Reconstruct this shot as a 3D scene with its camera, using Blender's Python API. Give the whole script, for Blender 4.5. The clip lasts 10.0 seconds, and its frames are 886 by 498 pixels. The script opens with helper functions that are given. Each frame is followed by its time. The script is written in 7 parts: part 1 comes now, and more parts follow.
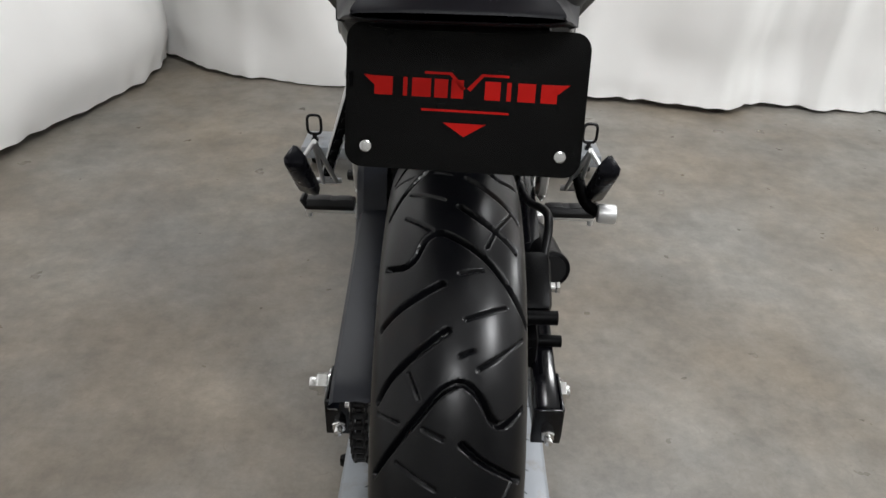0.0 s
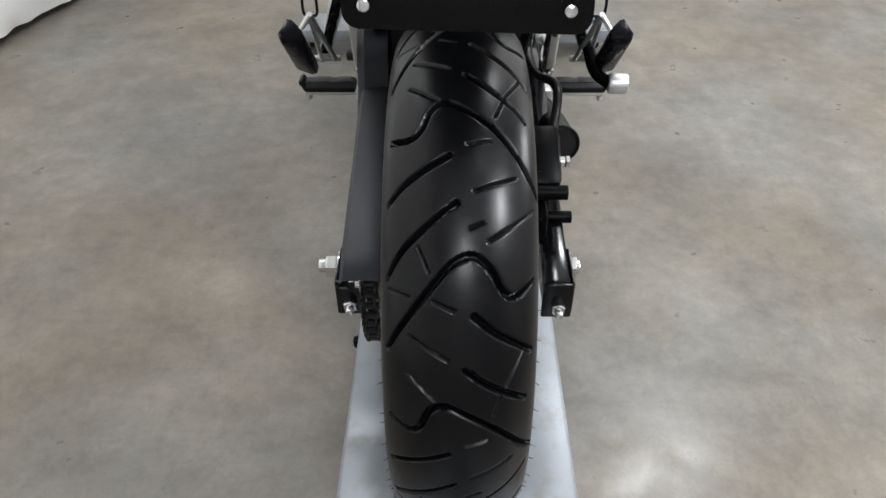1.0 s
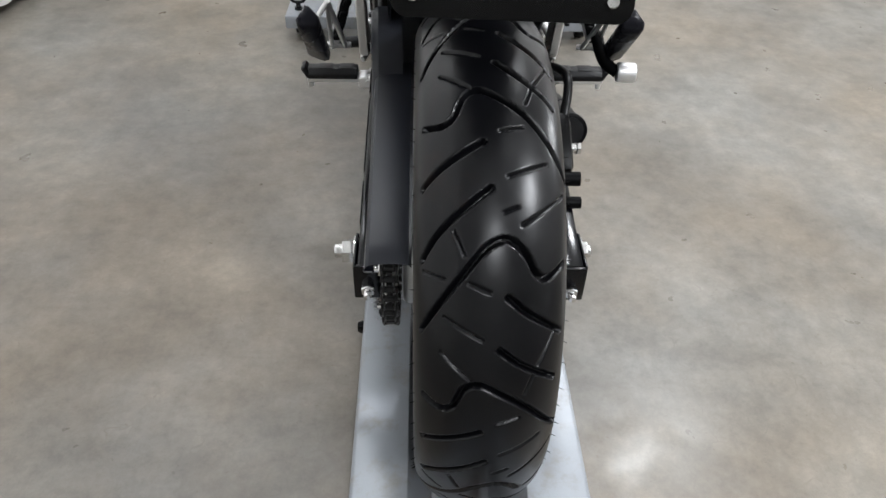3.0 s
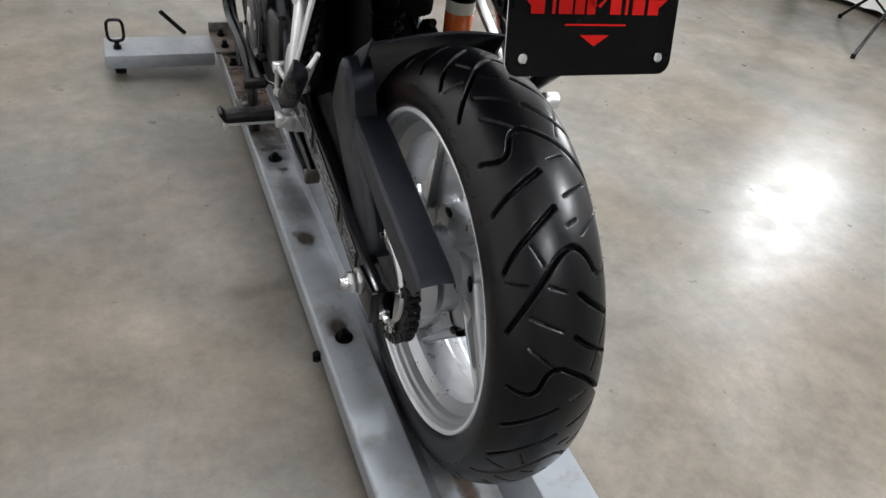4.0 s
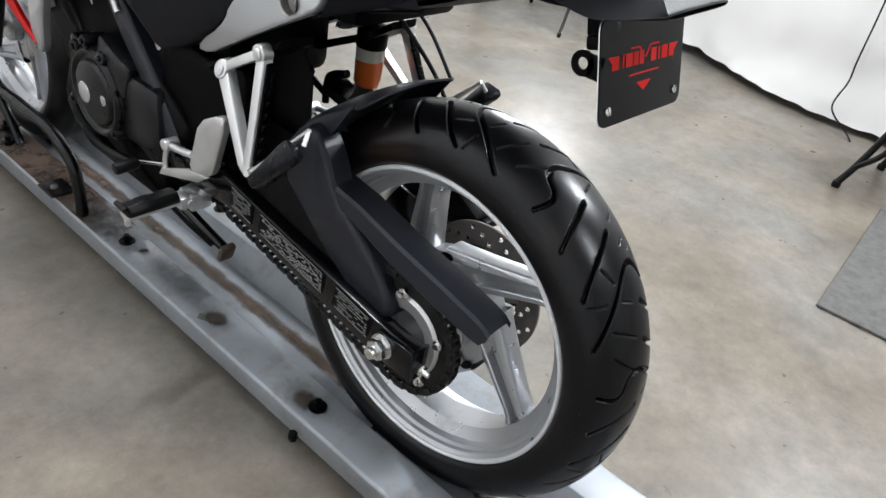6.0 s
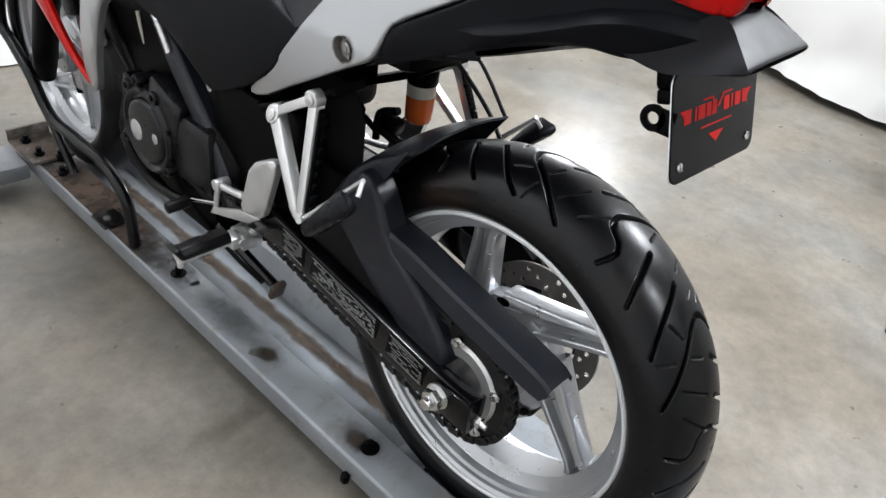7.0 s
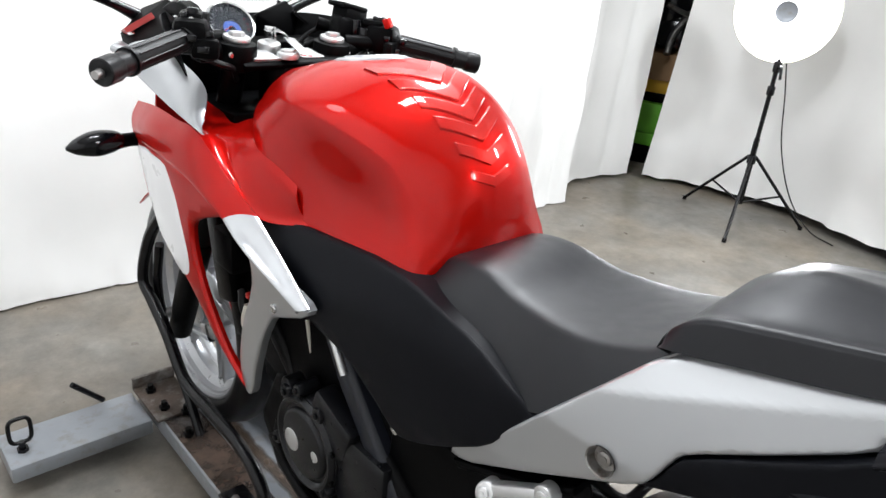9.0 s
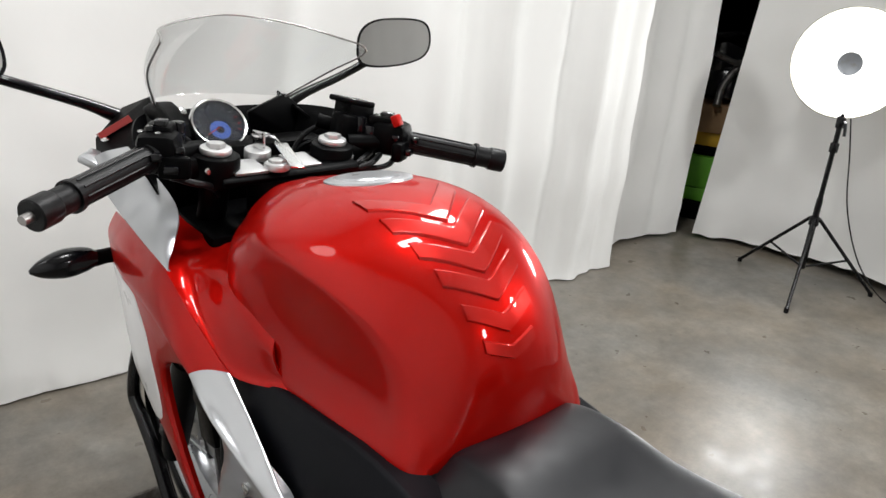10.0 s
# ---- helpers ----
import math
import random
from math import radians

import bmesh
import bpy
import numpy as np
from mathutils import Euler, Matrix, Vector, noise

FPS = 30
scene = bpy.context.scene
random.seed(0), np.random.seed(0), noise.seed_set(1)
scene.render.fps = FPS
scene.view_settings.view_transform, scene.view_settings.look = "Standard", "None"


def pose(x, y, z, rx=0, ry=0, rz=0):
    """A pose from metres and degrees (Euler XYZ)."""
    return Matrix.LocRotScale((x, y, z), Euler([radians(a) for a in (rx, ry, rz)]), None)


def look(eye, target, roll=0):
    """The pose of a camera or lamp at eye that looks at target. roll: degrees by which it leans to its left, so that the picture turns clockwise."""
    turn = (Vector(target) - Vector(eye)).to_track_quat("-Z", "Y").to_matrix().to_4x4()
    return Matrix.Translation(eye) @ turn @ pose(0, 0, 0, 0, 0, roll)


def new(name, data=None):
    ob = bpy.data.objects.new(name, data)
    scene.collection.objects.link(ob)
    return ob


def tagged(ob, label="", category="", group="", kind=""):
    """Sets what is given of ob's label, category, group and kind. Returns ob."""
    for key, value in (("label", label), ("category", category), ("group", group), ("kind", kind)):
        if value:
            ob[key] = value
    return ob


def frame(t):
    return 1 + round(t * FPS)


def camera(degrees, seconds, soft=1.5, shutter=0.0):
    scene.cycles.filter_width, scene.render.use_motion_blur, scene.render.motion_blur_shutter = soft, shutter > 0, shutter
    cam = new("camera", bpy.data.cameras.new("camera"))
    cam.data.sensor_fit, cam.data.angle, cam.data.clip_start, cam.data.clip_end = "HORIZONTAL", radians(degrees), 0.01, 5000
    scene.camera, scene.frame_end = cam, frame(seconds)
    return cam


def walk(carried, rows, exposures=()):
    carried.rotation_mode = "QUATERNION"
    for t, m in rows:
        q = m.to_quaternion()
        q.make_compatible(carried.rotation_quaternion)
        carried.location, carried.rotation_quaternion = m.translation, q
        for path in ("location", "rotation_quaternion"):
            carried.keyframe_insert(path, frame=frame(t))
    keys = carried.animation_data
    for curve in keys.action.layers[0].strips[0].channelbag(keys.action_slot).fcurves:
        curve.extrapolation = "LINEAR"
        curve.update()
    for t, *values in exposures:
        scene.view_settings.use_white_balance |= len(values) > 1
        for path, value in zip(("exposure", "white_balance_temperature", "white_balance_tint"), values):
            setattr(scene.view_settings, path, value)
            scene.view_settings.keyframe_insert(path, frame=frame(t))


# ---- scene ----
from mathutils.bvhtree import BVHTree

cam = camera(63.1, 10.0)
PATH = [
    (0, (-0.002, -0.682, 0.953), (-0.014, 1.03, -0.081), 1.7),
    (0.5, (0.0, -0.677, 0.936), (-0.01, 0.927, -0.258), 1.0),
    (1, (-0.003, -0.677, 0.93), (-0.027, 0.86, -0.349), -0.3),
    (1.5, (-0.006, -0.675, 0.926), (-0.031, 0.804, -0.421), -0.1),
    (2, (-0.004, -0.672, 0.925), (-0.051, 0.796, -0.432), -0.2),
    (2.2, (-0.004, -0.672, 0.925), (-0.052, 0.799, -0.428), -0.2),
    (3.3, (-0.147, -0.725, 0.955), (0.088, 0.788, -0.329), 4.4),
    (3.5, (-0.252, -0.755, 0.971), (0.191, 0.718, -0.307), 7.6),
    (4, (-0.387, -0.709, 0.988), (0.339, 0.7, -0.232), 9.3),
    (4.5, (-0.498, -0.572, 0.996), (0.316, 0.719, -0.296), 5.5),
    (5, (-0.634, -0.503, 1.002), (0.534, 0.617, -0.173), 7.5),
    (5.2, (-0.688, -0.488, 1.002), (0.616, 0.513, -0.133), 9.0),
    (6.3, (-0.709, -0.457, 0.995), (0.663, 0.484, -0.112), 11.4),
    (6.5, (-0.706, -0.45, 0.998), (0.675, 0.469, -0.118), 11.3),
    (7, (-0.683, -0.406, 1.027), (0.61, 0.631, -0.093), 8.7),
    (7.5, (-0.627, -0.346, 1.08), (0.589, 0.876, 0.067), 5.3),
    (8, (-0.611, -0.291, 1.106), (0.583, 0.991, 0.141), 4.0),
    (8.5, (-0.672, -0.145, 1.137), (0.625, 1.089, 0.244), 6.2),
    (9, (-0.638, -0.052, 1.173), (0.63, 1.263, 0.359), 5.9),
    (9.5, (-0.517, 0.039, 1.206), (0.703, 1.426, 0.44), 3.5),
    (10, (-0.459, 0.1, 1.233), (0.735, 1.528, 0.501), 4.1),
]
EXPOSURES = [(0.0, 0.2, 6500, 10), (0.5, 0.33, 6550, 10), (1.0, 0.50, 6350, 9.5), (1.5, 0.72, 6300, 9.5), (2.0, 0.72, 6250, 9.5), (3.5, 0.64, 6350, 10), (4.0, 0.64, 6350, 10), (4.5, 0.58, 6300, 10), (5.0, 0.63, 6200, 10), (6.5, 0.85, 6250, 9.5), (7.0, 0.87, 6250, 9.5), (7.5, 1.05, 6250, 9.5), (8.0, 1.07, 6250, 9.5), (8.5, 0.88, 6250, 9.5), (9.0, 0.72, 6300, 9.5), (9.5, 0.36, 6580, 9.5), (10.0, 0.04, 6600, 9.5)]
walk(cam, [(t, look(eye, target, roll)) for t, eye, target, roll in PATH], EXPOSURES)

# ---- world and lamps ----
world = bpy.data.worlds.new("world")
scene.world = world
world.use_nodes = True
world.node_tree.nodes["Background"].inputs[0].default_value = (0.9, 0.93, 1.0, 1)
world.node_tree.nodes["Background"].inputs[1].default_value = 0.05


def area(name, m, w, h, watts, colour=(1, 1, 1), shape="RECTANGLE"):
    data = bpy.data.lights.new(name, "AREA")
    data.shape, data.size, data.size_y, data.energy, data.color = shape, w, h, watts, colour
    ob = new(name, data)
    ob.matrix_world = m
    return ob


# all out of view; the last is an added fill lamp behind the bike
ROUND = [(1.05, 1.44, 2.45, 19), (-1.05, 1.60, 2.35, 2.5), (2.10, -0.80, 2.45, 49), (0.3, -2.2, 2.5, 20)]
for lx, ly, lz, watts in ROUND:
    area("round_lamp", look((lx, ly, lz), (0.1, 0.5, 0.6)), 0.40, 0.40, watts, (0.97, 0.985, 1.0), "DISK")
area("ceiling_lamp", pose(-0.1, 0.9, 3.08), 0.9, 0.22, 34, (0.97, 0.98, 1.0))
DISC = Vector((2.65, 1.385, 0.975))
area("disc_lamp", look(DISC + Vector((-0.035, -0.012, 0.0)), (0.2, 0.5, 0.7)), 0.40, 0.40, 11, (0.97, 0.985, 1.0), "DISK")


# ---- materials ----
def mat(name, colour, rough=0.5, metal=0.0, vary=0.15, scale=8.0, bump=0.0, bump_scale=200.0, coat=0.0, rough_vary=0.1,
        transmission=0.0, ior=1.45, emit=0.0, spec=0.5, second=None, second_scale=3.0, second_amount=0.5):
    """A surface with a slow and a fine variation of colour and roughness, and a fine relief."""
    m = bpy.data.materials.new(name)
    m.use_nodes = True
    nt = m.node_tree
    b = nt.nodes["Principled BSDF"]
    co = nt.nodes.new("ShaderNodeTexCoord")
    slow = nt.nodes.new("ShaderNodeTexNoise")
    slow.inputs["Scale"].default_value, slow.inputs["Detail"].default_value = scale, 6
    nt.links.new(co.outputs["Object"], slow.inputs["Vector"])
    ramp = nt.nodes.new("ShaderNodeMapRange")
    ramp.inputs[1].default_value, ramp.inputs[2].default_value = 0.3, 0.7
    ramp.inputs[3].default_value, ramp.inputs[4].default_value = 1 - vary, 1 + vary
    nt.links.new(slow.outputs["Fac"], ramp.inputs[0])
    mul = nt.nodes.new("ShaderNodeVectorMath")
    mul.operation = "SCALE"
    mul.inputs[0].default_value = colour
    nt.links.new(ramp.outputs[0], mul.inputs["Scale"])
    out = mul.outputs[0]
    if second:
        patch = nt.nodes.new("ShaderNodeTexNoise")
        patch.inputs["Scale"].default_value, patch.inputs["Detail"].default_value, patch.inputs["Roughness"].default_value = second_scale, 8, 0.65
        nt.links.new(co.outputs["Object"], patch.inputs["Vector"])
        step = nt.nodes.new("ShaderNodeMapRange")
        step.inputs[1].default_value, step.inputs[2].default_value = 0.62 - 0.25 * second_amount, 0.78 - 0.25 * second_amount
        nt.links.new(patch.outputs["Fac"], step.inputs[0])
        mix = nt.nodes.new("ShaderNodeMix")
        mix.data_type = "RGBA"
        mix.inputs[7].default_value = (*second, 1)
        nt.links.new(step.outputs[0], mix.inputs[0])
        nt.links.new(out, mix.inputs[6])
        out = mix.outputs[2]
    nt.links.new(out, b.inputs["Base Color"])
    fine = nt.nodes.new("ShaderNodeTexNoise")
    fine.inputs["Scale"].default_value, fine.inputs["Detail"].default_value = scale * 6, 4
    nt.links.new(co.outputs["Object"], fine.inputs["Vector"])
    rr = nt.nodes.new("ShaderNodeMapRange")
    rr.inputs[1].default_value, rr.inputs[2].default_value = 0.3, 0.7
    rr.inputs[3].default_value, rr.inputs[4].default_value = max(0.0, rough * (1 - rough_vary)), min(1.0, rough * (1 + rough_vary))
    nt.links.new(fine.outputs["Fac"], rr.inputs[0])
    nt.links.new(rr.outputs[0], b.inputs["Roughness"])
    b.inputs["Metallic"].default_value = metal
    b.inputs["Coat Weight"].default_value, b.inputs["Coat Roughness"].default_value = coat, 0.02
    b.inputs["Transmission Weight"].default_value, b.inputs["IOR"].default_value = transmission, ior
    b.inputs["Specular IOR Level"].default_value = spec
    if emit:
        b.inputs["Emission Color"].default_value, b.inputs["Emission Strength"].default_value = (*colour, 1), emit
    if bump:
        rel = nt.nodes.new("ShaderNodeTexNoise")
        rel.inputs["Scale"].default_value, rel.inputs["Detail"].default_value = bump_scale, 3
        nt.links.new(co.outputs["Object"], rel.inputs["Vector"])
        bp = nt.nodes.new("ShaderNodeBump")
        bp.inputs["Strength"].default_value, bp.inputs["Distance"].default_value = bump, 0.002
        nt.links.new(rel.outputs["Fac"], bp.inputs["Height"])
        nt.links.new(bp.outputs[0], b.inputs["Normal"])
    return m


RED = mat("red_paint", (0.385, 0.0036, 0.0017), 0.38, 0.5, 0.05, 5, coat=0.45, spec=0.1)
RED.node_tree.nodes["Principled BSDF"].inputs["Specular Tint"].default_value = (1.0, 0.04, 0.02, 1)
PAD = mat("clear_pad", (0.385, 0.006, 0.003), 0.36, 0.48, 0.06, 5, coat=0.6, spec=0.12)
RED_DEEP = mat("red_plastic", (0.35, 0.012, 0.01), 0.4, 0.0, 0.08, 8, coat=0.5)
SILVER = mat("silver_paint", (0.44, 0.45, 0.465), 0.28, 0.75, 0.02, 6, rough_vary=0.02, coat=0.3)
WHITE = mat("white_paint", (0.75, 0.75, 0.76), 0.3, 0.0, 0.04, 6, coat=0.6)
COVER = mat("grey_textured_plastic", (0.0042, 0.0046, 0.0062), 0.42, 0.0, 0.15, 9, bump=0.06, bump_scale=1400, spec=0.10)
SATIN = mat("satin_black", (0.007, 0.007, 0.009), 0.28, 0.0, 0.1, 6, spec=0.13)
LIP = mat("grey_black_lip", (0.006, 0.006, 0.008), 0.42, 0.0, 0.12, 9, bump=0.05, bump_scale=1200, spec=0.17)
GUARD = mat("navy_black_plastic", (0.009, 0.0105, 0.016), 0.38, 0.0, 0.15, 9, bump=0.06, bump_scale=1400, spec=0.42)
BLACK = mat("black_plastic", (0.001, 0.001, 0.0012), 0.42, 0.0, 0.2, 10, bump=0.08, bump_scale=900, spec=0.06)
GLOSS = mat("gloss_black", (0.002, 0.002, 0.003), 0.16, 0.0, 0.15, 6, spec=0.4)
VINYL = mat("seat_vinyl", (0.0035, 0.004, 0.0060), 0.42, 0.0, 0.15, 7, bump=0.06, bump_scale=900, spec=0.40)
RUBBER = mat("tyre_rubber", (0.0022, 0.0023, 0.0031), 0.31, 0.0, 0.3, 14, bump=0.015, bump_scale=900, spec=0.31, rough_vary=0.10, second=(0.013, 0.0075, 0.005), second_scale=7, second_amount=0.22)
GRIP = mat("grip_rubber", (0.004, 0.004, 0.0045), 0.40, 0.0, 0.2, 20, bump=0.12, bump_scale=600, spec=0.24)
RIM = mat("rim_silver", (0.47, 0.48, 0.50), 0.30, 0.8, 0.06, 10, bump=0.04, bump_scale=500, second=(0.30, 0.29, 0.28), second_scale=9, second_amount=0.15)
MACHINED = mat("machined_edge", (0.74, 0.75, 0.77), 0.34, 0.45, 0.05, 20)
ALLOY = mat("cast_alloy", (0.62, 0.62, 0.62), 0.38, 0.8, 0.08, 14, bump=0.1, bump_scale=700)
CHROME = mat("bright_zinc", (0.70, 0.70, 0.70), 0.2, 1.0, 0.08, 20)
STEEL = mat("worn_steel", (0.30, 0.29, 0.28), 0.36, 0.9, 0.2, 25, second=(0.10, 0.07, 0.05), second_scale=30, second_amount=0.3)
DISCM = mat("brown_disc_steel", (0.13, 0.118, 0.108), 0.42, 0.7, 0.2, 25)
CHAIN = mat("chain_steel", (0.018, 0.0175, 0.018), 0.42, 0.6, 0.3, 60)
ENGINE = mat("engine_black", (0.0015, 0.0015, 0.0018), 0.36, 0.1, 0.2, 14, bump=0.15, bump_scale=500, spec=0.1)
CASE = mat("engine_grey", (0.005, 0.0053, 0.007), 0.30, 0.2, 0.15, 14, bump=0.08, bump_scale=500, spec=0.42)
TUBE = mat("black_tube_paint", (0.003, 0.003, 0.004), 0.25, 0.1, 0.2, 12, spec=0.4)
LENS = mat("red_lens", (0.40, 0.005, 0.004), 0.08, 0.0, 0.25, 30, transmission=0.15, coat=0.06, spec=0.25, second=(0.10, 0.003, 0.002), second_scale=45, second_amount=0.45)
LENS_IN = mat("red_reflector", (0.36, 0.006, 0.004), 0.15, 0.0, 0.2, 40)
AMBER = mat("amber_fluid", (0.50, 0.10, 0.02), 0.25, 0.0, 0.08, 12, coat=0.5)
CLOUDY = mat("cloudy_plastic", (0.62, 0.60, 0.52), 0.35, 0.0, 0.06, 12, transmission=0.3)
PLATE = mat("plate_black", (0.0015, 0.0015, 0.0015), 0.25, 0.0, 0.1, 8, spec=0.15)
PRINT = mat("red_print", (0.38, 0.008, 0.006), 0.35, 0.0, 0.05, 20, spec=0.08)
STAMP = mat("stamped_dark", (0.050, 0.046, 0.036), 0.5, 0.3, 0.2, 60)
TAN = mat("sticker_white", (0.30, 0.30, 0.30), 0.4, 0.0, 0.05, 20)
ZINC = mat("grey_dolly_paint", (0.25, 0.266, 0.288), 0.38, 0.25, 0.10, 9, bump=0.08, bump_scale=250, second=(0.215, 0.21, 0.205), second_scale=26, second_amount=0.42)
# matt near-black with the shade inside the bike put into its colour
SHADE_BLACK = mat("shade_black", (0.006, 0.006, 0.006), 0.85, 0.0, 0.2, 12, spec=0.15)
RUST = mat("rusty_steel", (0.070, 0.051, 0.040), 0.6, 0.2, 0.35, 22, bump=0.3, bump_scale=160, second=(0.15, 0.14, 0.13), second_scale=26, second_amount=0.55)
LAMP = mat("lamp_face", (1.0, 0.985, 0.96), 0.5, 0.0, 0.0, 5, emit=2.2)
GAUGE = mat("gauge_face", (0.004, 0.006, 0.014), 0.25, 0.0, 0.1, 20, spec=0.3)
BLUE = mat("gauge_blue", (0.016, 0.060, 0.28), 0.3, 0.0, 0.2, 30)
GREEN = mat("green_card", (0.13, 0.42, 0.03), 0.5, 0.0, 0.1, 10)
YELLOW = mat("yellow_plastic", (0.62, 0.36, 0.02), 0.4, 0.0, 0.1, 10)
CARD = mat("cardboard", (0.30, 0.18, 0.09), 0.7, 0.0, 0.12, 10)
MAT = mat("floor_mat_pile", (0.098, 0.096, 0.090), 0.9, 0.0, 0.2, 40, bump=0.6, bump_scale=300)
MIRROR = mat("mirror_glass", (0.9, 0.9, 0.9), 0.02, 1.0, 0.0, 5)
PLASTER = mat("wall_paint", (0.70, 0.70, 0.68), 0.8, 0.0, 0.06, 2, bump=0.1, bump_scale=90)


def clear_glass(name, colour, rough=0.03):
    m = bpy.data.materials.new(name)
    m.use_nodes = True
    nt = m.node_tree
    out = nt.nodes["Material Output"]
    thin = nt.nodes.new("ShaderNodeBsdfTransparent")
    thin.inputs[0].default_value = (*colour, 1)
    shine = nt.nodes.new("ShaderNodeBsdfGlossy")
    shine.inputs["Roughness"].default_value = rough
    lw = nt.nodes.new("ShaderNodeLayerWeight")
    lw.inputs[0].default_value = 0.5
    pw = nt.nodes.new("ShaderNodeMath")
    pw.operation = "POWER"
    pw.inputs[1].default_value = 4.0
    nt.links.new(lw.outputs["Facing"], pw.inputs[0])
    fr = nt.nodes.new("ShaderNodeMath")
    fr.operation = "MULTIPLY_ADD"
    fr.inputs[1].default_value, fr.inputs[2].default_value = 0.6, 0.04
    nt.links.new(pw.outputs[0], fr.inputs[0])
    mix = nt.nodes.new("ShaderNodeMixShader")
    nt.links.new(fr.outputs[0], mix.inputs[0])
    nt.links.new(thin.outputs[0], mix.inputs[1])
    nt.links.new(shine.outputs[0], mix.inputs[2])
    nt.links.new(mix.outputs[0], out.inputs[0])
    return m


SCREEN = clear_glass("clear_screen", (0.93, 0.94, 0.94))


def dirt(name, colour, amount, axes=(1.0, 1.0, 0.0), scale=70):
    """Dirt rubbed thinly over a surface, fading raggedly towards its edge."""
    m = mat(name, colour, 0.55, 0.0, 0.3, 40)
    nt = m.node_tree
    co = nt.nodes["Texture Coordinate"]
    gap = nt.nodes.new("ShaderNodeVectorMath")
    gap.operation = "DISTANCE"
    gap.inputs[1].default_value = tuple(0.5 * a for a in axes)
    level = nt.nodes.new("ShaderNodeVectorMath")
    level.operation = "MULTIPLY"
    level.inputs[1].default_value = axes
    nt.links.new(co.outputs["Generated"], level.inputs[0])
    nt.links.new(level.outputs[0], gap.inputs[0])
    fade = nt.nodes.new("ShaderNodeMapRange")
    fade.inputs[1].default_value, fade.inputs[2].default_value, fade.inputs[3].default_value, fade.inputs[4].default_value = 0.10, 0.50, 0.42, -0.25
    nt.links.new(gap.outputs["Value"], fade.inputs[0])
    rag = nt.nodes.new("ShaderNodeTexNoise")
    rag.inputs["Scale"].default_value, rag.inputs["Detail"].default_value, rag.inputs["Roughness"].default_value = scale, 6, 0.7
    nt.links.new(co.outputs["Object"], rag.inputs["Vector"])
    add = nt.nodes.new("ShaderNodeMath")
    nt.links.new(fade.outputs[0], add.inputs[0])
    nt.links.new(rag.outputs["Fac"], add.inputs[1])
    cover = nt.nodes.new("ShaderNodeMapRange")
    cover.inputs[1].default_value, cover.inputs[2].default_value, cover.inputs[3].default_value, cover.inputs[4].default_value = 0.42, 0.95, 0.0, amount
    nt.links.new(add.outputs[0], cover.inputs[0])
    nt.links.new(cover.outputs[0], nt.nodes["Principled BSDF"].inputs["Alpha"])
    return m


SMEAR = dirt("dirt_smear", (0.085, 0.082, 0.078), 0.20)
STAIN = dirt("oily_stain", (0.050, 0.036, 0.026), 0.80)
STREAK = dirt("rust_streak", (0.085, 0.060, 0.043), 0.75, (1.0, 0.0, 0.0), 24)
WORN = dirt("worn_rust", (0.070, 0.047, 0.035), 0.92, (0.0, 1.0, 0.0), 20)


def cloth():
    """White curtain cloth: lets some light through, with fine creases."""
    m = mat("curtain_cloth", (0.86, 0.855, 0.84), 0.85, 0.0, 0.03, 3, bump=1.0, bump_scale=8)
    nt = m.node_tree
    b, out = nt.nodes["Principled BSDF"], nt.nodes["Material Output"]
    tr = nt.nodes.new("ShaderNodeBsdfTranslucent")
    tr.inputs[0].default_value = (0.9, 0.89, 0.87, 1)
    mix = nt.nodes.new("ShaderNodeMixShader")
    mix.inputs[0].default_value = 0.2
    nt.links.new(b.outputs[0], mix.inputs[1])
    nt.links.new(tr.outputs[0], mix.inputs[2])
    nt.links.new(mix.outputs[0], out.inputs[0])
    return m


CLOTH = cloth()


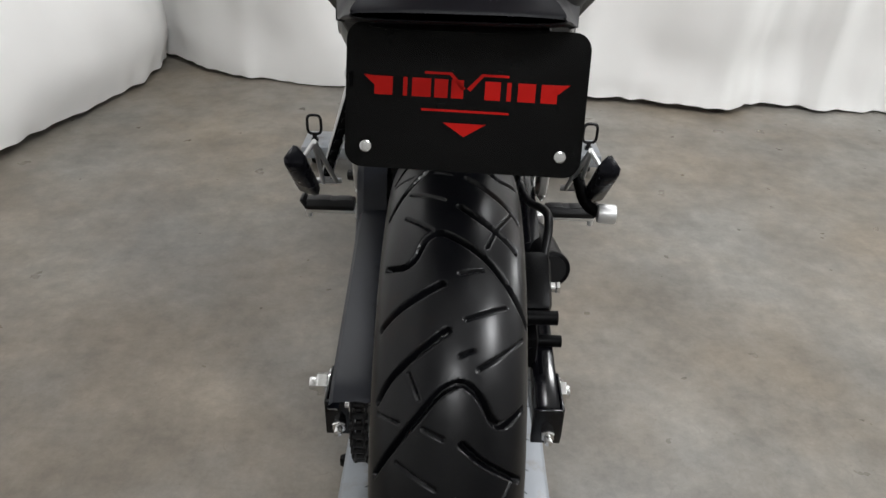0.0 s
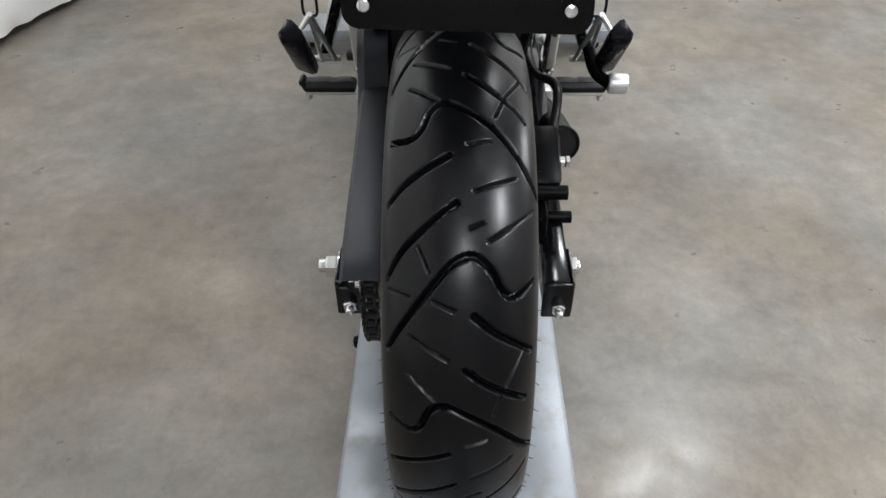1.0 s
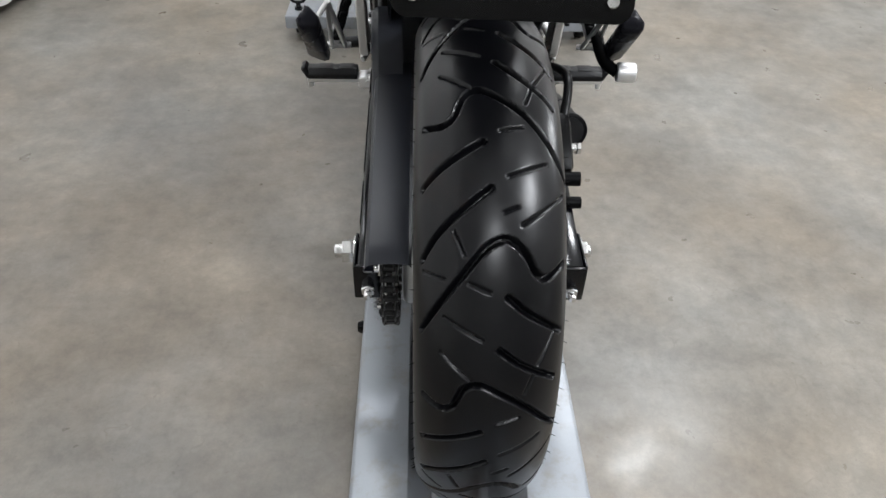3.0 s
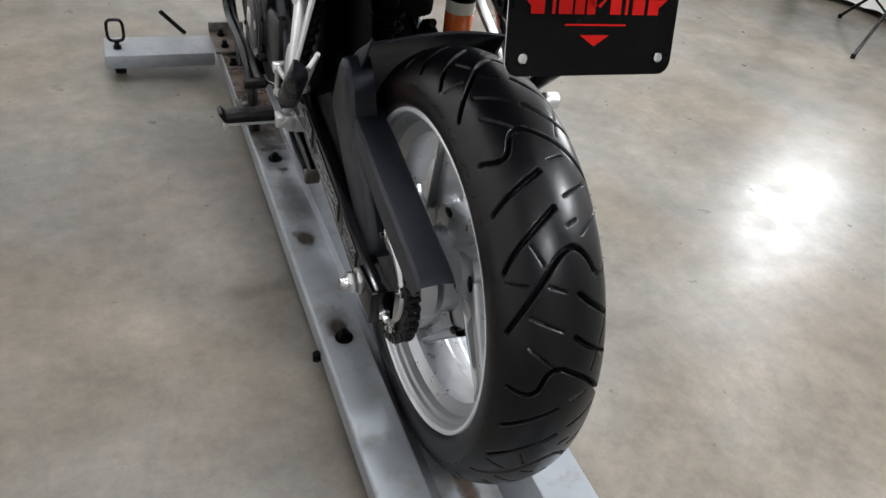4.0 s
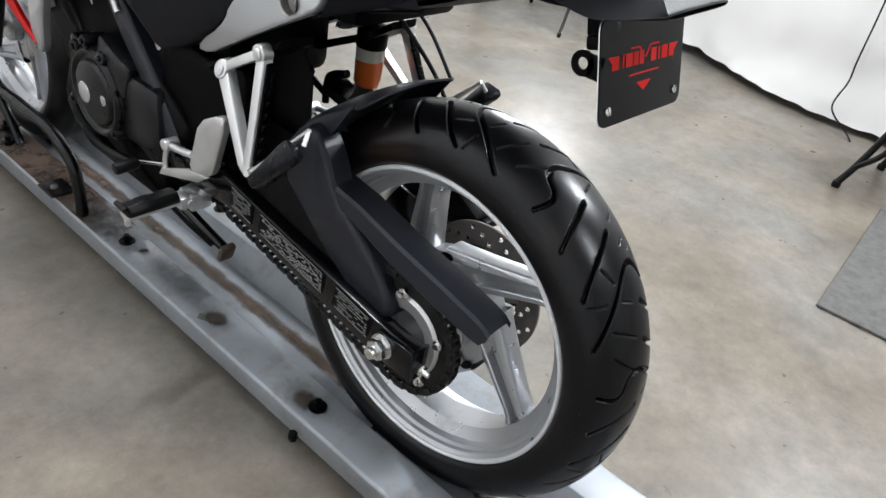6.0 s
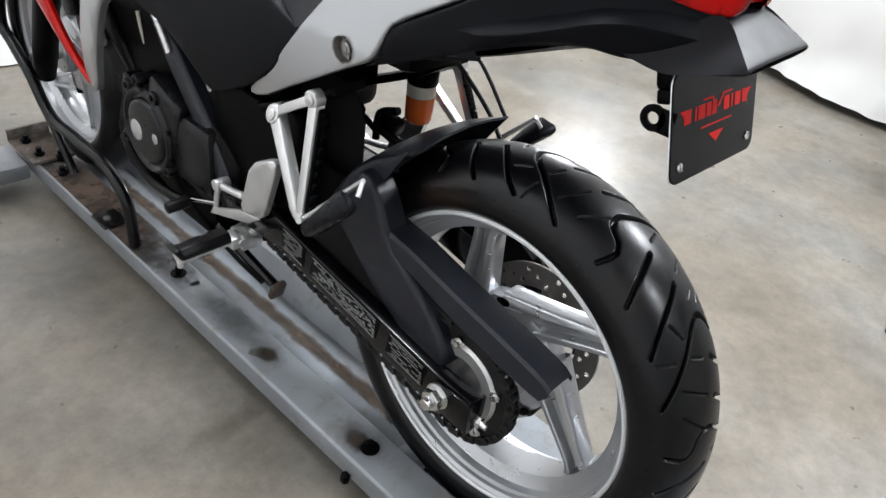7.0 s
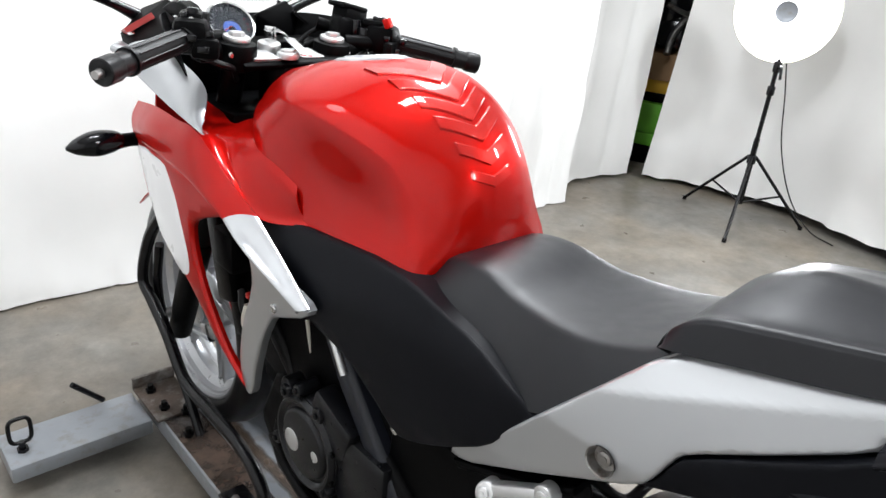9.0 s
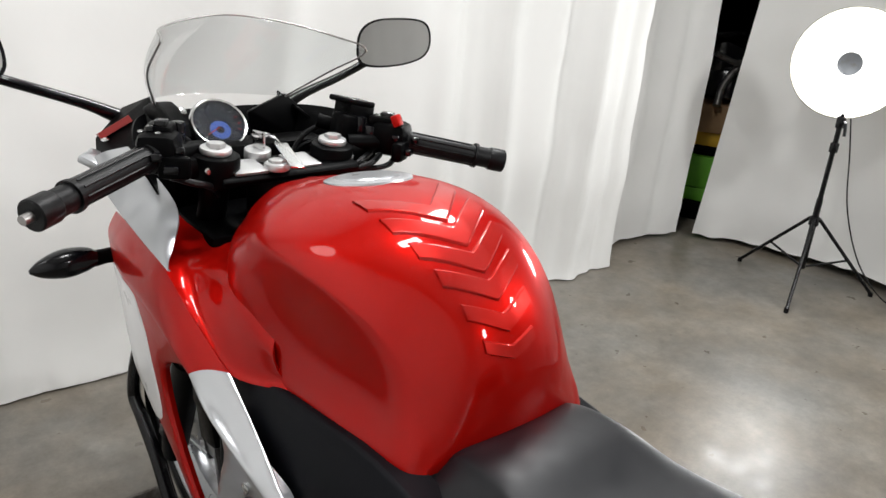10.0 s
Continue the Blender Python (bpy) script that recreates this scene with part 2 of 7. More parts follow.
def concrete():
    m = mat("polished_concrete", (0.154, 0.1475, 0.133), 0.35, 0.0, 0.16, 2.2, bump=0.03, bump_scale=90, rough_vary=0.22)
    nt = m.node_tree
    b = nt.nodes["Principled BSDF"]
    co = nt.nodes["Texture Coordinate"]
    base = b.inputs["Base Color"].links[0].from_socket
    cloud = nt.nodes.new("ShaderNodeTexNoise")
    cloud.inputs["Scale"].default_value, cloud.inputs["Detail"].default_value, cloud.inputs["Roughness"].default_value = 5, 12, 0.62
    cloud.inputs["Distortion"].default_value = 0.0
    nt.links.new(co.outputs["Object"], cloud.inputs["Vector"])
    r1 = nt.nodes.new("ShaderNodeMapRange")
    r1.inputs[1].default_value, r1.inputs[2].default_value, r1.inputs[3].default_value, r1.inputs[4].default_value = 0.3, 0.7, 0.76, 1.26
    nt.links.new(cloud.outputs["Fac"], r1.inputs[0])
    s1 = nt.nodes.new("ShaderNodeVectorMath")
    s1.operation = "SCALE"
    nt.links.new(base, s1.inputs[0])
    nt.links.new(r1.outputs[0], s1.inputs["Scale"])
    grit = nt.nodes.new("ShaderNodeTexNoise")
    grit.inputs["Scale"].default_value, grit.inputs["Detail"].default_value, grit.inputs["Roughness"].default_value = 22, 12, 0.8
    nt.links.new(co.outputs["Object"], grit.inputs["Vector"])
    r4 = nt.nodes.new("ShaderNodeMapRange")
    r4.inputs[1].default_value, r4.inputs[2].default_value, r4.inputs[3].default_value, r4.inputs[4].default_value = 0.35, 0.65, 0.80, 1.20
    nt.links.new(grit.outputs["Fac"], r4.inputs[0])
    s2 = nt.nodes.new("ShaderNodeVectorMath")
    s2.operation = "SCALE"
    nt.links.new(s1.outputs[0], s2.inputs[0])
    nt.links.new(r4.outputs[0], s2.inputs["Scale"])
    spot = nt.nodes.new("ShaderNodeTexNoise")
    spot.inputs["Scale"].default_value, spot.inputs["Detail"].default_value, spot.inputs["Roughness"].default_value = 95, 5, 0.6
    nt.links.new(co.outputs["Object"], spot.inputs["Vector"])
    r2 = nt.nodes.new("ShaderNodeMapRange")
    r2.inputs[1].default_value, r2.inputs[2].default_value, r2.inputs[3].default_value, r2.inputs[4].default_value = 0.64, 0.72, 0.0, 0.45
    nt.links.new(spot.outputs["Fac"], r2.inputs[0])
    mix = nt.nodes.new("ShaderNodeMix")
    mix.data_type = "RGBA"
    mix.inputs[7].default_value = (0.10, 0.085, 0.07, 1)
    nt.links.new(r2.outputs[0], mix.inputs[0])
    nt.links.new(s2.outputs[0], mix.inputs[6])
    warm = nt.nodes.new("ShaderNodeTexNoise")
    warm.inputs["Scale"].default_value, warm.inputs["Detail"].default_value, warm.inputs["Roughness"].default_value = 1.6, 8, 0.6
    nt.links.new(co.outputs["Object"], warm.inputs["Vector"])
    r3 = nt.nodes.new("ShaderNodeMapRange")
    r3.inputs[1].default_value, r3.inputs[2].default_value, r3.inputs[3].default_value, r3.inputs[4].default_value = 0.36, 0.60, 0.0, 0.95
    nt.links.new(warm.outputs["Fac"], r3.inputs[0])
    tint = nt.nodes.new("ShaderNodeMix")
    tint.data_type, tint.blend_type = "RGBA", "MULTIPLY"
    tint.inputs[7].default_value = (0.97, 0.86, 0.74, 1)
    nt.links.new(r3.outputs[0], tint.inputs[0])
    nt.links.new(mix.outputs[2], tint.inputs[6])
    # hairline cracks, here and there
    bend = nt.nodes.new("ShaderNodeTexNoise")
    bend.inputs["Scale"].default_value, bend.inputs["Detail"].default_value = 14, 6
    nt.links.new(co.outputs["Object"], bend.inputs["Vector"])
    push = nt.nodes.new("ShaderNodeVectorMath")
    push.operation = "MULTIPLY_ADD"
    push.inputs[1].default_value = (0.12, 0.12, 0.0)
    nt.links.new(bend.outputs["Color"], push.inputs[0])
    nt.links.new(co.outputs["Object"], push.inputs[2])
    cell = nt.nodes.new("ShaderNodeTexVoronoi")
    cell.feature = "DISTANCE_TO_EDGE"
    cell.inputs["Scale"].default_value = 7.0
    nt.links.new(push.outputs[0], cell.inputs["Vector"])
    thin = nt.nodes.new("ShaderNodeMapRange")
    thin.inputs[1].default_value, thin.inputs[2].default_value, thin.inputs[3].default_value, thin.inputs[4].default_value = 0.004, 0.016, 1.0, 0.0
    nt.links.new(cell.outputs["Distance"], thin.inputs[0])
    where = nt.nodes.new("ShaderNodeMapRange")
    where.inputs[1].default_value, where.inputs[2].default_value, where.inputs[3].default_value, where.inputs[4].default_value = 0.50, 0.66, 0.0, 0.40
    nt.links.new(grit.outputs["Fac"], where.inputs[0])
    both = nt.nodes.new("ShaderNodeMath")
    both.operation = "MULTIPLY"
    nt.links.new(thin.outputs[0], both.inputs[0])
    nt.links.new(where.outputs[0], both.inputs[1])
    crack = nt.nodes.new("ShaderNodeMix")
    crack.data_type = "RGBA"
    crack.inputs[7].default_value = (0.07, 0.06, 0.05, 1)
    nt.links.new(both.outputs[0], crack.inputs[0])
    nt.links.new(tint.outputs[2], crack.inputs[6])
    nt.links.new(crack.outputs[2], b.inputs["Base Color"])
    return m


FLOOR = concrete()


# ---- building tools ----
def thing(name, label, category, at=(0, 0, 0), group=""):
    ob = new(name)
    ob.location = at
    ob.empty_display_size = 0.05
    return tagged(ob, label, category, group)


def base_of(ob):
    while ob.parent:
        ob = ob.parent
    return Vector(ob.location) if ob.type == "EMPTY" else Vector((0, 0, 0))


def part(name, bm, material, parent=None, label="", smooth=True, angle=38):
    """Links bm, in world metres, as one mesh object under a thing or a part."""
    if parent is not None:
        bm.transform(Matrix.Translation(-base_of(parent)))
    bmesh.ops.recalc_face_normals(bm, faces=bm.faces[:])
    me = bpy.data.meshes.new(name)
    bm.to_mesh(me)
    bm.free()
    for m in material if isinstance(material, (list, tuple)) else [material]:
        me.materials.append(m)
    if smooth:
        me.polygons.foreach_set("use_smooth", [True] * len(me.polygons))
        me.set_sharp_from_angle(angle=radians(angle))
    ob = new(name, me)
    if parent is not None:
        ob.parent = parent
    if label:
        ob["label"] = label
    return ob


def join(*parts_):
    """One bmesh out of several."""
    out = bmesh.new()
    for b in parts_:
        me = bpy.data.meshes.new("tmp")
        b.to_mesh(me)
        b.free()
        out.from_mesh(me)
        bpy.data.meshes.remove(me)
    return out


def mirrored(b):
    c = b.copy()
    bmesh.ops.scale(c, vec=(-1, 1, 1), verts=c.verts[:])
    bmesh.ops.reverse_faces(c, faces=c.faces[:])
    return c


def spline(pts, n=6, closed=False):
    """Catmull-Rom through the points."""
    p = [np.array(q, float) for q in pts]
    k = len(p)
    out = []
    for i in range(k if closed else k - 1):
        if closed:
            a, b, c, d = p[i - 1], p[i], p[(i + 1) % k], p[(i + 2) % k]
        else:
            b, c = p[i], p[i + 1]
            a = p[i - 1] if i else 2 * b - c
            d = p[i + 2] if i + 2 < k else 2 * c - b
        for j in range(n):
            t = j / n
            out.append(0.5 * (2 * b + (c - a) * t + (2 * a - 5 * b + 4 * c - d) * t * t + (3 * b - a - 3 * c + d) * t ** 3))
    if not closed:
        out.append(p[-1])
    return out


def chaikin(pts, times=2, reach=0.014):
    """Rounds the corners of a closed outline, each by no more than reach."""
    p = [np.array(q, float) for q in pts]
    for k in range(times):
        q = []
        for i in range(len(p)):
            a, b = p[i], p[(i + 1) % len(p)]
            n = max(1e-9, float(np.linalg.norm(b - a)))
            f = min(0.25, reach / (k + 1) / n)
            q += [(1 - f) * a + f * b, f * a + (1 - f) * b]
        p = q
    return p


def box(c, size, bevel=0.004, turn=(0, 0, 0), seg=2):
    b = bmesh.new()
    bmesh.ops.create_cube(b, size=1)
    bmesh.ops.scale(b, vec=size, verts=b.verts[:])
    if bevel:
        bmesh.ops.bevel(b, geom=b.edges[:], offset=min(bevel, min(size) * 0.45), segments=seg, affect="EDGES", profile=0.5)
    b.transform(pose(*c, *turn))
    return b


def cyl(p, q, r, r2=None, seg=24, bevel=0.0):
    p, q = Vector(p), Vector(q)
    b = bmesh.new()
    bmesh.ops.create_cone(b, cap_ends=True, segments=seg, radius1=r, radius2=r if r2 is None else r2, depth=(q - p).length)
    if bevel:
        es = [e for e in b.edges if len(e.link_faces) == 2 and abs(e.verts[0].co.z - e.verts[1].co.z) < 1e-6]
        bmesh.ops.bevel(b, geom=es, offset=bevel, segments=2, affect="EDGES", profile=0.5)
    b.transform(Matrix.Translation((p + q) / 2) @ (q - p).to_track_quat("Z", "Y").to_matrix().to_4x4())
    return b


def tube(pts, r, n=6, seg=12, closed=False, smooth=True):
    """A round bar along a curve. r: one radius or one at each point."""
    rs = r if isinstance(r, (list, tuple)) else [r] * len(pts)
    line = [(*p, q) for p, q in zip(pts, rs)]
    line = spline(line, n, closed) if smooth else [np.array(p, float) for p in line]
    b = bmesh.new()
    rings, up = [], None
    k = len(line)
    for i, p in enumerate(line):
        if closed:
            d = Vector(line[(i + 1) % k][:3] - line[i - 1][:3]).normalized()
        else:
            d = Vector(line[min(i + 1, k - 1)][:3] - line[max(i - 1, 0)][:3]).normalized()
        if up is None:
            up = d.orthogonal().normalized()
        up = (up - d * up.dot(d)).normalized()
        side = d.cross(up)
        rings.append([b.verts.new(Vector(p[:3]) + float(p[3]) * (math.cos(a) * up + math.sin(a) * side)) for a in (2 * math.pi * j / seg for j in range(seg))])
    for i in range(k if closed else k - 1):
        a, c = rings[i], rings[(i + 1) % k]
        for j in range(seg):
            b.faces.new((a[j], a[(j + 1) % seg], c[(j + 1) % seg], c[j]))
    if not closed:
        b.faces.new(rings[0][::-1])
        b.faces.new(rings[-1])
    return b


def spin(profile, centre, seg=96, axis="x", closed=True):
    """Turns a profile of (radius, along) round an axis through centre."""
    b = bmesh.new()
    rings = []
    for i in range(seg):
        a = 2 * math.pi * i / seg
        c, s = math.cos(a), math.sin(a)
        if axis == "x":
            rings.append([b.verts.new((centre[0] + x, centre[1] - r * c, centre[2] + r * s)) for r, x in profile])
        else:
            rings.append([b.verts.new((centre[0] + r * c, centre[1] + r * s, centre[2] + x)) for r, x in profile])
    k = len(profile)
    for i in range(seg):
        a, c = rings[i], rings[(i + 1) % seg]
        for j in range(k if closed else k - 1):
            q = (a[j], a[(j + 1) % k], c[(j + 1) % k], c[j])
            if len(set(q)) == 4:
                b.faces.new(q)
    bmesh.ops.remove_doubles(b, verts=b.verts[:], dist=1e-6)
    return b


def grid(rows):
    """A sheet through rows of points of equal length."""
    b = bmesh.new()
    vs = [[b.verts.new(p) for p in row] for row in rows]
    for i in range(len(vs) - 1):
        for j in range(len(vs[0]) - 1):
            b.faces.new((vs[i][j], vs[i][j + 1], vs[i + 1][j + 1], vs[i + 1][j]))
    return b


def loft(sections, nu=5, nv=5, mirror=True, caps=False):
    """A smooth skin through sections (y, [(x, z), ...]) from the middle outward, made symmetric about x = 0."""
    rows = []
    for y, pts in sections:
        rows.append([np.array((-x, y, z)) for x, z in pts])
    cols = len(rows[0])
    lines = [spline([r[c] for r in rows], nv) for c in range(cols)]
    dense = [spline([lines[c][i] for c in range(cols)], nu) for i in range(len(lines[0]))]
    b = grid(dense)
    if mirror:
        b = join(b, mirrored(b.copy()))
        bmesh.ops.remove_doubles(b, verts=b.verts[:], dist=1e-5)
    if caps:
        bmesh.ops.holes_fill(b, edges=[e for e in b.edges if e.is_boundary])
    return b


def skin(curves, nu=5, nv=6):
    """A smooth skin through curves of points (x, y, z)."""
    cols = len(curves[0])
    lines = [spline([c[k] for c in curves], nv) for k in range(cols)]
    return grid([spline([lines[k][i] for k in range(cols)], nu) for i in range(len(lines[0]))])


def thick(b, t):
    """Gives a sheet a thickness."""
    bmesh.ops.recalc_face_normals(b, faces=b.faces[:])
    bmesh.ops.solidify(b, geom=b.faces[:], thickness=t)
    return b


def panel(outline, xf, r=0.01, depth=0.018, step=0.03, corner=2, folds=(), hole=None):
    """A moulded side panel: outline in (y, z), its distance from the middle by xf(y, z), with a rolled rim. Left side."""
    pts = chaikin(outline, corner) if corner else [np.array(p, float) for p in outline]
    b = bmesh.new()
    core = b.faces.new([b.verts.new((0, p[0], p[1])) for p in pts])
    for k in (0.15, 0.25, 0.5):
        bmesh.ops.inset_region(b, faces=[core], thickness=r * k, use_even_offset=True, use_boundary=True)
    for ax in (1, 2):
        lo, hi = min(p[ax - 1] for p in pts), max(p[ax - 1] for p in pts)
        v = math.ceil(lo / step) * step
        while v < hi:
            n = [0, 0, 0]
            n[ax] = 1
            co = [0, 0, 0]
            co[ax] = v + 1e-4
            bmesh.ops.bisect_plane(b, geom=b.verts[:] + b.edges[:] + b.faces[:], plane_co=co, plane_no=n)
            v += step
    for fy, fz, ny, nz in folds:
        for off in (-0.0025, 0.0025):
            bmesh.ops.bisect_plane(b, geom=b.verts[:] + b.edges[:] + b.faces[:], plane_co=(0, fy + ny * off, fz + nz * off), plane_no=(0, ny, nz))
    if hole:
        mid, hr = Vector((0, hole[0], hole[1])), hole[2]
        for k in range(16):
            n = Vector((0, math.cos(k * math.pi / 8), math.sin(k * math.pi / 8)))
            near = [f for f in b.faces if (f.calc_center_median() - mid).length < hr + 0.03]
            geom = list({v for f in near for v in f.verts}) + list({e for f in near for e in f.edges}) + near
            bmesh.ops.bisect_plane(b, geom=geom, plane_co=mid + n * hr, plane_no=n)
        bmesh.ops.delete(b, geom=[f for f in b.faces if (f.calc_center_median() - mid).length < hr], context="FACES")
    b.verts.ensure_lookup_table()
    a = np.array(pts)
    d = np.roll(a, -1, 0) - a
    dd = np.maximum((d * d).sum(1), 1e-12)
    for v in b.verts:
        w = np.array((v.co.y, v.co.z)) - a
        t = np.clip((w * d).sum(1) / dd, 0, 1)
        dist = min(r, math.sqrt(((w - t[:, None] * d) ** 2).sum(1).min()))
        drop = r * (1 - math.sqrt(max(0.0, 1 - (1 - dist / r) ** 2)))
        v.co.x = -(xf(v.co.y, v.co.z) - drop)
    rim = [e for e in b.edges if e.is_boundary]
    made = bmesh.ops.extrude_edge_only(b, edges=rim)["geom"]
    for v in made:
        if isinstance(v, bmesh.types.BMVert):
            v.co.x += depth
    return b


def prism(outline, x0, x1, bevel=0.002, corner=0):
    """A flat piece with the outline in (y, z) between x0 and x1."""
    pts = chaikin(outline, corner) if corner else outline
    b = bmesh.new()
    f = b.faces.new([b.verts.new((x0, p[0], p[1])) for p in pts])
    e = bmesh.ops.extrude_face_region(b, geom=[f])["geom"]
    for v in e:
        if isinstance(v, bmesh.types.BMVert):
            v.co.x = x1
    bmesh.ops.recalc_face_normals(b, faces=b.faces[:])
    if bevel:
        es = [e for e in b.edges if len(e.link_faces) == 2 and e.calc_face_angle(0) > 0.5]
        bmesh.ops.bevel(b, geom=es, offset=bevel, segments=2, affect="EDGES", profile=0.5)
    return b


def hull(pts, bevel=0.003):
    """The convex block round a few corner points, with softened edges."""
    b = bmesh.new()
    for p in pts:
        b.verts.new(p)
    r = bmesh.ops.convex_hull(b, input=b.verts[:])
    bmesh.ops.delete(b, geom=[v for v in r["geom_interior"] if isinstance(v, bmesh.types.BMVert)], context="VERTS")
    bmesh.ops.dissolve_limit(b, angle_limit=0.2, verts=b.verts[:], edges=b.edges[:])
    es = [e for e in b.edges if len(e.link_faces) == 2 and e.calc_face_angle(0) > 0.3]
    bmesh.ops.bevel(b, geom=es, offset=bevel, segments=2, affect="EDGES", profile=0.5)
    bmesh.ops.recalc_face_normals(b, faces=b.faces[:])
    return b


def flat(v):
    return lambda y, z: v


def bolt(p, d, r=0.007, h=0.006, socket=True):
    """A screw head at p that points along d."""
    p, d = Vector(p), Vector(d).normalized()
    b = cyl(p, p + d * h, r, seg=16, bevel=r * 0.2)
    if socket:
        b = join(b, cyl(p + d * (h - 0.0005), p + d * (h + 0.0008), r * 0.5, seg=6))
    return b


def hexnut(p, d, r, h):
    p, d = Vector(p), Vector(d).normalized()
    return cyl(p, p + d * h, r, seg=6, bevel=r * 0.08)


# ---- the place ----
def slab(name, x0, x1, y0, y1, z0, z1, material, label, category):
    b = box(((x0 + x1) / 2, (y0 + y1) / 2, (z0 + z1) / 2), (x1 - x0, y1 - y0, z1 - z0), 0)
    ob = part(name, b, material, smooth=False)
    return tagged(ob, label, category, kind="structure")


slab("floor", -3.4, 4.8, -3.6, 4.0, -0.12, 0.0, FLOOR, "smooth grey-brown polished concrete floor with stains", "floor")
slab("wall_west", -3.55, -3.4, -3.6, 4.0, 0, 3.2, PLASTER, "plain painted workshop wall", "wall")
slab("wall_east", 4.8, 4.95, -3.6, 4.0, 0, 3.2, PLASTER, "plain painted workshop wall", "wall")
slab("wall_south", -3.4, 4.8, -3.75, -3.6, 0, 3.2, PLASTER, "plain painted workshop wall", "wall")
slab("wall_north", -3.4, 4.8, 4.0, 4.15, 0, 3.2, PLASTER, "plain painted workshop wall", "wall")
slab("ceiling", -3.55, 4.95, -3.75, 4.15, 3.2, 3.3, PLASTER, "plain white painted workshop ceiling", "ceiling")


def curtain(label, line, seed, folds=0.03, top=3.0, hem=0.018, bulge=0.04, per=0.016, pleats=(), lean=0.0, hem_end=None):
    """A hanging white sheet along a line on the floor: slow waves, upright pleats at given places along it, and a ragged hem."""
    rnd = random.Random(seed)
    pts = spline([(x, y, 0) for x, y in line], 24)
    length = [0.0]
    for a, c in zip(pts, pts[1:]):
        length.append(length[-1] + float(np.linalg.norm(c - a)))
    n = int(length[-1] / per)
    s = np.linspace(0, length[-1], n)
    P = np.array(pts)
    X, Y = np.interp(s, length, P[:, 0]), np.interp(s, length, P[:, 1])
    tx, ty = np.gradient(X), np.gradient(Y)
    k = np.hypot(tx, ty)
    tx, ty = tx / k, ty / k
    nx, ny = -ty, tx
    waves = [(rnd.uniform(0.3, 1.2), rnd.uniform(0, 6.28), rnd.uniform(0.4, 1.0)) for _ in range(6)]
    fold = sum(a * np.sin(6.283 * s / w + p) for w, p, a in waves) / 3.0
    hems = [(rnd.uniform(0.06, 0.22), rnd.uniform(0, 6.28)) for _ in range(4)]
    ragged = sum(np.sin(6.283 * s / w + p) for w, p in hems) / 4
    hem_h = np.linspace(hem, hem if hem_end is None else hem_end, n)
    heights = [0.0, 0.004, 0.012, 0.03, 0.06, 0.1, 0.15, 0.2, 0.26, 0.33, 0.41, 0.5, 0.6, 0.7, 0.8, 0.9, 1.0, 1.1, 1.2, 1.35, 1.6, 1.9, 2.3, top]
    rows = []
    for z in heights:
        g = z / top
        d = folds * (1.1 - 0.5 * g) * fold
        for at, wide, deep, drift in pleats:
            d = d + deep * (0.75 + 0.5 * g) * np.exp(-((s - at - drift * z) / wide) ** 2)
        d = d + bulge * math.exp(-((z - 0.2) / 0.2) ** 2) * (0.6 + 0.4 * np.sin(2.1 * s + seed))
        low = math.exp(-z / 0.05)
        d = d + 0.005 * ragged * low
        crease = np.array([noise.noise(Vector((q * 3.0 + seed, z * 5.0, seed * 1.7))) + 0.5 * noise.noise(Vector((q * 9.0 + seed, z * 13.0, seed * 0.7))) for q in s])
        d = d + 0.013 * crease
        zz = z + (hem_h + 0.012 * np.sin(2.7 * s + seed) + 0.005 * ragged) * max(0.0, 1 - z / 0.3)
        slip = lean * z * np.exp(-s / 0.35)
        rows.append([(X[i] + nx[i] * d[i] + tx[i] * slip[i], Y[i] + ny[i] * d[i] + ty[i] * slip[i], max(0.006, zz[i])) for i in range(n)])
    b = grid(rows)
    thick(b, 0.003)
    ob = part("curtain", b, CLOTH, angle=80)
    return tagged(ob, label, "curtain", "white backdrop curtains", "structure")


curtain("long white cloth curtain hanging to the concrete floor",
        [(-1.55, -3.2), (-1.52, -1.5), (-1.47, 0.2), (-1.43, 1.0), (-1.36, 1.55), (-1.27, 1.9), (-1.25, 2.3), (-1.33, 2.5)], 3, 0.014, bulge=-0.05, hem=0.03)
curtain("long white cloth backdrop curtain with soft folds",
        [(-1.33, 2.46), (-0.94, 2.23), (-0.46, 2.13), (0.06, 2.17), (0.57, 2.05), (0.95, 1.97), (1.35, 2.03), (1.72, 1.97), (2.08, 1.94)], 8, 0.018, bulge=0.03, hem=0.012,
        pleats=((0.55, 0.06, -0.03, 0.05), (1.05, 0.05, 0.03, -0.04), (1.9, 0.05, -0.03, 0.06), (2.45, 0.055, -0.045, 0.05), (2.62, 0.04, 0.035, 0.03), (2.85, 0.05, -0.05, -0.03), (3.08, 0.04, 0.045, 0.04), (3.26, 0.045, -0.045, 0.0), (3.42, 0.03, 0.03, 0.02)))
curtain("short white cloth curtain set back at the corner gap",
        [(1.95, 2.10), (2.2, 2.13), (2.45, 2.12), (2.74, 2.05)], 12, 0.010, bulge=0.01, hem=0.01, pleats=((0.35, 0.04, -0.025, 0.05), (0.62, 0.03, 0.02, 0.03)))
curtain("long white cloth curtain behind the lamp stand",
        [(2.80, 2.00), (2.92, 1.75), (2.98, 1.3), (2.86, 0.9), (2.70, 0.5), (2.60, 0.1), (2.62, -0.6), (2.75, -2.0), (2.8, -3.2)], 5, 0.012, bulge=0.03, hem=0.034, lean=0.075, hem_end=0.055,
        pleats=((0.5, 0.1, -0.02, 0.1), (1.3, 0.08, 0.02, 0.0)))


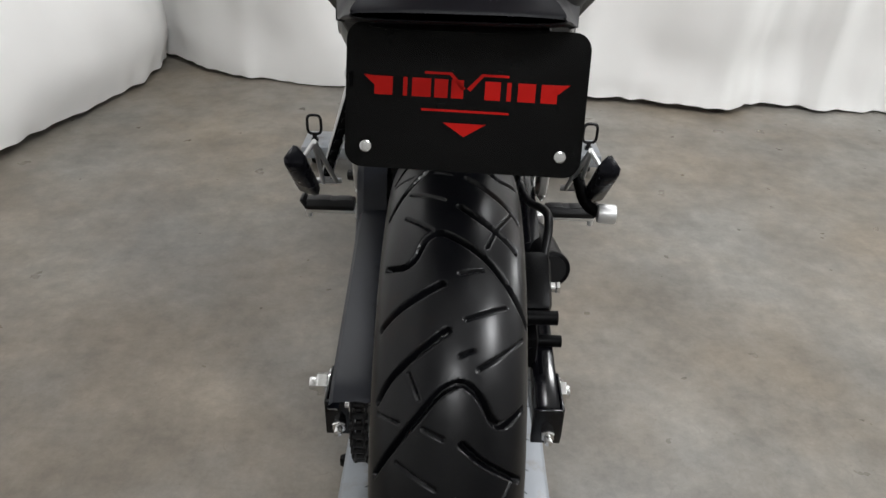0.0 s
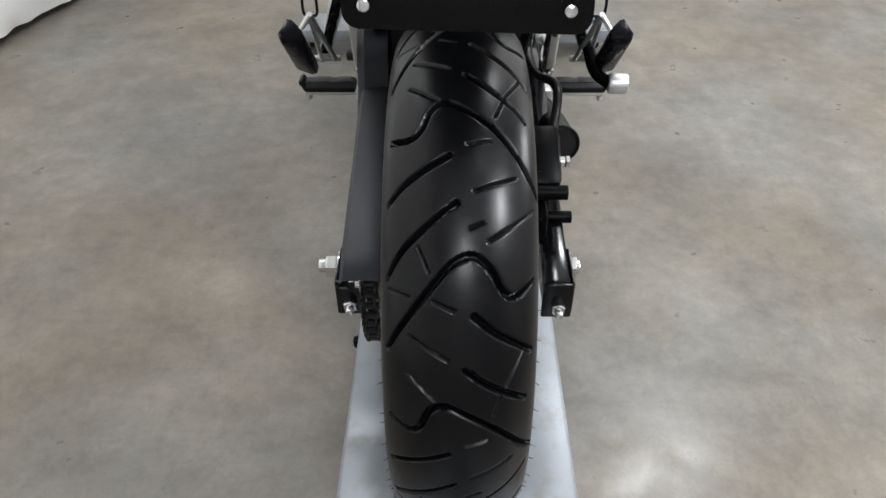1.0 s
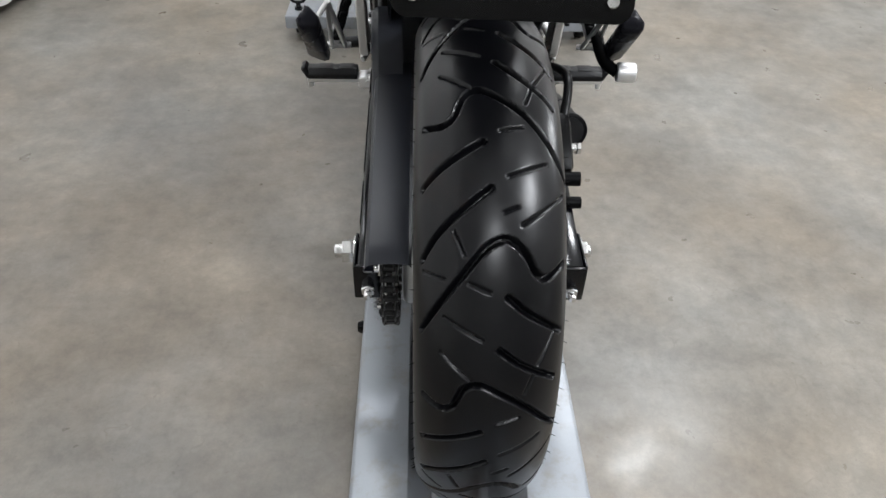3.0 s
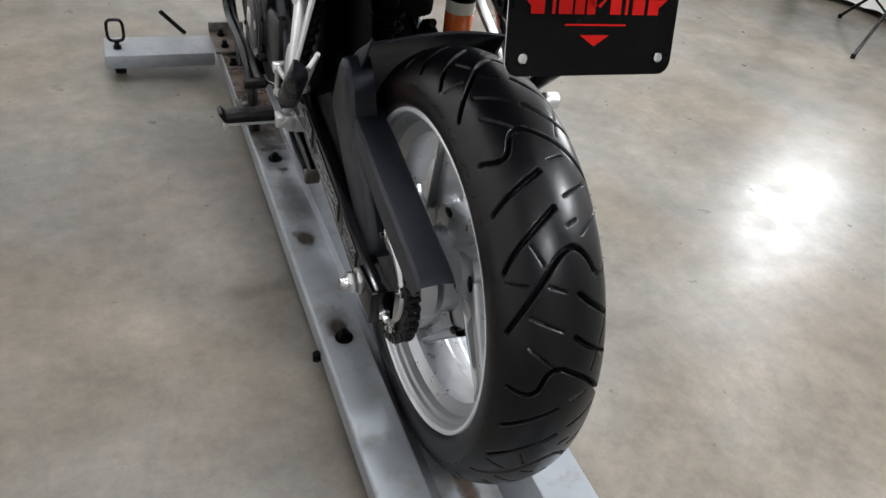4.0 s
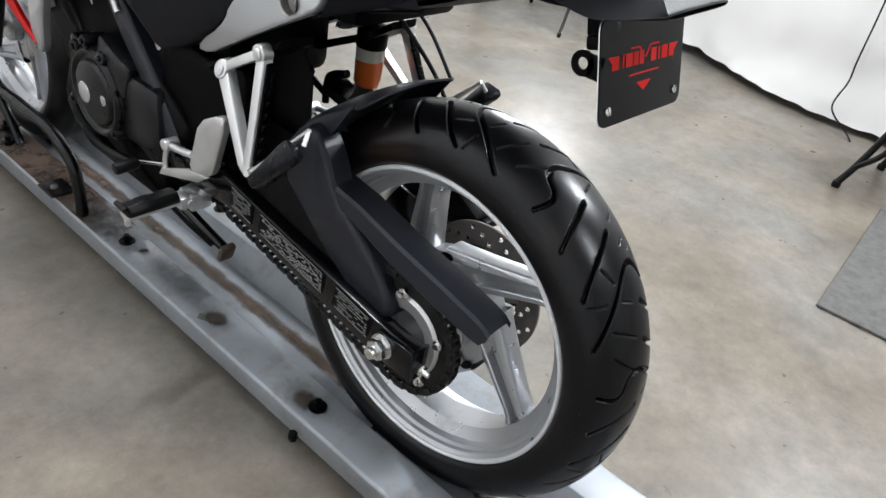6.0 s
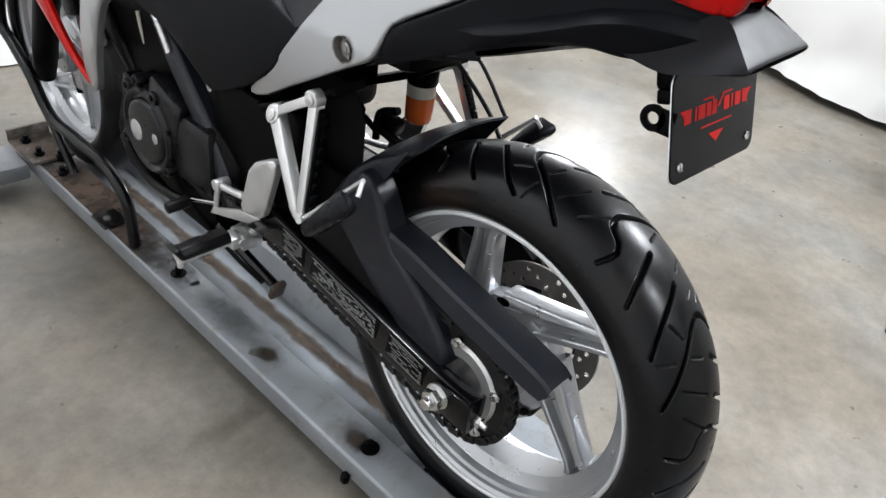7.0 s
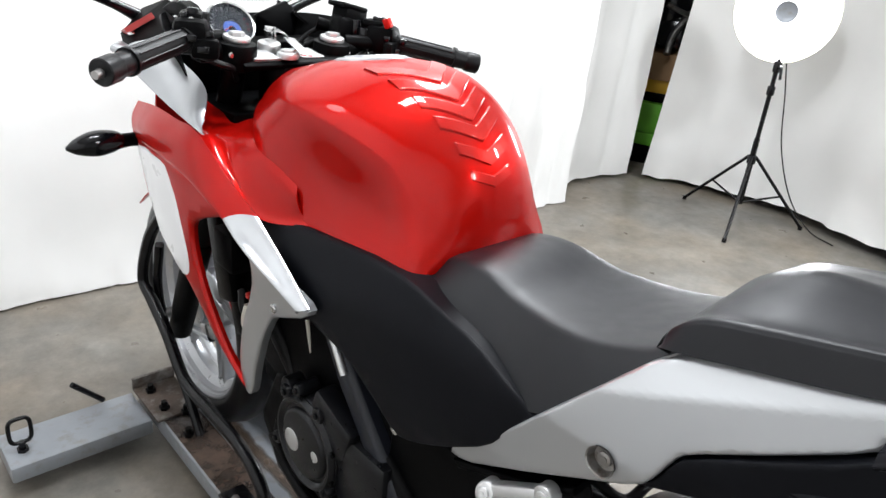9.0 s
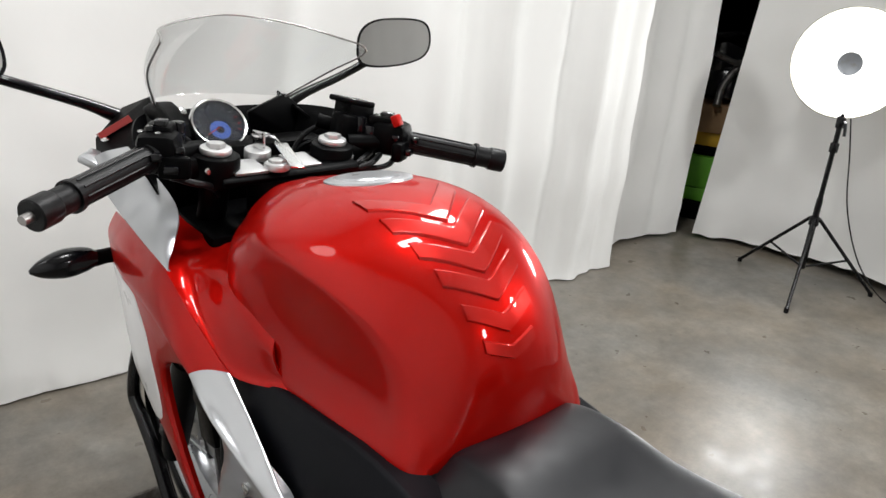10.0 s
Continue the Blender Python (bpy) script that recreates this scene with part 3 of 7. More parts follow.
# ---- the motorcycle ----
AX = Vector((0.004, 0.0, 0.339))
FX = Vector((0.004, 1.372, 0.325))
bike = thing("motorcycle", "red silver and black sport motorcycle standing on a grey wheel dolly", "motorcycle", (0.0, 0.68, 0.035))


# tread: grooves as (degrees round the tyre, millimetres across), repeated seven times
PITCH = 360 / 7
WIDE = [
    [(64, -61), (63, -46), (64.2, -35), (68, -26), (69.2, -13), (68, 2), (64, 32), (57, 60), (54, 68)],
    [(52, -62), (55, -46), (59, -9)],
    [(39, -62), (44, -47), (51, -3)],
    [(26, -63), (36, -31), (41, -9), (42.6, 7), (42, 18), (40, 28), (37, 37), (36.2, 47), (38.5, 63)],
    [(33.2, 12), (30, 33), (26, 62)],
    [(24.3, 5), (21, 28), (17, 58)],
]
FINE = [[(44, -35), (40, -26)], [(35.5, -22), (34, -4)], [(61, 6), (62, 26)], [(53, 12), (56, 48)], [(45, 24), (51, 63)], [(29.5, -43), (26, -10)],
        [(23, -46), (18.5, -20)], [(67, 30), (71, 38)], [(72, 40), (78, 55)], [(37, -61), (36, -43)], [(47, 8), (48, 20)]]


def tyre(centre, r_out, half, deep, r_in, seg=1400, across=168, tread=True):
    """A road tyre: rounded crown with cut grooves, side walls and bead."""
    phis = np.linspace(-100, 100, across) * math.pi / 180
    x0 = half * np.sin(phis)
    r0 = r_out - deep * (1 - np.cos(phis))
    th = np.arange(seg) * 2 * math.pi / seg
    depth = np.zeros((seg, across))
    if tread:
        deg = np.degrees(th) % PITCH
        A, B = np.meshgrid(deg, phis, indexing="ij")
        U, V = A * math.pi / 180 * r_out, B * half * 1.06
        for lines, width, cut, n in ((WIDE, 0.0030, 0.0085, 6), (FINE, 0.0016, 0.0026, 1)):
            for g in lines:
                c = spline([(a, math.asin(max(-0.98, min(0.98, x / 1000 / half)))) for a, x in g], n) if n > 1 else [np.array((a, math.asin(max(-0.98, min(0.98, x / 1000 / half))))) for a, x in g]
                for shift in (-2, -1, 0, 1):
                    k = np.array([((p[0] + shift * PITCH) * math.pi / 180 * r_out, p[1] * half * 1.06) for p in c])
                    if k[:, 0].max() < -0.01 or k[:, 0].min() > PITCH * math.pi / 180 * r_out + 0.01:
                        continue
                    for p, q in zip(k, k[1:]):
                        d = q - p
                        t = np.clip(((U - p[0]) * d[0] + (V - p[1]) * d[1]) / max(1e-12, d @ d), 0, 1)
                        dist = np.hypot(U - p[0] - t * d[0], V - p[1] - t * d[1])
                        depth = np.maximum(depth, cut * np.clip((width * 1.20 - dist) / (width * 0.75), 0, 1))
    nr = np.cos(phis)
    wall = [(max(r_out - deep * 1.30, r_in + 0.0085), half * 0.965), (r_in + 0.0060, half * 0.94), (r_in + 0.0030, half * 0.895), (r_in + 0.0015, half * 0.85), (r_in - 0.004, half * 0.78)]
    prof_n = across + 2 * len(wall)
    verts = np.zeros((seg, prof_n, 3))
    for i in range(seg):
        rr = np.concatenate([[w[0] for w in wall[::-1]], r0 - depth[i] * nr, [w[0] for w in wall]])
        xx = np.concatenate([[-w[1] for w in wall[::-1]], x0 - depth[i] * np.sin(phis) * 0.8, [w[1] for w in wall]])
        verts[i, :, 0], verts[i, :, 1], verts[i, :, 2] = centre[0] + xx, centre[1] - rr * math.cos(th[i]), centre[2] + rr * math.sin(th[i])
    base = bpy.data.meshes.new("tmp")
    idx = np.arange(seg * prof_n).reshape(seg, prof_n)
    nxt = np.roll(idx, -1, 0)
    f = np.stack([idx[:, :-1], idx[:, 1:], nxt[:, 1:], nxt[:, :-1]], -1).reshape(-1, 4)
    base.from_pydata(verts.reshape(-1, 3).tolist(), [], f.tolist())
    b = bmesh.new()
    b.from_mesh(base)
    bpy.data.meshes.remove(base)
    return b


def wheel_rim(c, r, w, hub_r, hub_w, spokes, turn=0.0):
    """A cast alloy wheel: lipped barrel, hub and swept spokes with a channel along each face."""
    face = [(r - 0.004, 0.0), (r - 0.009, 0.004), (r - 0.010, 0.010), (r - 0.015, 0.013), (r - 0.017, 0.024), (r - 0.027, 0.032), (r - 0.033, 0.036)]
    lip = [(r, -w), (r + 0.002, -w + 0.003), (r, -w + 0.007), (r - 0.008, -w + 0.012), (r - 0.012, -w + 0.024), (r - 0.022, -w + 0.034),
           (r - 0.026, 0), (r - 0.022, w - 0.034), (r - 0.012, w - 0.024), (r - 0.008, w - 0.012), (r, w - 0.007), (r + 0.002, w - 0.003), (r, w)]
    lip += [(q, w - d) for q, d in face] + [(r - 0.035, 0)] + [(q, -w + d) for q, d in face[::-1]]
    out = [spin(lip, c, 128)]
    arms = []
    out.append(spin([(0.012, -hub_w), (hub_r * 0.8, -hub_w), (hub_r, -hub_w + 0.006), (hub_r, hub_w - 0.006), (hub_r * 0.8, hub_w), (0.012, hub_w)], c, 48))
    out[1] = join(out[1], spin([(0.03, -0.0185), (0.084, -0.0185), (0.092, -0.014), (0.092, 0.014), (0.084, 0.0185), (0.03, 0.0185)], c, 72))
    for s in range(spokes):
        a0 = turn + 2 * math.pi * s / spokes
        rows = []
        e = Vector((math.cos(a0), math.sin(a0)))
        n = Vector((-math.sin(a0), math.cos(a0)))
        for f in np.linspace(0, 1, 17):
            rad = 0.040 + (r - 0.069) * f
            off = 0.057 - 0.064 * f
            flare = max(0.0, f - 0.88) / 0.12
            wd = 0.0175 + 0.015 * (1 - f) ** 1.5 + 0.008 * flare * flare
            tk = 0.021 - 0.004 * f
            dip = tk * 0.75 * min(1.0, max(0.0, f - 0.22) / 0.10)
            mid = e * rad + n * off
            run = (e * (r - 0.069) - n * 0.064).normalized()
            side_ = Vector((-run.y, run.x))
            half = ((-1.0, 0.55), (-0.94, 0.80), (-0.84, 0.90), (-0.52, 1.0), (-0.44, 0.92), (-0.34, 0.0), (0.34, 0.0), (0.44, 0.92), (0.52, 1.0), (0.84, 0.90), (0.94, 0.80), (1.0, 0.55))
            face = [(u, tk * h if h > 0 else tk - dip) for u, h in half]
            ring = [(u, h) for u, h in face] + [(u, -h) for u, h in face[::-1]]
            ring.append(ring[0])
            rows.append([(c[0] + h, c[1] - (mid.x + u * wd * side_.x), c[2] + mid.y + u * wd * side_.y) for u, h in ring])
        g = grid(rows)
        bmesh.ops.remove_doubles(g, verts=g.verts[:], dist=1e-6)
        arms.append(g)
    return out[0], out[1], arms


def disc(c, x, r, r_in, holes, t=0.004):
    """A brake disc drilled right through, on a five-armed carrier."""
    data = bpy.data.curves.new("tmp", "CURVE")
    data.dimensions, data.fill_mode, data.extrude = "2D", "BOTH", t / 2
    rings = [(0, 0, r, 72), (0, 0, r_in, 60)]
    for i in range(holes):
        a = 2 * math.pi * i / holes
        rad = r_in + (r - r_in) * (0.25, 0.5, 0.75)[i % 3]
        rings.append((-rad * math.cos(a), rad * math.sin(a), 0.0042, 10))
    for cy, cz, q, n in rings:
        sp = data.splines.new("POLY")
        sp.points.add(n - 1)
        for k in range(n):
            sp.points[k].co = (cy + q * math.cos(2 * math.pi * k / n), cz + q * math.sin(2 * math.pi * k / n), 0, 1)
        sp.use_cyclic_u = True
    ob = bpy.data.objects.new("tmp", data)
    b = bmesh.new()
    b.from_mesh(ob.to_mesh())
    ob.to_mesh_clear()
    bpy.data.objects.remove(ob)
    bpy.data.curves.remove(data)
    b.transform(Matrix(((0, 0, 1, x), (1, 0, 0, c[1]), (0, 1, 0, c[2]), (0, 0, 0, 1))))
    out = [b]
    for i in range(5):
        a = 2 * math.pi * i / 5
        p = Vector((x, c[1] - 0.03 * math.cos(a), c[2] + 0.03 * math.sin(a)))
        q = Vector((x, c[1] - (r_in + 0.006) * math.cos(a + 0.3), c[2] + (r_in + 0.006) * math.sin(a + 0.3)))
        out.append(tube([p, q], 0.007, seg=6, smooth=False))
    return join(*out)


rim_b, hub_b, arm_b = wheel_rim(AX, 0.226, 0.058, 0.062, 0.050, 5, radians(40))
rear = part("rear_wheel", rim_b, RIM, bike, "silver cast alloy rear wheel with five swept spokes")
for s in (-1, 1):
    part("rim_lip", spin([(0.2285, s * 0.0550), (0.2288, s * 0.0612), (0.2270, s * 0.0632), (0.2240, s * 0.0632), (0.2222, s * 0.0615), (0.2215, s * 0.0545)], AX, 160), MACHINED, rear, "bright machined rim edge" if s < 0 else "")
part("hub", hub_b, RIM, rear)
for b in arm_b:
    part("spoke", b, RIM, rear)
# black oval discs on the web stand for the shade in its holes
for k in range(5):
    a = radians(40 + 72 * k + 57)
    p = AX + Vector((-0.0212, -0.090 * math.cos(a), 0.090 * math.sin(a)))
    b = cyl((0, 0, 0), (0.0025, 0, 0), 0.0060, seg=20, bevel=0.0006)
    bmesh.ops.scale(b, vec=(1, 1.9, 1), verts=b.verts[:])
    b.transform(Matrix.Translation(p) @ Matrix.Rotation(-a + radians(90), 4, "X"))
    part("dark_oval", b, ENGINE, rear, "" if k else "dark oval disc standing for a shaded casting hole")


def hairs(c, r, x, n):
    """Thin moulding hairs along the shoulders of the tread."""
    rnd = random.Random(5)
    out = []
    for s in (-1, 1):
        for i in range(n):
            a = 2 * math.pi * (i + rnd.uniform(-0.3, 0.3)) / n
            p = c + Vector((s * x, -r * math.cos(a), r * math.sin(a)))
            q = p + Vector((s * rnd.uniform(0.003, 0.006), -0.003 * math.cos(a), 0.003 * math.sin(a) + rnd.uniform(-0.002, 0.002)))
            out.append(cyl(p, q, 0.0006, 0.0003, 4))
    return join(*out)


part("tyre", join(tyre(AX, 0.305, 0.0705, 0.052, 0.228), hairs(AX, 0.262, 0.0685, 64)), RUBBER, rear, "black road tyre with curved tread grooves", angle=50)
part("brake_disc", disc(AX, 0.072, 0.110, 0.072, 36), DISCM, rear, "drilled steel brake disc")
part("hub_flange", spin([(0.03, -0.085), (0.062, -0.085), (0.066, -0.078), (0.066, -0.056), (0.05, -0.05), (0.03, -0.05)], AX, 48), ALLOY, rear, "bright alloy sprocket carrier")
rim_b, hub_b, arm_b = wheel_rim(FX, 0.222, 0.048, 0.045, 0.045, 5, 0.1)
front = part("front_wheel", rim_b, RIM, bike, "silver cast alloy front wheel")
part("hub", hub_b, RIM, front)
for b in arm_b:
    part("spoke", b, RIM, front)
part("tyre", tyre(FX, 0.29, 0.056, 0.048, 0.224, 240, 40, False), RUBBER, front, "black front road tyre")
part("brake_disc", disc(FX, 0.066, 0.148, 0.10, 24), STEEL, front, "drilled steel brake disc")


def sprocket():
    """Toothed ring with a drilled web."""
    b = bmesh.new()
    n = 38
    outer = []
    for i in range(n):
        for da, rr in ((0.0, 0.083), (0.3, 0.083), (0.42, 0.0905), (0.58, 0.0905), (0.7, 0.083)):
            a = 2 * math.pi * (i + da) / n
            outer.append((rr * math.cos(a), rr * math.sin(a)))
    inner = [(0.058 * math.cos(2 * math.pi * (i) / len(outer)), 0.058 * math.sin(2 * math.pi * i / len(outer))) for i in range(len(outer))]
    x = AX.x - 0.100
    for xx in (x - 0.003, x + 0.003):
        o = [b.verts.new((xx, AX.y + p[0], AX.z + p[1])) for p in outer]
        q = [b.verts.new((xx, AX.y + p[0], AX.z + p[1])) for p in inner]
        for i in range(len(o)):
            j = (i + 1) % len(o)
            b.faces.new((o[i], o[j], q[j], q[i]))
    b.verts.ensure_lookup_table()
    m = len(outer)
    for k in (0, m):
        for i in range(m):
            j = (i + 1) % m
            b.faces.new((b.verts[k + i], b.verts[k + j], b.verts[2 * m + k + j], b.verts[2 * m + k + i]))
    return b


part("sprocket", sprocket(), CHAIN, rear, "dark steel rear sprocket")
part("sprocket_ring", spin([(0.040, -0.104), (0.060, -0.108), (0.064, -0.104), (0.064, -0.096), (0.04, -0.092)], AX, 48), ALLOY, rear, "bright alloy carrier ring")
for i in range(5):
    a = 2 * math.pi * i / 5 + 0.4
    p = AX + Vector((-0.104, -0.070 * math.cos(a), 0.070 * math.sin(a)))
    part("sprocket_nut", join(hexnut(p, (-1, 0, 0), 0.0085, 0.009), cyl(p, p + Vector((-0.014, 0, 0)), 0.004, seg=10)), CHROME, rear, "" if i else "zinc plated nut")


def chain():
    """Roller chain round the rear sprocket and along both runs to the front."""
    x = AX.x - 0.100
    fr, fc = 0.032, Vector((x, 0.545, 0.385))
    path = []
    for i in range(41):
        a = math.radians(80 + 200 * i / 40)
        path.append((AX.y + 0.0885 * math.cos(a), AX.z + 0.0885 * math.sin(a)))
    lo = (fc.y, fc.z - fr)
    hi = (fc.y, fc.z + fr)
    path = [hi] + path + [lo]
    L = [0.0]
    for p, q in zip(path, path[1:]):
        L.append(L[-1] + math.hypot(q[0] - p[0], q[1] - p[1]))
    n = int(L[-1] / 0.0135)
    ys = np.interp(np.linspace(0, L[-1], n), L, [p[0] for p in path])
    zs = np.interp(np.linspace(0, L[-1], n), L, [p[1] for p in path])
    out = []
    for i in range(n - 1):
        a = math.degrees(math.atan2(zs[i + 1] - zs[i], ys[i + 1] - ys[i]))
        c = (ys[i] + ys[i + 1]) / 2, (zs[i] + zs[i + 1]) / 2
        w = 0.0085 if i % 2 else 0.0060
        for s in (-1, 1):
            out.append(box((x + s * w, c[0], c[1]), (0.0018, 0.0185, 0.0115), 0.0035, (a, 0, 0), 1))
        out.append(cyl((x - 0.0105, ys[i], zs[i]), (x + 0.0105, ys[i], zs[i]), 0.0042, seg=8))
    return join(*out)


part("chain", chain(), CHAIN, bike, "dark oiled roller chain")

# swing arm, axle and adjusters
arm = part("swing_arm", join(
    prism([(0.50, 0.425), (0.36, 0.425), (0.02, 0.366), (-0.050, 0.360), (-0.050, 0.312), (0.02, 0.305), (0.36, 0.372), (0.50, 0.362)], -0.136, -0.112, 0.004),
    prism([(0.50, 0.425), (0.36, 0.425), (0.02, 0.366), (-0.052, 0.360), (-0.052, 0.312), (0.02, 0.305), (0.36, 0.372), (0.50, 0.362)], 0.108, 0.138, 0.004),
    box((0, 0.42, 0.40), (0.25, 0.07, 0.07), 0.012)), GLOSS, bike, "black box section swing arm")
# inner web of the hugger, added to black out the gap under the brace
part("chain_guard", prism([(0.36, 0.43), (0.29, 0.475), (0.19, 0.465), (0.085, 0.372), (0.10, 0.352), (0.34, 0.385)], -0.1110, -0.1085, 0.001), SHADE_BLACK, bike, "matt black inner web of the hugger closing the gap")
part("chain_adjuster", join(box((-0.124, -0.050, 0.333), (0.034, 0.006, 0.052), 0.002), box((-0.139, -0.020, 0.336), (0.004, 0.062, 0.048), 0.0015)), GLOSS, arm)
part("chain_adjuster", join(box((0.123, -0.054, 0.333), (0.036, 0.006, 0.052), 0.002), box((0.140, -0.022, 0.336), (0.004, 0.066, 0.048), 0.0015)), GLOSS, arm)
for s, yy, cut in ((-1, -0.053, 0.0), (1, -0.057, 0.012)):
    part("adjuster_bolt", join(hexnut((s * 0.1235, yy, 0.327), (0, -1, 0), 0.0085, 0.010), cyl((s * 0.1235, yy, 0.327), (s * 0.1235, yy - 0.020, 0.327), 0.0048, seg=12, bevel=0.001)), CHROME, arm, "zinc plated adjuster bolt")
    part("axle_nut", join(cyl((s * 0.139, 0, 0.339), (s * 0.143, 0, 0.339), 0.019, seg=24), hexnut((s * 0.142, 0, 0.339), (s, 0, 0), 0.0155, 0.016 - cut * 0.6),
                          cyl((s * 0.145, 0, 0.339), (s * (0.168 - cut), 0, 0.339), 0.0085, seg=16, bevel=0.0015)), CHROME, arm, "zinc plated axle nut")
for y0, y1, lines in ((0.345, 0.29, 6), (0.275, 0.125, 9), (0.105, 0.03, 6)):
    zc = 0.398 - (0.33 - (y0 + y1) / 2) * 0.178
    sl = math.degrees(math.atan(0.178))
    lab = part("warning_label", box((-0.1368, (y0 + y1) / 2, zc), (0.0012, y0 - y1, 0.036), 0.0004, (sl, 0, 0)), BLACK, arm, "small black warning sticker with unreadable white print")
    rnd = random.Random(lines)
    words = []
    for k in range(lines):
        yy = y1 + 0.006
        while yy < y0 - 0.010:
            w = rnd.uniform(0.0035, 0.0075)
            if rnd.random() > 0.28:
                words.append(box((-0.1376, yy + w / 2, zc + (yy + w / 2 - (y0 + y1) / 2) * 0.178 + 0.0125 - k * 0.025 / (lines - 1)), (0.0006, w, 0.0011), 0, (sl, 0, 0)))
            yy += w + 0.0016
    part("print", join(*words), TAN, lab)
    for dz in (-0.0165, 0.0165):
        part("print_border", box((-0.1375, (y0 + y1) / 2, zc + dz), (0.0005, y0 - y1 - 0.008, 0.0010), 0, (sl, 0, 0)), TAN, lab)

# grey brace, chain guard and hugger
def brace_x(y, z):
    return 0.122 + 0.006 * (z - 0.40)


part("swing_arm_brace", panel([(0.205, 0.574), (0.226, 0.530), (0.248, 0.484), (0.155, 0.405), (0.081, 0.361), (0.045, 0.350), (0.018, 0.356), (0.012, 0.383), (0.048, 0.430), (0.140, 0.500), (0.160, 0.545), (0.185, 0.574)], brace_x, 0.010, 0.03, 0.03, 1), GUARD, bike, "matt black upper swing arm brace")
guard = []
for y, zb, zt in ((0.170, 0.492, 0.512), (0.10, 0.475, 0.502), (0.02, 0.449, 0.482), (-0.06, 0.431, 0.465), (-0.115, 0.421, 0.452), (-0.130, 0.420, 0.447), (-0.140, 0.432, 0.440)):
    guard.append([(-0.110, y, zb), (-0.119, y, zb), (-0.120, y, zb + 0.002), (-0.117, y, zt - 0.004), (-0.113, y, zt), (-0.090, y, zt + 0.002), (-0.072, y, zt), (-0.069, y, zt - 0.004), (-0.069, y, zt - 0.012)])
part("chain_guard", grid(guard), GUARD, bike, "matt black plastic chain guard", angle=24)
part("inner_guard", prism([(0.37, 0.42), (0.33, 0.53), (0.22, 0.52), (0.06, 0.44), (0.02, 0.375), (0.06, 0.368), (0.30, 0.41)], -0.090, -0.086, 0), BLACK, bike)
part("guard_screw", bolt((-0.118, 0.05, 0.365), (-1, 0, 0), 0.007, 0.004), BLACK, bike)
hug = []
for a in np.linspace(14, 64, 10):
    r = 0.330 - 0.010 * max(0.0, (a - 45) / 19)
    drop = min(1.0, max(0.12, (64 - a) / 9))
    hug.append([(x, AX.y + rr * r * math.cos(math.radians(a)), AX.z + rr * r * math.sin(math.radians(a))) for x, rr in ((-0.100, 1.0 - 0.115 * drop), (-0.099, 1.0 - 0.06 * drop), (-0.090, 0.975), (-0.04, 0.998), (0, 1.008), (0.04, 1.01), (0.088, 0.995), (0.096, 1.0 - 0.06 * drop), (0.097, 1.0 - 0.11 * drop))])
part("rear_hugger", thick(skin(hug, 4, 4), 0.003), GUARD, bike, "matt black tyre hugger")


# ---- bodywork ----
def tail_x(y, z):
    """Half width of the tail at a place: a nearly upright side that folds in over a crease."""
    w = np.interp(y, [-0.26, -0.2, -0.1, 0.0, 0.1, 0.2, 0.3, 0.42], [0.055, 0.075, 0.095, 0.112, 0.130, 0.141, 0.144, 0.142])
    over = z - (0.900 - 0.42 * y)
    return float(w - 0.6 * max(0.0, over) - 0.10 * max(0.0, z - 0.74) - 0.12 * max(0.0, 0.66 + 0.12 * (0.3 - y) - z))


def cowl_x(y, z):
    """Half width of the black tail cowl and of the lamp in it, above the ledge."""
    w = np.interp(y, [-0.22, -0.2, -0.17, -0.14, -0.1, -0.05, 0.0, 0.1, 0.2, 0.3], [0.010, 0.018, 0.034, 0.063, 0.093, 0.106, 0.114, 0.127, 0.137, 0.140])
    return float(w - 0.5 * max(0.0, z - (0.925 - 0.12 * y)) - 0.25 * max(0.0, 0.80 - 0.25 * y - z))


BAR = Matrix.Translation((-0.009, 1.03, 0.975)) @ Matrix.Rotation(radians(3.5), 4, "Z") @ Matrix.Rotation(radians(2.0), 4, "Y") @ Matrix.Translation((0, -1.03, -0.97))

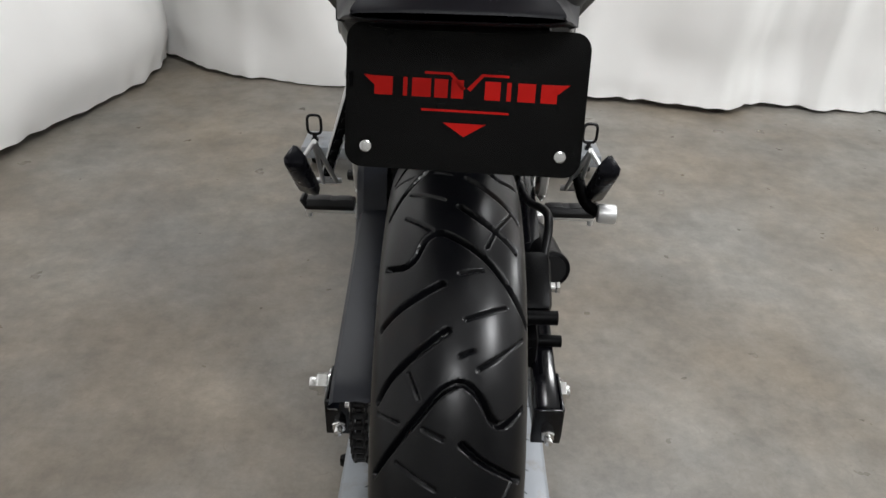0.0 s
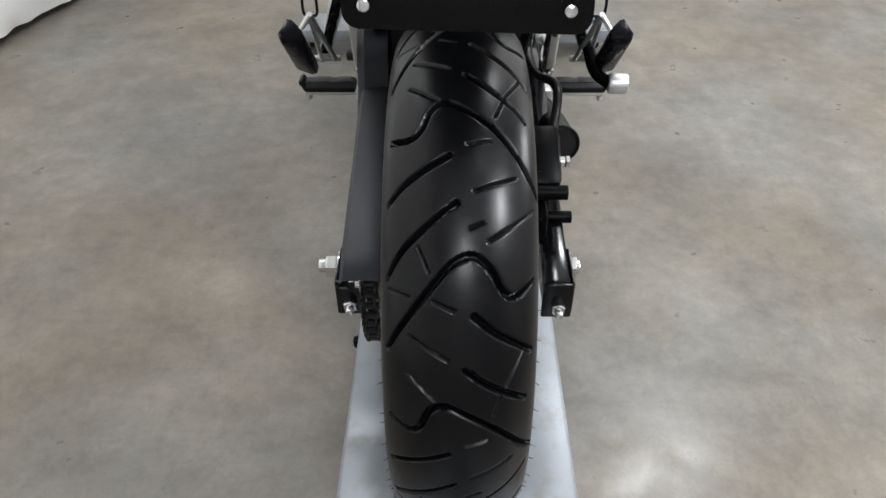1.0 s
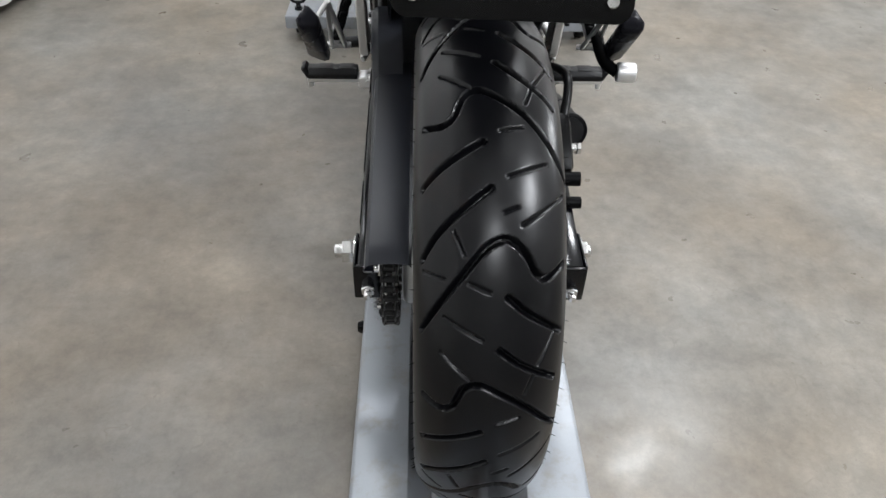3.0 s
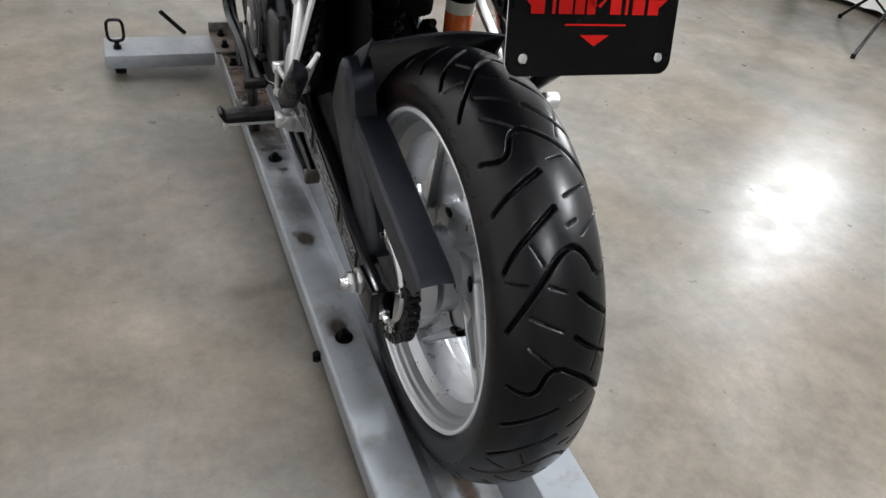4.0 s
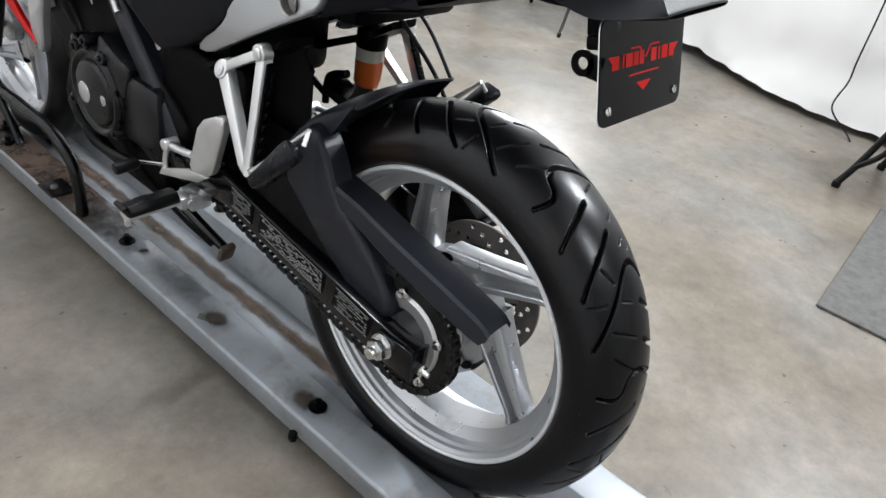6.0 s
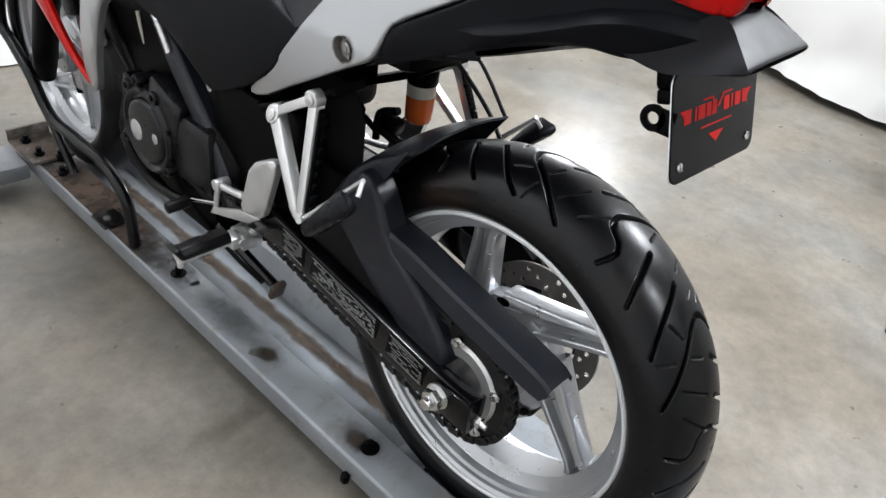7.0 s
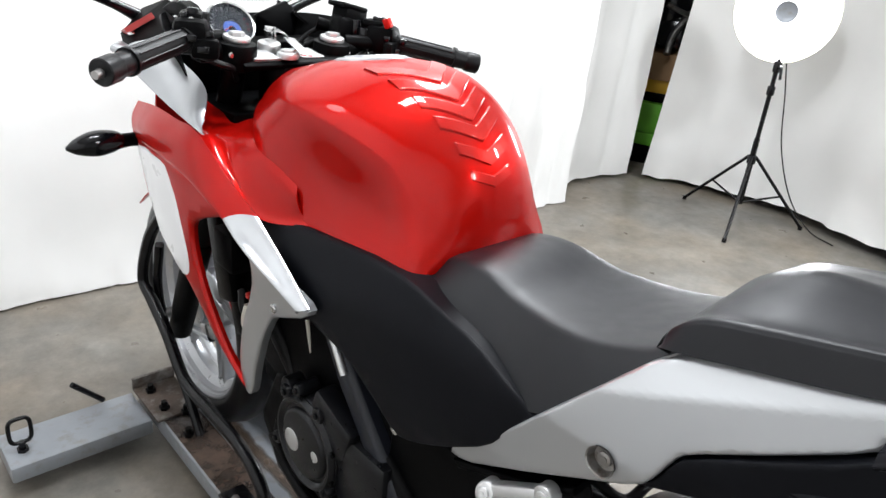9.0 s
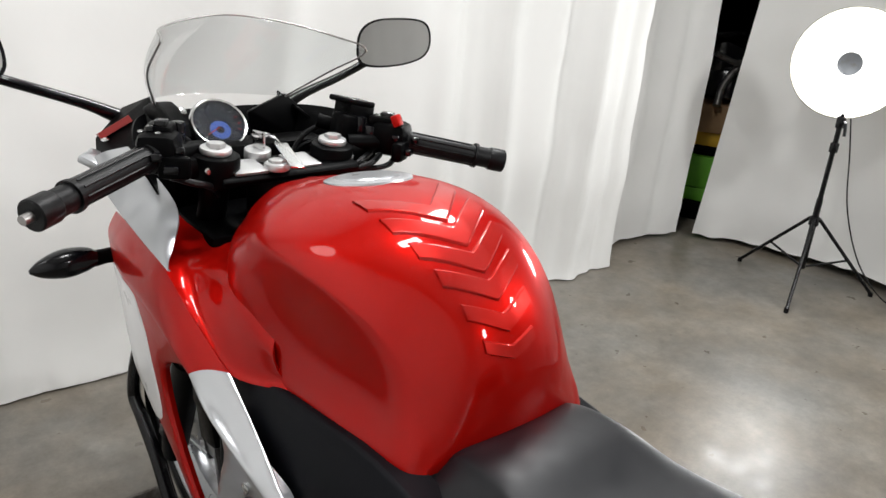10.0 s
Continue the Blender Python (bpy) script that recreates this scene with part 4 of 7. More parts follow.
for side in (1, -1):
    def put(name, b, m, label="", parent=None):
        if side < 0:
            b = join(mirrored(b))
        return part(name, b, m, parent or bike, label)

    sil = put("tail_panel", panel([(0.428, 0.604), (0.395, 0.606), (0.305, 0.660), (0.182, 0.730), (0.172, 0.744), (0.160, 0.772), (0.150, 0.784), (0.084, 0.822), (0.034, 0.852), (0.015, 0.872), (-0.030, 0.914), (0.008, 0.909), (0.105, 0.884), (0.165, 0.868), (0.205, 0.845), (0.245, 0.800), (0.302, 0.735), (0.36, 0.668)],
                                 tail_x, 0.0035, 0.012, 0.006, 1, [(0.1, 0.858, 0.387, 0.922)], (0.222, 0.732, 0.0155)), SILVER, "silver painted side panel of the tail")
    put("panel_bolt", join(spin([(0.0165, -0.001), (0.0150, 0.0), (0.0125, 0.009), (0.0, 0.010)], (-0.1432, 0.222, 0.732), 28, closed=False), bolt((-0.1345, 0.222, 0.732), (-1, 0, 0), 0.008, 0.003)), STEEL, "", sil)
    put("tail_cowl", panel([(0.205, 0.714), (0.10, 0.758), (0.016, 0.797), (-0.032, 0.814), (-0.066, 0.823), (-0.11, 0.822), (-0.145, 0.822), (-0.160, 0.834), (-0.162, 0.860), (-0.163, 0.886), (-0.172, 0.912), (-0.200, 0.960), (-0.167, 0.946), (-0.12, 0.926), (-0.05, 0.910), (-0.022, 0.901), (0.014, 0.869), (0.033, 0.849), (0.083, 0.819), (0.149, 0.781), (0.159, 0.770), (0.171, 0.742), (0.183, 0.727)],
                           cowl_x, 0.003, 0.02, 0.008, 1), COVER, "matt black rear tail cowl")
    put("lower_cowl", panel([(0.43, 0.580), (0.30, 0.640), (0.25, 0.672), (0.25, 0.660), (0.30, 0.628), (0.42, 0.570)], lambda y, z: tail_x(y, z) - 0.012, 0.005, 0.05, 0.03, 0), BLACK)
    lens = put("tail_light", panel([(-0.100, 0.889), (-0.110, 0.898), (-0.140, 0.916), (-0.165, 0.929), (-0.185, 0.938), (-0.202, 0.947), (-0.196, 0.928), (-0.184, 0.909), (-0.175, 0.895), (-0.171, 0.873), (-0.158, 0.870), (-0.135, 0.876), (-0.112, 0.883)],
                                   lambda y, z: cowl_x(y, z) + 0.004, 0.005, 0.010, 0.012, 1), LENS, "red tail light lens")
    for k in range(5):
        y0, z0 = -0.118 - 0.010 * k, 0.8855 + 0.0085 * k
        put("reflector_rib", panel([(y0, z0), (y0 - 0.022, z0 + 0.002), (y0 - 0.040, z0 + 0.009), (y0 - 0.036, z0 + 0.0125), (y0 - 0.014, z0 + 0.0070), (y0 - 0.003, z0 + 0.0060)],
                                   lambda y, z: cowl_x(y, z) + 0.0045, 0.001, 0.002, 0.02, 1), LENS_IN, "", lens)
    # top of the cowl, folded along a crease
    edge = ((0.026, 0.857, 0.861, 0.866), (0.004, 0.868, 0.879, 0.885), (-0.020, 0.880, 0.897, 0.908), (-0.045, 0.892, 0.909, 0.924), (-0.082, 0.907, 0.920, 0.938), (-0.124, 0.924, 0.935, 0.953), (-0.160, 0.939, 0.947, 0.963), (-0.200, 0.961, 0.965, 0.975))
    rim = [(y, zl, zc, zt, cowl_x(y, zl) + 0.007) for y, zl, zc, zt in edge]
    put("upper_cowl", thick(skin([
        [(0.004 - x, y, zl - 0.003) for y, zl, zc, zt, x in rim], [(-x, y, zl) for y, zl, zc, zt, x in rim],
        [(-x + 0.001, y, zc - 0.003) for y, zl, zc, zt, x in rim], [(-x + 0.004, y, zc + 0.002) for y, zl, zc, zt, x in rim],
        [(-x + 0.004 + 1.3 * (zt - zc), y, zt) for y, zl, zc, zt, x in rim], [(-max(0.004, x - 0.008 - 1.8 * (zt - zc)), y, zt + 0.001) for y, zl, zc, zt, x in rim]], 5, 4), 0.002), SATIN, "satin black upper tail cowl")

    # ledge moulded along the lower flank
    low_y = (0.085, 0.07, 0.055, 0.03, -0.01, -0.05, -0.08, -0.11, -0.14, -0.17)
    flank = []
    for y in low_y:
        f = min(1.0, max(0.0, (0.085 - y) / 0.07))
        zr = float(np.interp(y, [-0.17, -0.14, -0.111, -0.08, 0.007, 0.13], [0.862, 0.866, 0.868, 0.862, 0.827, 0.778]))
        zb = float(np.interp(y, [-0.17, -0.15, -0.11, -0.066, -0.032, 0.016, 0.10, 0.205], [0.832, 0.825, 0.826, 0.827, 0.818, 0.801, 0.762, 0.718]))
        flank.append((y, zr, zb, cowl_x(y, zr) - 0.006 * (1 - f) ** 2, f))
    put("tail_ledge", thick(skin([
        [(0.004 - x, y, zr + 0.001) for y, zr, zb, x, f in flank], [(-x - 0.0005, y, zr) for y, zr, zb, x, f in flank],
        [(-x - 0.014 * f, y, zr - 0.009 * f - 0.001) for y, zr, zb, x, f in flank], [(-x - 0.0155 * f, y, zr - 0.013 * f - 0.002) for y, zr, zb, x, f in flank],
        [(0.006 * (1 - f) ** 2 - cowl_x(y, zb) - 0.004 * f - 0.001, y, zb) for y, zr, zb, x, f in flank], [(0.004 - cowl_x(y, zb), y, zb - 0.002) for y, zr, zb, x, f in flank]], 4, 4), 0.002), COVER)

    # grey frame cover under seat and tank
    def cover_x(y, z):
        return float(np.interp(y, [0.28, 0.4, 0.55, 0.72, 0.88], [0.136, 0.150, 0.160, 0.170, 0.178]) - 0.42 * max(0.0, z - 0.74) - 0.10 * max(0.0, 0.64 - z))

    low = 0.0 if side > 0 else 0.02
    cov = put("side_cover", panel([(0.885, 0.745), (0.84, 0.776), (0.70, 0.785 - low / 2), (0.58, 0.792 - low), (0.515, 0.788 - low), (0.456, 0.776 - low), (0.402, 0.766 - low / 2), (0.365, 0.752), (0.327, 0.737), (0.298, 0.722), (0.36, 0.655), (0.425, 0.612), (0.478, 0.584), (0.508, 0.577), (0.543, 0.606), (0.60, 0.646), (0.68, 0.660), (0.735, 0.685), (0.80, 0.715)],
                                  cover_x, 0.005, 0.03, 0.025, 1), COVER, "dark grey textured plastic side cover")
    put("cover_screw", bolt((-0.141, 0.516, 0.578), (-1, 0, 0), 0.008, 0.004), CHROME, "", cov)
    put("frame_rail", panel([(0.715, 0.640), (0.665, 0.632), (0.60, 0.555), (0.52, 0.470), (0.47, 0.400), (0.45, 0.36), (0.50, 0.36), (0.56, 0.45), (0.66, 0.560)], flat(0.134), 0.010, 0.04, 0.03, 1), GUARD, "matt black diagonal frame rail")
    if side > 0:
        put("frame_plate", panel([(0.55, 0.60), (0.42, 0.585), (0.33, 0.60), (0.34, 0.48), (0.40, 0.40), (0.50, 0.38), (0.56, 0.46)], flat(0.118), 0.008, 0.03, 0.04, 1), BLACK)
    put("white_wire", tube([(-0.130, 0.748, 0.622), (-0.131, 0.742, 0.600), (-0.130, 0.738, 0.570)], [0.0035, 0.0028, 0.0012], 4, 8), CLOUDY)
    put("frame_edge", tube([(-0.137, 0.70, 0.665), (-0.137, 0.665, 0.625), (-0.137, 0.64, 0.588)], 0.006), ALLOY)

    # fairing
    def fair_x(y, z):
        return float(np.interp(y, [0.74, 0.80, 0.9, 1.0, 1.1, 1.2, 1.25], [0.190, 0.196, 0.203, 0.208, 0.207, 0.193, 0.176]) + 0.08 * max(0.0, z - 0.74) - 0.04 * max(0.0, 0.7 - z))

    put("side_fairing", panel([(1.236, 0.785), (1.12, 0.802), (1.03, 0.803), (0.95, 0.796), (0.88, 0.778), (0.848, 0.764), (0.92, 0.737), (0.960, 0.720), (0.974, 0.700), (0.968, 0.650), (0.944, 0.594), (0.910, 0.545), (0.872, 0.504), (0.826, 0.474), (0.830, 0.468), (0.868, 0.488), (0.918, 0.522), (0.968, 0.568), (1.008, 0.600), (1.10, 0.645), (1.175, 0.70)],
                              fair_x, 0.006, 0.006, 0.02, 1), RED, "glossy red front side fairing")
    put("fairing_decal", panel([(1.215, 0.772), (1.13, 0.790), (1.05, 0.788), (1.040, 0.775), (1.004, 0.705), (0.985, 0.640), (0.992, 0.608), (1.022, 0.600), (1.10, 0.645), (1.168, 0.712)],
                               lambda y, z: fair_x(y, z) + 0.0015, 0.004, 0.004, 0.025, 1), WHITE, "pearl white fairing panel")
    put("fairing_shoulder", thick(skin([
        [(-0.176, 1.239, 0.842), (-0.190, 1.12, 0.860), (-0.199, 1.02, 0.865), (-0.203, 0.94, 0.866), (-0.193, 0.87, 0.820), (-0.180, 0.806, 0.777)],
        [(-0.189, 1.240, 0.815), (-0.206, 1.12, 0.836), (-0.212, 1.025, 0.838), (-0.213, 0.945, 0.834), (-0.206, 0.875, 0.806), (-0.197, 0.826, 0.775)],
        [(-0.190, 1.236, 0.785), (-0.213, 1.12, 0.803), (-0.217, 1.03, 0.804), (-0.217, 0.95, 0.797), (-0.216, 0.88, 0.779), (-0.212, 0.846, 0.765)],
        [(-0.186, 1.234, 0.775), (-0.208, 1.12, 0.793), (-0.212, 1.03, 0.794), (-0.211, 0.95, 0.787), (-0.208, 0.88, 0.769), (-0.204, 0.848, 0.757)]]), 0.003), RED, "glossy red shoulder of the fairing")
    fork = put("silver_fork_panel", thick(skin([
        [(-0.178, 0.806, 0.772), (-0.180, 0.73, 0.733), (-0.184, 0.658, 0.698)],
        [(-0.180, 0.805, 0.777), (-0.182, 0.73, 0.738), (-0.186, 0.654, 0.703)],
        [(-0.198, 0.826, 0.776), (-0.200, 0.755, 0.736), (-0.194, 0.656, 0.700)],
        [(-0.212, 0.845, 0.765), (-0.214, 0.78, 0.741), (-0.199, 0.668, 0.695)],
        [(-0.206, 0.845, 0.755), (-0.207, 0.78, 0.730), (-0.195, 0.672, 0.688)]]), 0.003), SILVER, "silver painted fairing bracket")
    put("bracket_limb", panel([(0.796, 0.748), (0.793, 0.690), (0.822, 0.635), (0.842, 0.590), (0.854, 0.530), (0.850, 0.488), (0.828, 0.460), (0.814, 0.480), (0.807, 0.521), (0.785, 0.587), (0.760, 0.632), (0.745, 0.645), (0.664, 0.682), (0.656, 0.698), (0.70, 0.716)],
                              lambda y, z: 0.188 + 0.012 * min(1.0, max(0.0, (z - 0.64) / 0.08)) * min(1.0, max(0.0, (y - 0.66) / 0.06)), 0.004, 0.012, 0.02, 1), SILVER, "", fork)
    put("fairing_screw", bolt((-0.192, 0.735, 0.666), (-1, 0, 0), 0.007, 0.004), CHROME, "", fork)
    put("fairing_infill", thick(skin([
        [(-0.151, 1.06, 0.904), (-0.178, 0.99, 0.880), (-0.201, 0.935, 0.862), (-0.191, 0.87, 0.818), (-0.178, 0.806, 0.774), (-0.145, 0.726, 0.782)],
        [(-0.135, 1.04, 0.880), (-0.160, 0.985, 0.864), (-0.180, 0.93, 0.850), (-0.182, 0.87, 0.817), (-0.171, 0.806, 0.784), (-0.143, 0.735, 0.790)],
        [(-0.115, 1.00, 0.863), (-0.140, 0.965, 0.857), (-0.160, 0.92, 0.855), (-0.169, 0.87, 0.836), (-0.166, 0.81, 0.810), (-0.148, 0.745, 0.802)],
        [(-0.107, 0.984, 0.863), (-0.125, 0.945, 0.862), (-0.143, 0.90, 0.868), (-0.156, 0.86, 0.862), (-0.159, 0.81, 0.845), (-0.150, 0.75, 0.820)],
        [(-0.090, 0.965, 0.872), (-0.105, 0.93, 0.876), (-0.122, 0.88, 0.880), (-0.138, 0.85, 0.880), (-0.148, 0.80, 0.860), (-0.140, 0.76, 0.840)]]), 0.003), RED, "glossy red inner fairing beside the tank")
    put("mirror_wing", thick(skin([
        [(-0.214, 1.200, 0.928), (-0.213, 1.11, 0.906), (-0.209, 1.02, 0.886), (-0.203, 0.922, 0.866)],
        [(-0.216, 1.202, 0.934), (-0.214, 1.11, 0.912), (-0.209, 1.02, 0.890), (-0.203, 0.920, 0.868)],
        [(-0.196, 1.190, 0.950), (-0.188, 1.10, 0.934), (-0.182, 1.02, 0.910), (-0.195, 0.938, 0.874)],
        [(-0.168, 1.170, 0.960), (-0.160, 1.09, 0.941), (-0.160, 1.00, 0.915), (-0.186, 0.950, 0.879)]], 6), 0.003), SILVER, "silver upper fairing wing")
    fac = bmesh.new()
    fac.faces.new([fac.verts.new(p) for p in ((-0.203, 1.205, 0.934), (-0.160, 1.165, 0.958), (-0.112, 1.195, 0.998), (-0.108, 1.25, 1.014), (-0.135, 1.30, 0.990), (-0.186, 1.27, 0.952))])
    put("dash_panel", thick(fac, 0.004), BLACK, "black dash side panel")
    put("panel_tip", join(box((-0.206, 1.206, 0.937), (0.030, 0.050, 0.012), 0.004, (0, 25, -35))), SILVER)
    put("dash_screw", bolt((-0.183, 1.228, 0.957), (0, -0.2, 1), 0.006, 0.003), CHROME)

    # front turn signal on its stalk
    sg = put("turn_signal", tube([(-0.215, 1.222, 0.777), (-0.232, 1.221, 0.779), (-0.262, 1.219, 0.778), (-0.292, 1.217, 0.776), (-0.309, 1.216, 0.775)], [0.012, 0.019, 0.022, 0.014, 0.003], 6, 16), GLOSS, "black front turn signal")
    put("stalk", tube([(-0.170, 1.222, 0.778), (-0.20, 1.222, 0.778), (-0.218, 1.222, 0.777)], [0.014, 0.012, 0.013]), BLACK, "", sg)

    # pegs, brackets
    def bar(p, q, w0, w1):
        d = Vector((q[0] - p[0], q[1] - p[1], 0)).normalized()
        n = (-d.y, d.x)
        return prism([(p[0] + n[0] * w0, p[1] + n[1] * w0), (q[0] + n[0] * w1, q[1] + n[1] * w1), (q[0] - n[0] * w1, q[1] - n[1] * w1), (p[0] - n[0] * w0, p[1] - n[1] * w0)], -0.143, -0.127, 0.0018)

    def rod(p, q, r):
        return tube([p, tuple(0.5 * (a + b) for a, b in zip(p, q)), q], r, 2, 8)

    def flared(b):
        for v in b.verts:
            v.co.x -= 0.36 * max(0.0, 0.625 - v.co.z)
        return b

    br = put("passenger_peg_bracket", flared(join(bar((0.347, 0.604), (0.254, 0.508), 0.0090, 0.0065), bar((0.273, 0.648), (0.244, 0.508), 0.0085, 0.0065), bar((0.347, 0.606), (0.276, 0.649), 0.0065, 0.0065), box((-0.135, 0.248, 0.508), (0.016, 0.018, 0.018), 0.004, (20, 0, 0)))), ALLOY, "silver cast alloy passenger footrest bracket")
    put("bracket_edge", flared(prism([(0.2625, 0.640), (0.2365, 0.514), (0.2325, 0.514), (0.2585, 0.640)], -0.141, -0.128, 0.001)), BLACK, "black ribbed rear edge", br)
    for k in range(9):
        put("bracket_tooth", flared(box((-0.134, 0.2565 - 0.0031 * k, 0.634 - 0.0145 * k), (0.011, 0.006, 0.008), 0.002)), BLACK, "", br)
    for p in ((0.347, 0.604), (0.275, 0.649)):
        put("bracket_boss", flared(join(cyl((-0.128, *p), (-0.145, *p), 0.0128, seg=24, bevel=0.002), bolt((-0.145, *p), (-1, 0, 0), 0.0080, 0.003))), ALLOY, "", br)
    pad = hull([(-0.197, 0.154, 0.592), (-0.183, 0.146, 0.580), (-0.205, 0.130, 0.584), (-0.203, 0.127, 0.574), (-0.184, 0.136, 0.571), (-0.206, 0.206, 0.522), (-0.207, 0.197, 0.511), (-0.196, 0.213, 0.506), (-0.182, 0.212, 0.510), (-0.184, 0.200, 0.500), (-0.188, 0.205, 0.522)], 0.0035)
    mid = Vector((-0.195, 0.172, 0.547))
    bmesh.ops.scale(pad, vec=(1.15, 1.15, 1.15), space=Matrix.Translation(-mid), verts=pad.verts[:])
    pp = put("passenger_peg", pad, SATIN, "folded glossy black passenger footrest")
    put("peg_frame", join(rod((-0.170, 0.140, 0.604), (-0.182, 0.245, 0.497), 0.0030), rod((-0.170, 0.140, 0.604), (-0.164, 0.250, 0.497), 0.0036), rod((-0.170, 0.141, 0.603), (-0.181, 0.136, 0.588), 0.0032), rod((-0.158, 0.252, 0.498), (-0.190, 0.236, 0.505), 0.0045)), ALLOY, "silver footrest frame", pp)
    pg = put("foot_peg", join(
        prism([(0.434, 0.350), (0.433, 0.359), (0.440, 0.368), (0.458, 0.368), (0.465, 0.359), (0.464, 0.350)], -0.252, -0.168, 0.002),
        *[box((-0.186 - 0.036 * k, 0.449, 0.3680), (0.024, 0.020, 0.0014), 0.0009) for k in range(2)],
        box((-0.255, 0.449, 0.361), (0.009, 0.030, 0.022), 0.003, (0, -30, 0))), GRIP, "black ribbed rubber rider footrest")
    put("peg_arm", join(prism([(0.436, 0.345), (0.434, 0.351), (0.464, 0.351), (0.462, 0.345), (0.456, 0.341), (0.442, 0.341)], -0.254, -0.166, 0.0015), cyl((-0.250, 0.449, 0.342), (-0.250, 0.449, 0.330), 0.0055, 0.0045, 14, 0.001)), ALLOY, "silver alloy footrest core", pg)
    put("peg_pivot", join(box((-0.156, 0.449, 0.344), (0.022, 0.030, 0.022), 0.004), box((-0.140, 0.463, 0.342), (0.020, 0.010, 0.030), 0.003), box((-0.140, 0.436, 0.342), (0.020, 0.010, 0.030), 0.003), cyl((-0.150, 0.43, 0.344), (-0.150, 0.470, 0.344), 0.006, seg=12),
                          box((-0.122, 0.455, 0.338), (0.030, 0.040, 0.034), 0.006), tube([(-0.122, 0.450, 0.346), (-0.128, 0.43, 0.361), (-0.124, 0.415, 0.395)], 0.007)), ALLOY, "silver footrest pivot", pg)
    put("heel_guard", panel([(0.398, 0.506), (0.345, 0.536), (0.333, 0.528), (0.366, 0.432), (0.378, 0.420), (0.430, 0.407)], flat(0.156), 0.003, 0.010, 0.02, 1), ALLOY, "silver alloy heel guard")
    put("heel_guard_arm", join(tube([(-0.150, 0.490, 0.425), (-0.151, 0.455, 0.430), (-0.152, 0.420, 0.438)], 0.0060), tube([(-0.15, 0.493, 0.422), (-0.15, 0.502, 0.395), (-0.15, 0.505, 0.368)], 0.0048),
                               prism([(0.514, 0.362), (0.506, 0.376), (0.429, 0.411), (0.376, 0.420), (0.405, 0.398)], -0.157, -0.150, 0.002),
                               cyl((-0.135, 0.490, 0.425), (-0.160, 0.490, 0.425), 0.0105, seg=16, bevel=0.002)), ALLOY, "slim silver heel guard arm")

    # handlebars, turned a little
    def bar_put(name, b, m, label="", parent=None):
        if side < 0:
            b = join(mirrored(b))
            if name.split("_")[0] in ("handle", "grip", "switch", "housing", "lever"):
                b.transform(Matrix.Translation((0.024, -0.020, -0.002)))
        b.transform(BAR)
        return part(name, b, m, parent or bike, label)

    reach = 1.0 if side > 0 else 0.88

    def along(f, up=0.0):
        return (-0.185 - 0.140 * f * reach, 1.008 - 0.086 * f * reach, 0.976 - 0.022 * f + up)

    grip = bar_put("handle_grip", tube([along(0), along(0.5), along(1)], 0.0160, 6, 20), GRIP, "black ribbed rubber handle grip")
    for k in range(9):
        a = 2 * math.pi * k / 9
        u, w = 0.0162 * math.cos(a), 0.0162 * math.sin(a)
        bar_put("grip_rib", tube([(along(f)[0] + 0.52 * u, along(f)[1] - 0.85 * u, along(f)[2] + w) for f in (0.06, 0.4, 0.74)], 0.0016, 2, 6), GRIP, "", grip)
    bar_put("grip_collar", tube([along(-0.03), along(0.03)], 0.0195, 1, 20), GRIP, "", grip)
    bar_put("grip_collar", tube([along(0.765), along(0.80)], 0.0195, 1, 20), GRIP, "", grip)
    bar_put("grip_end", tube([along(0.94), along(0.96), along(1.11), along(1.12)], [0.0165, 0.0182, 0.0182, 0.0165], 1, 20), GRIP, "", grip)
    if side > 0:
        bar_put("bar_weight", tube([along(1.10), along(1.19)], [0.0065, 0.0055], 2), STEEL)
    house = bar_put("switch_housing", join(box((-0.166, 1.020, 0.980), (0.050, 0.056, 0.052), 0.012, (0, 0, -32)), box((-0.158, 1.034, 1.005), (0.034, 0.042, 0.016), 0.006, (0, 0, -32)), box((-0.160, 0.990, 0.966), (0.040, 0.018, 0.030), 0.006, (0, 0, -32)),
                                           tube([(-0.185, 1.01, 0.974), (-0.10, 1.045, 0.972)], 0.013, 1)), BLACK, "black handlebar switch housing")
    for bx, by, bz, sx, sy in ((-0.184, 0.984, 0.982, 0.014, 0.010), (-0.168, 0.980, 0.966, 0.018, 0.012), (-0.152, 0.992, 0.986, 0.012, 0.010), (-0.160, 1.026, 1.014, 0.016, 0.020), (-0.176, 1.022, 1.008, 0.010, 0.014)):
        bar_put("switch_button", box((bx, by, bz), (sx, sy, 0.010), 0.002, (0, 0, -32)), GLOSS, "", house)
    bar_put("housing_screw", bolt((-0.172, 1.008, 1.0055), (0, 0, 1), 0.004, 0.002), CHROME, "", house)
    bar_put("housing_screw", bolt((-0.186, 1.026, 1.0045), (0, 0, 1), 0.004, 0.002), CHROME, "", house)
    bar_put("lever_perch", join(cyl((-0.140, 1.040, 0.965), (-0.140, 1.040, 0.998), 0.014, seg=20, bevel=0.002), box((-0.150, 1.050, 0.976), (0.044, 0.020, 0.018), 0.004, (0, 0, -25)), cyl((-0.128, 1.052, 0.97), (-0.128, 1.052, 1.010), 0.009, seg=16, bevel=0.002)), GLOSS)
    bar_put("clip_on_clamp", join(cyl((-0.092, 1.022, 0.93), (-0.092, 1.018, 0.972), 0.032, seg=24, bevel=0.005), box((-0.13, 1.025, 0.955), (0.06, 0.035, 0.03), 0.008)), BLACK)
    bar_put("clamp_screw", bolt((-0.112, 0.999, 0.955), (-0.3, -1, 0), 0.005, 0.004), CHROME)
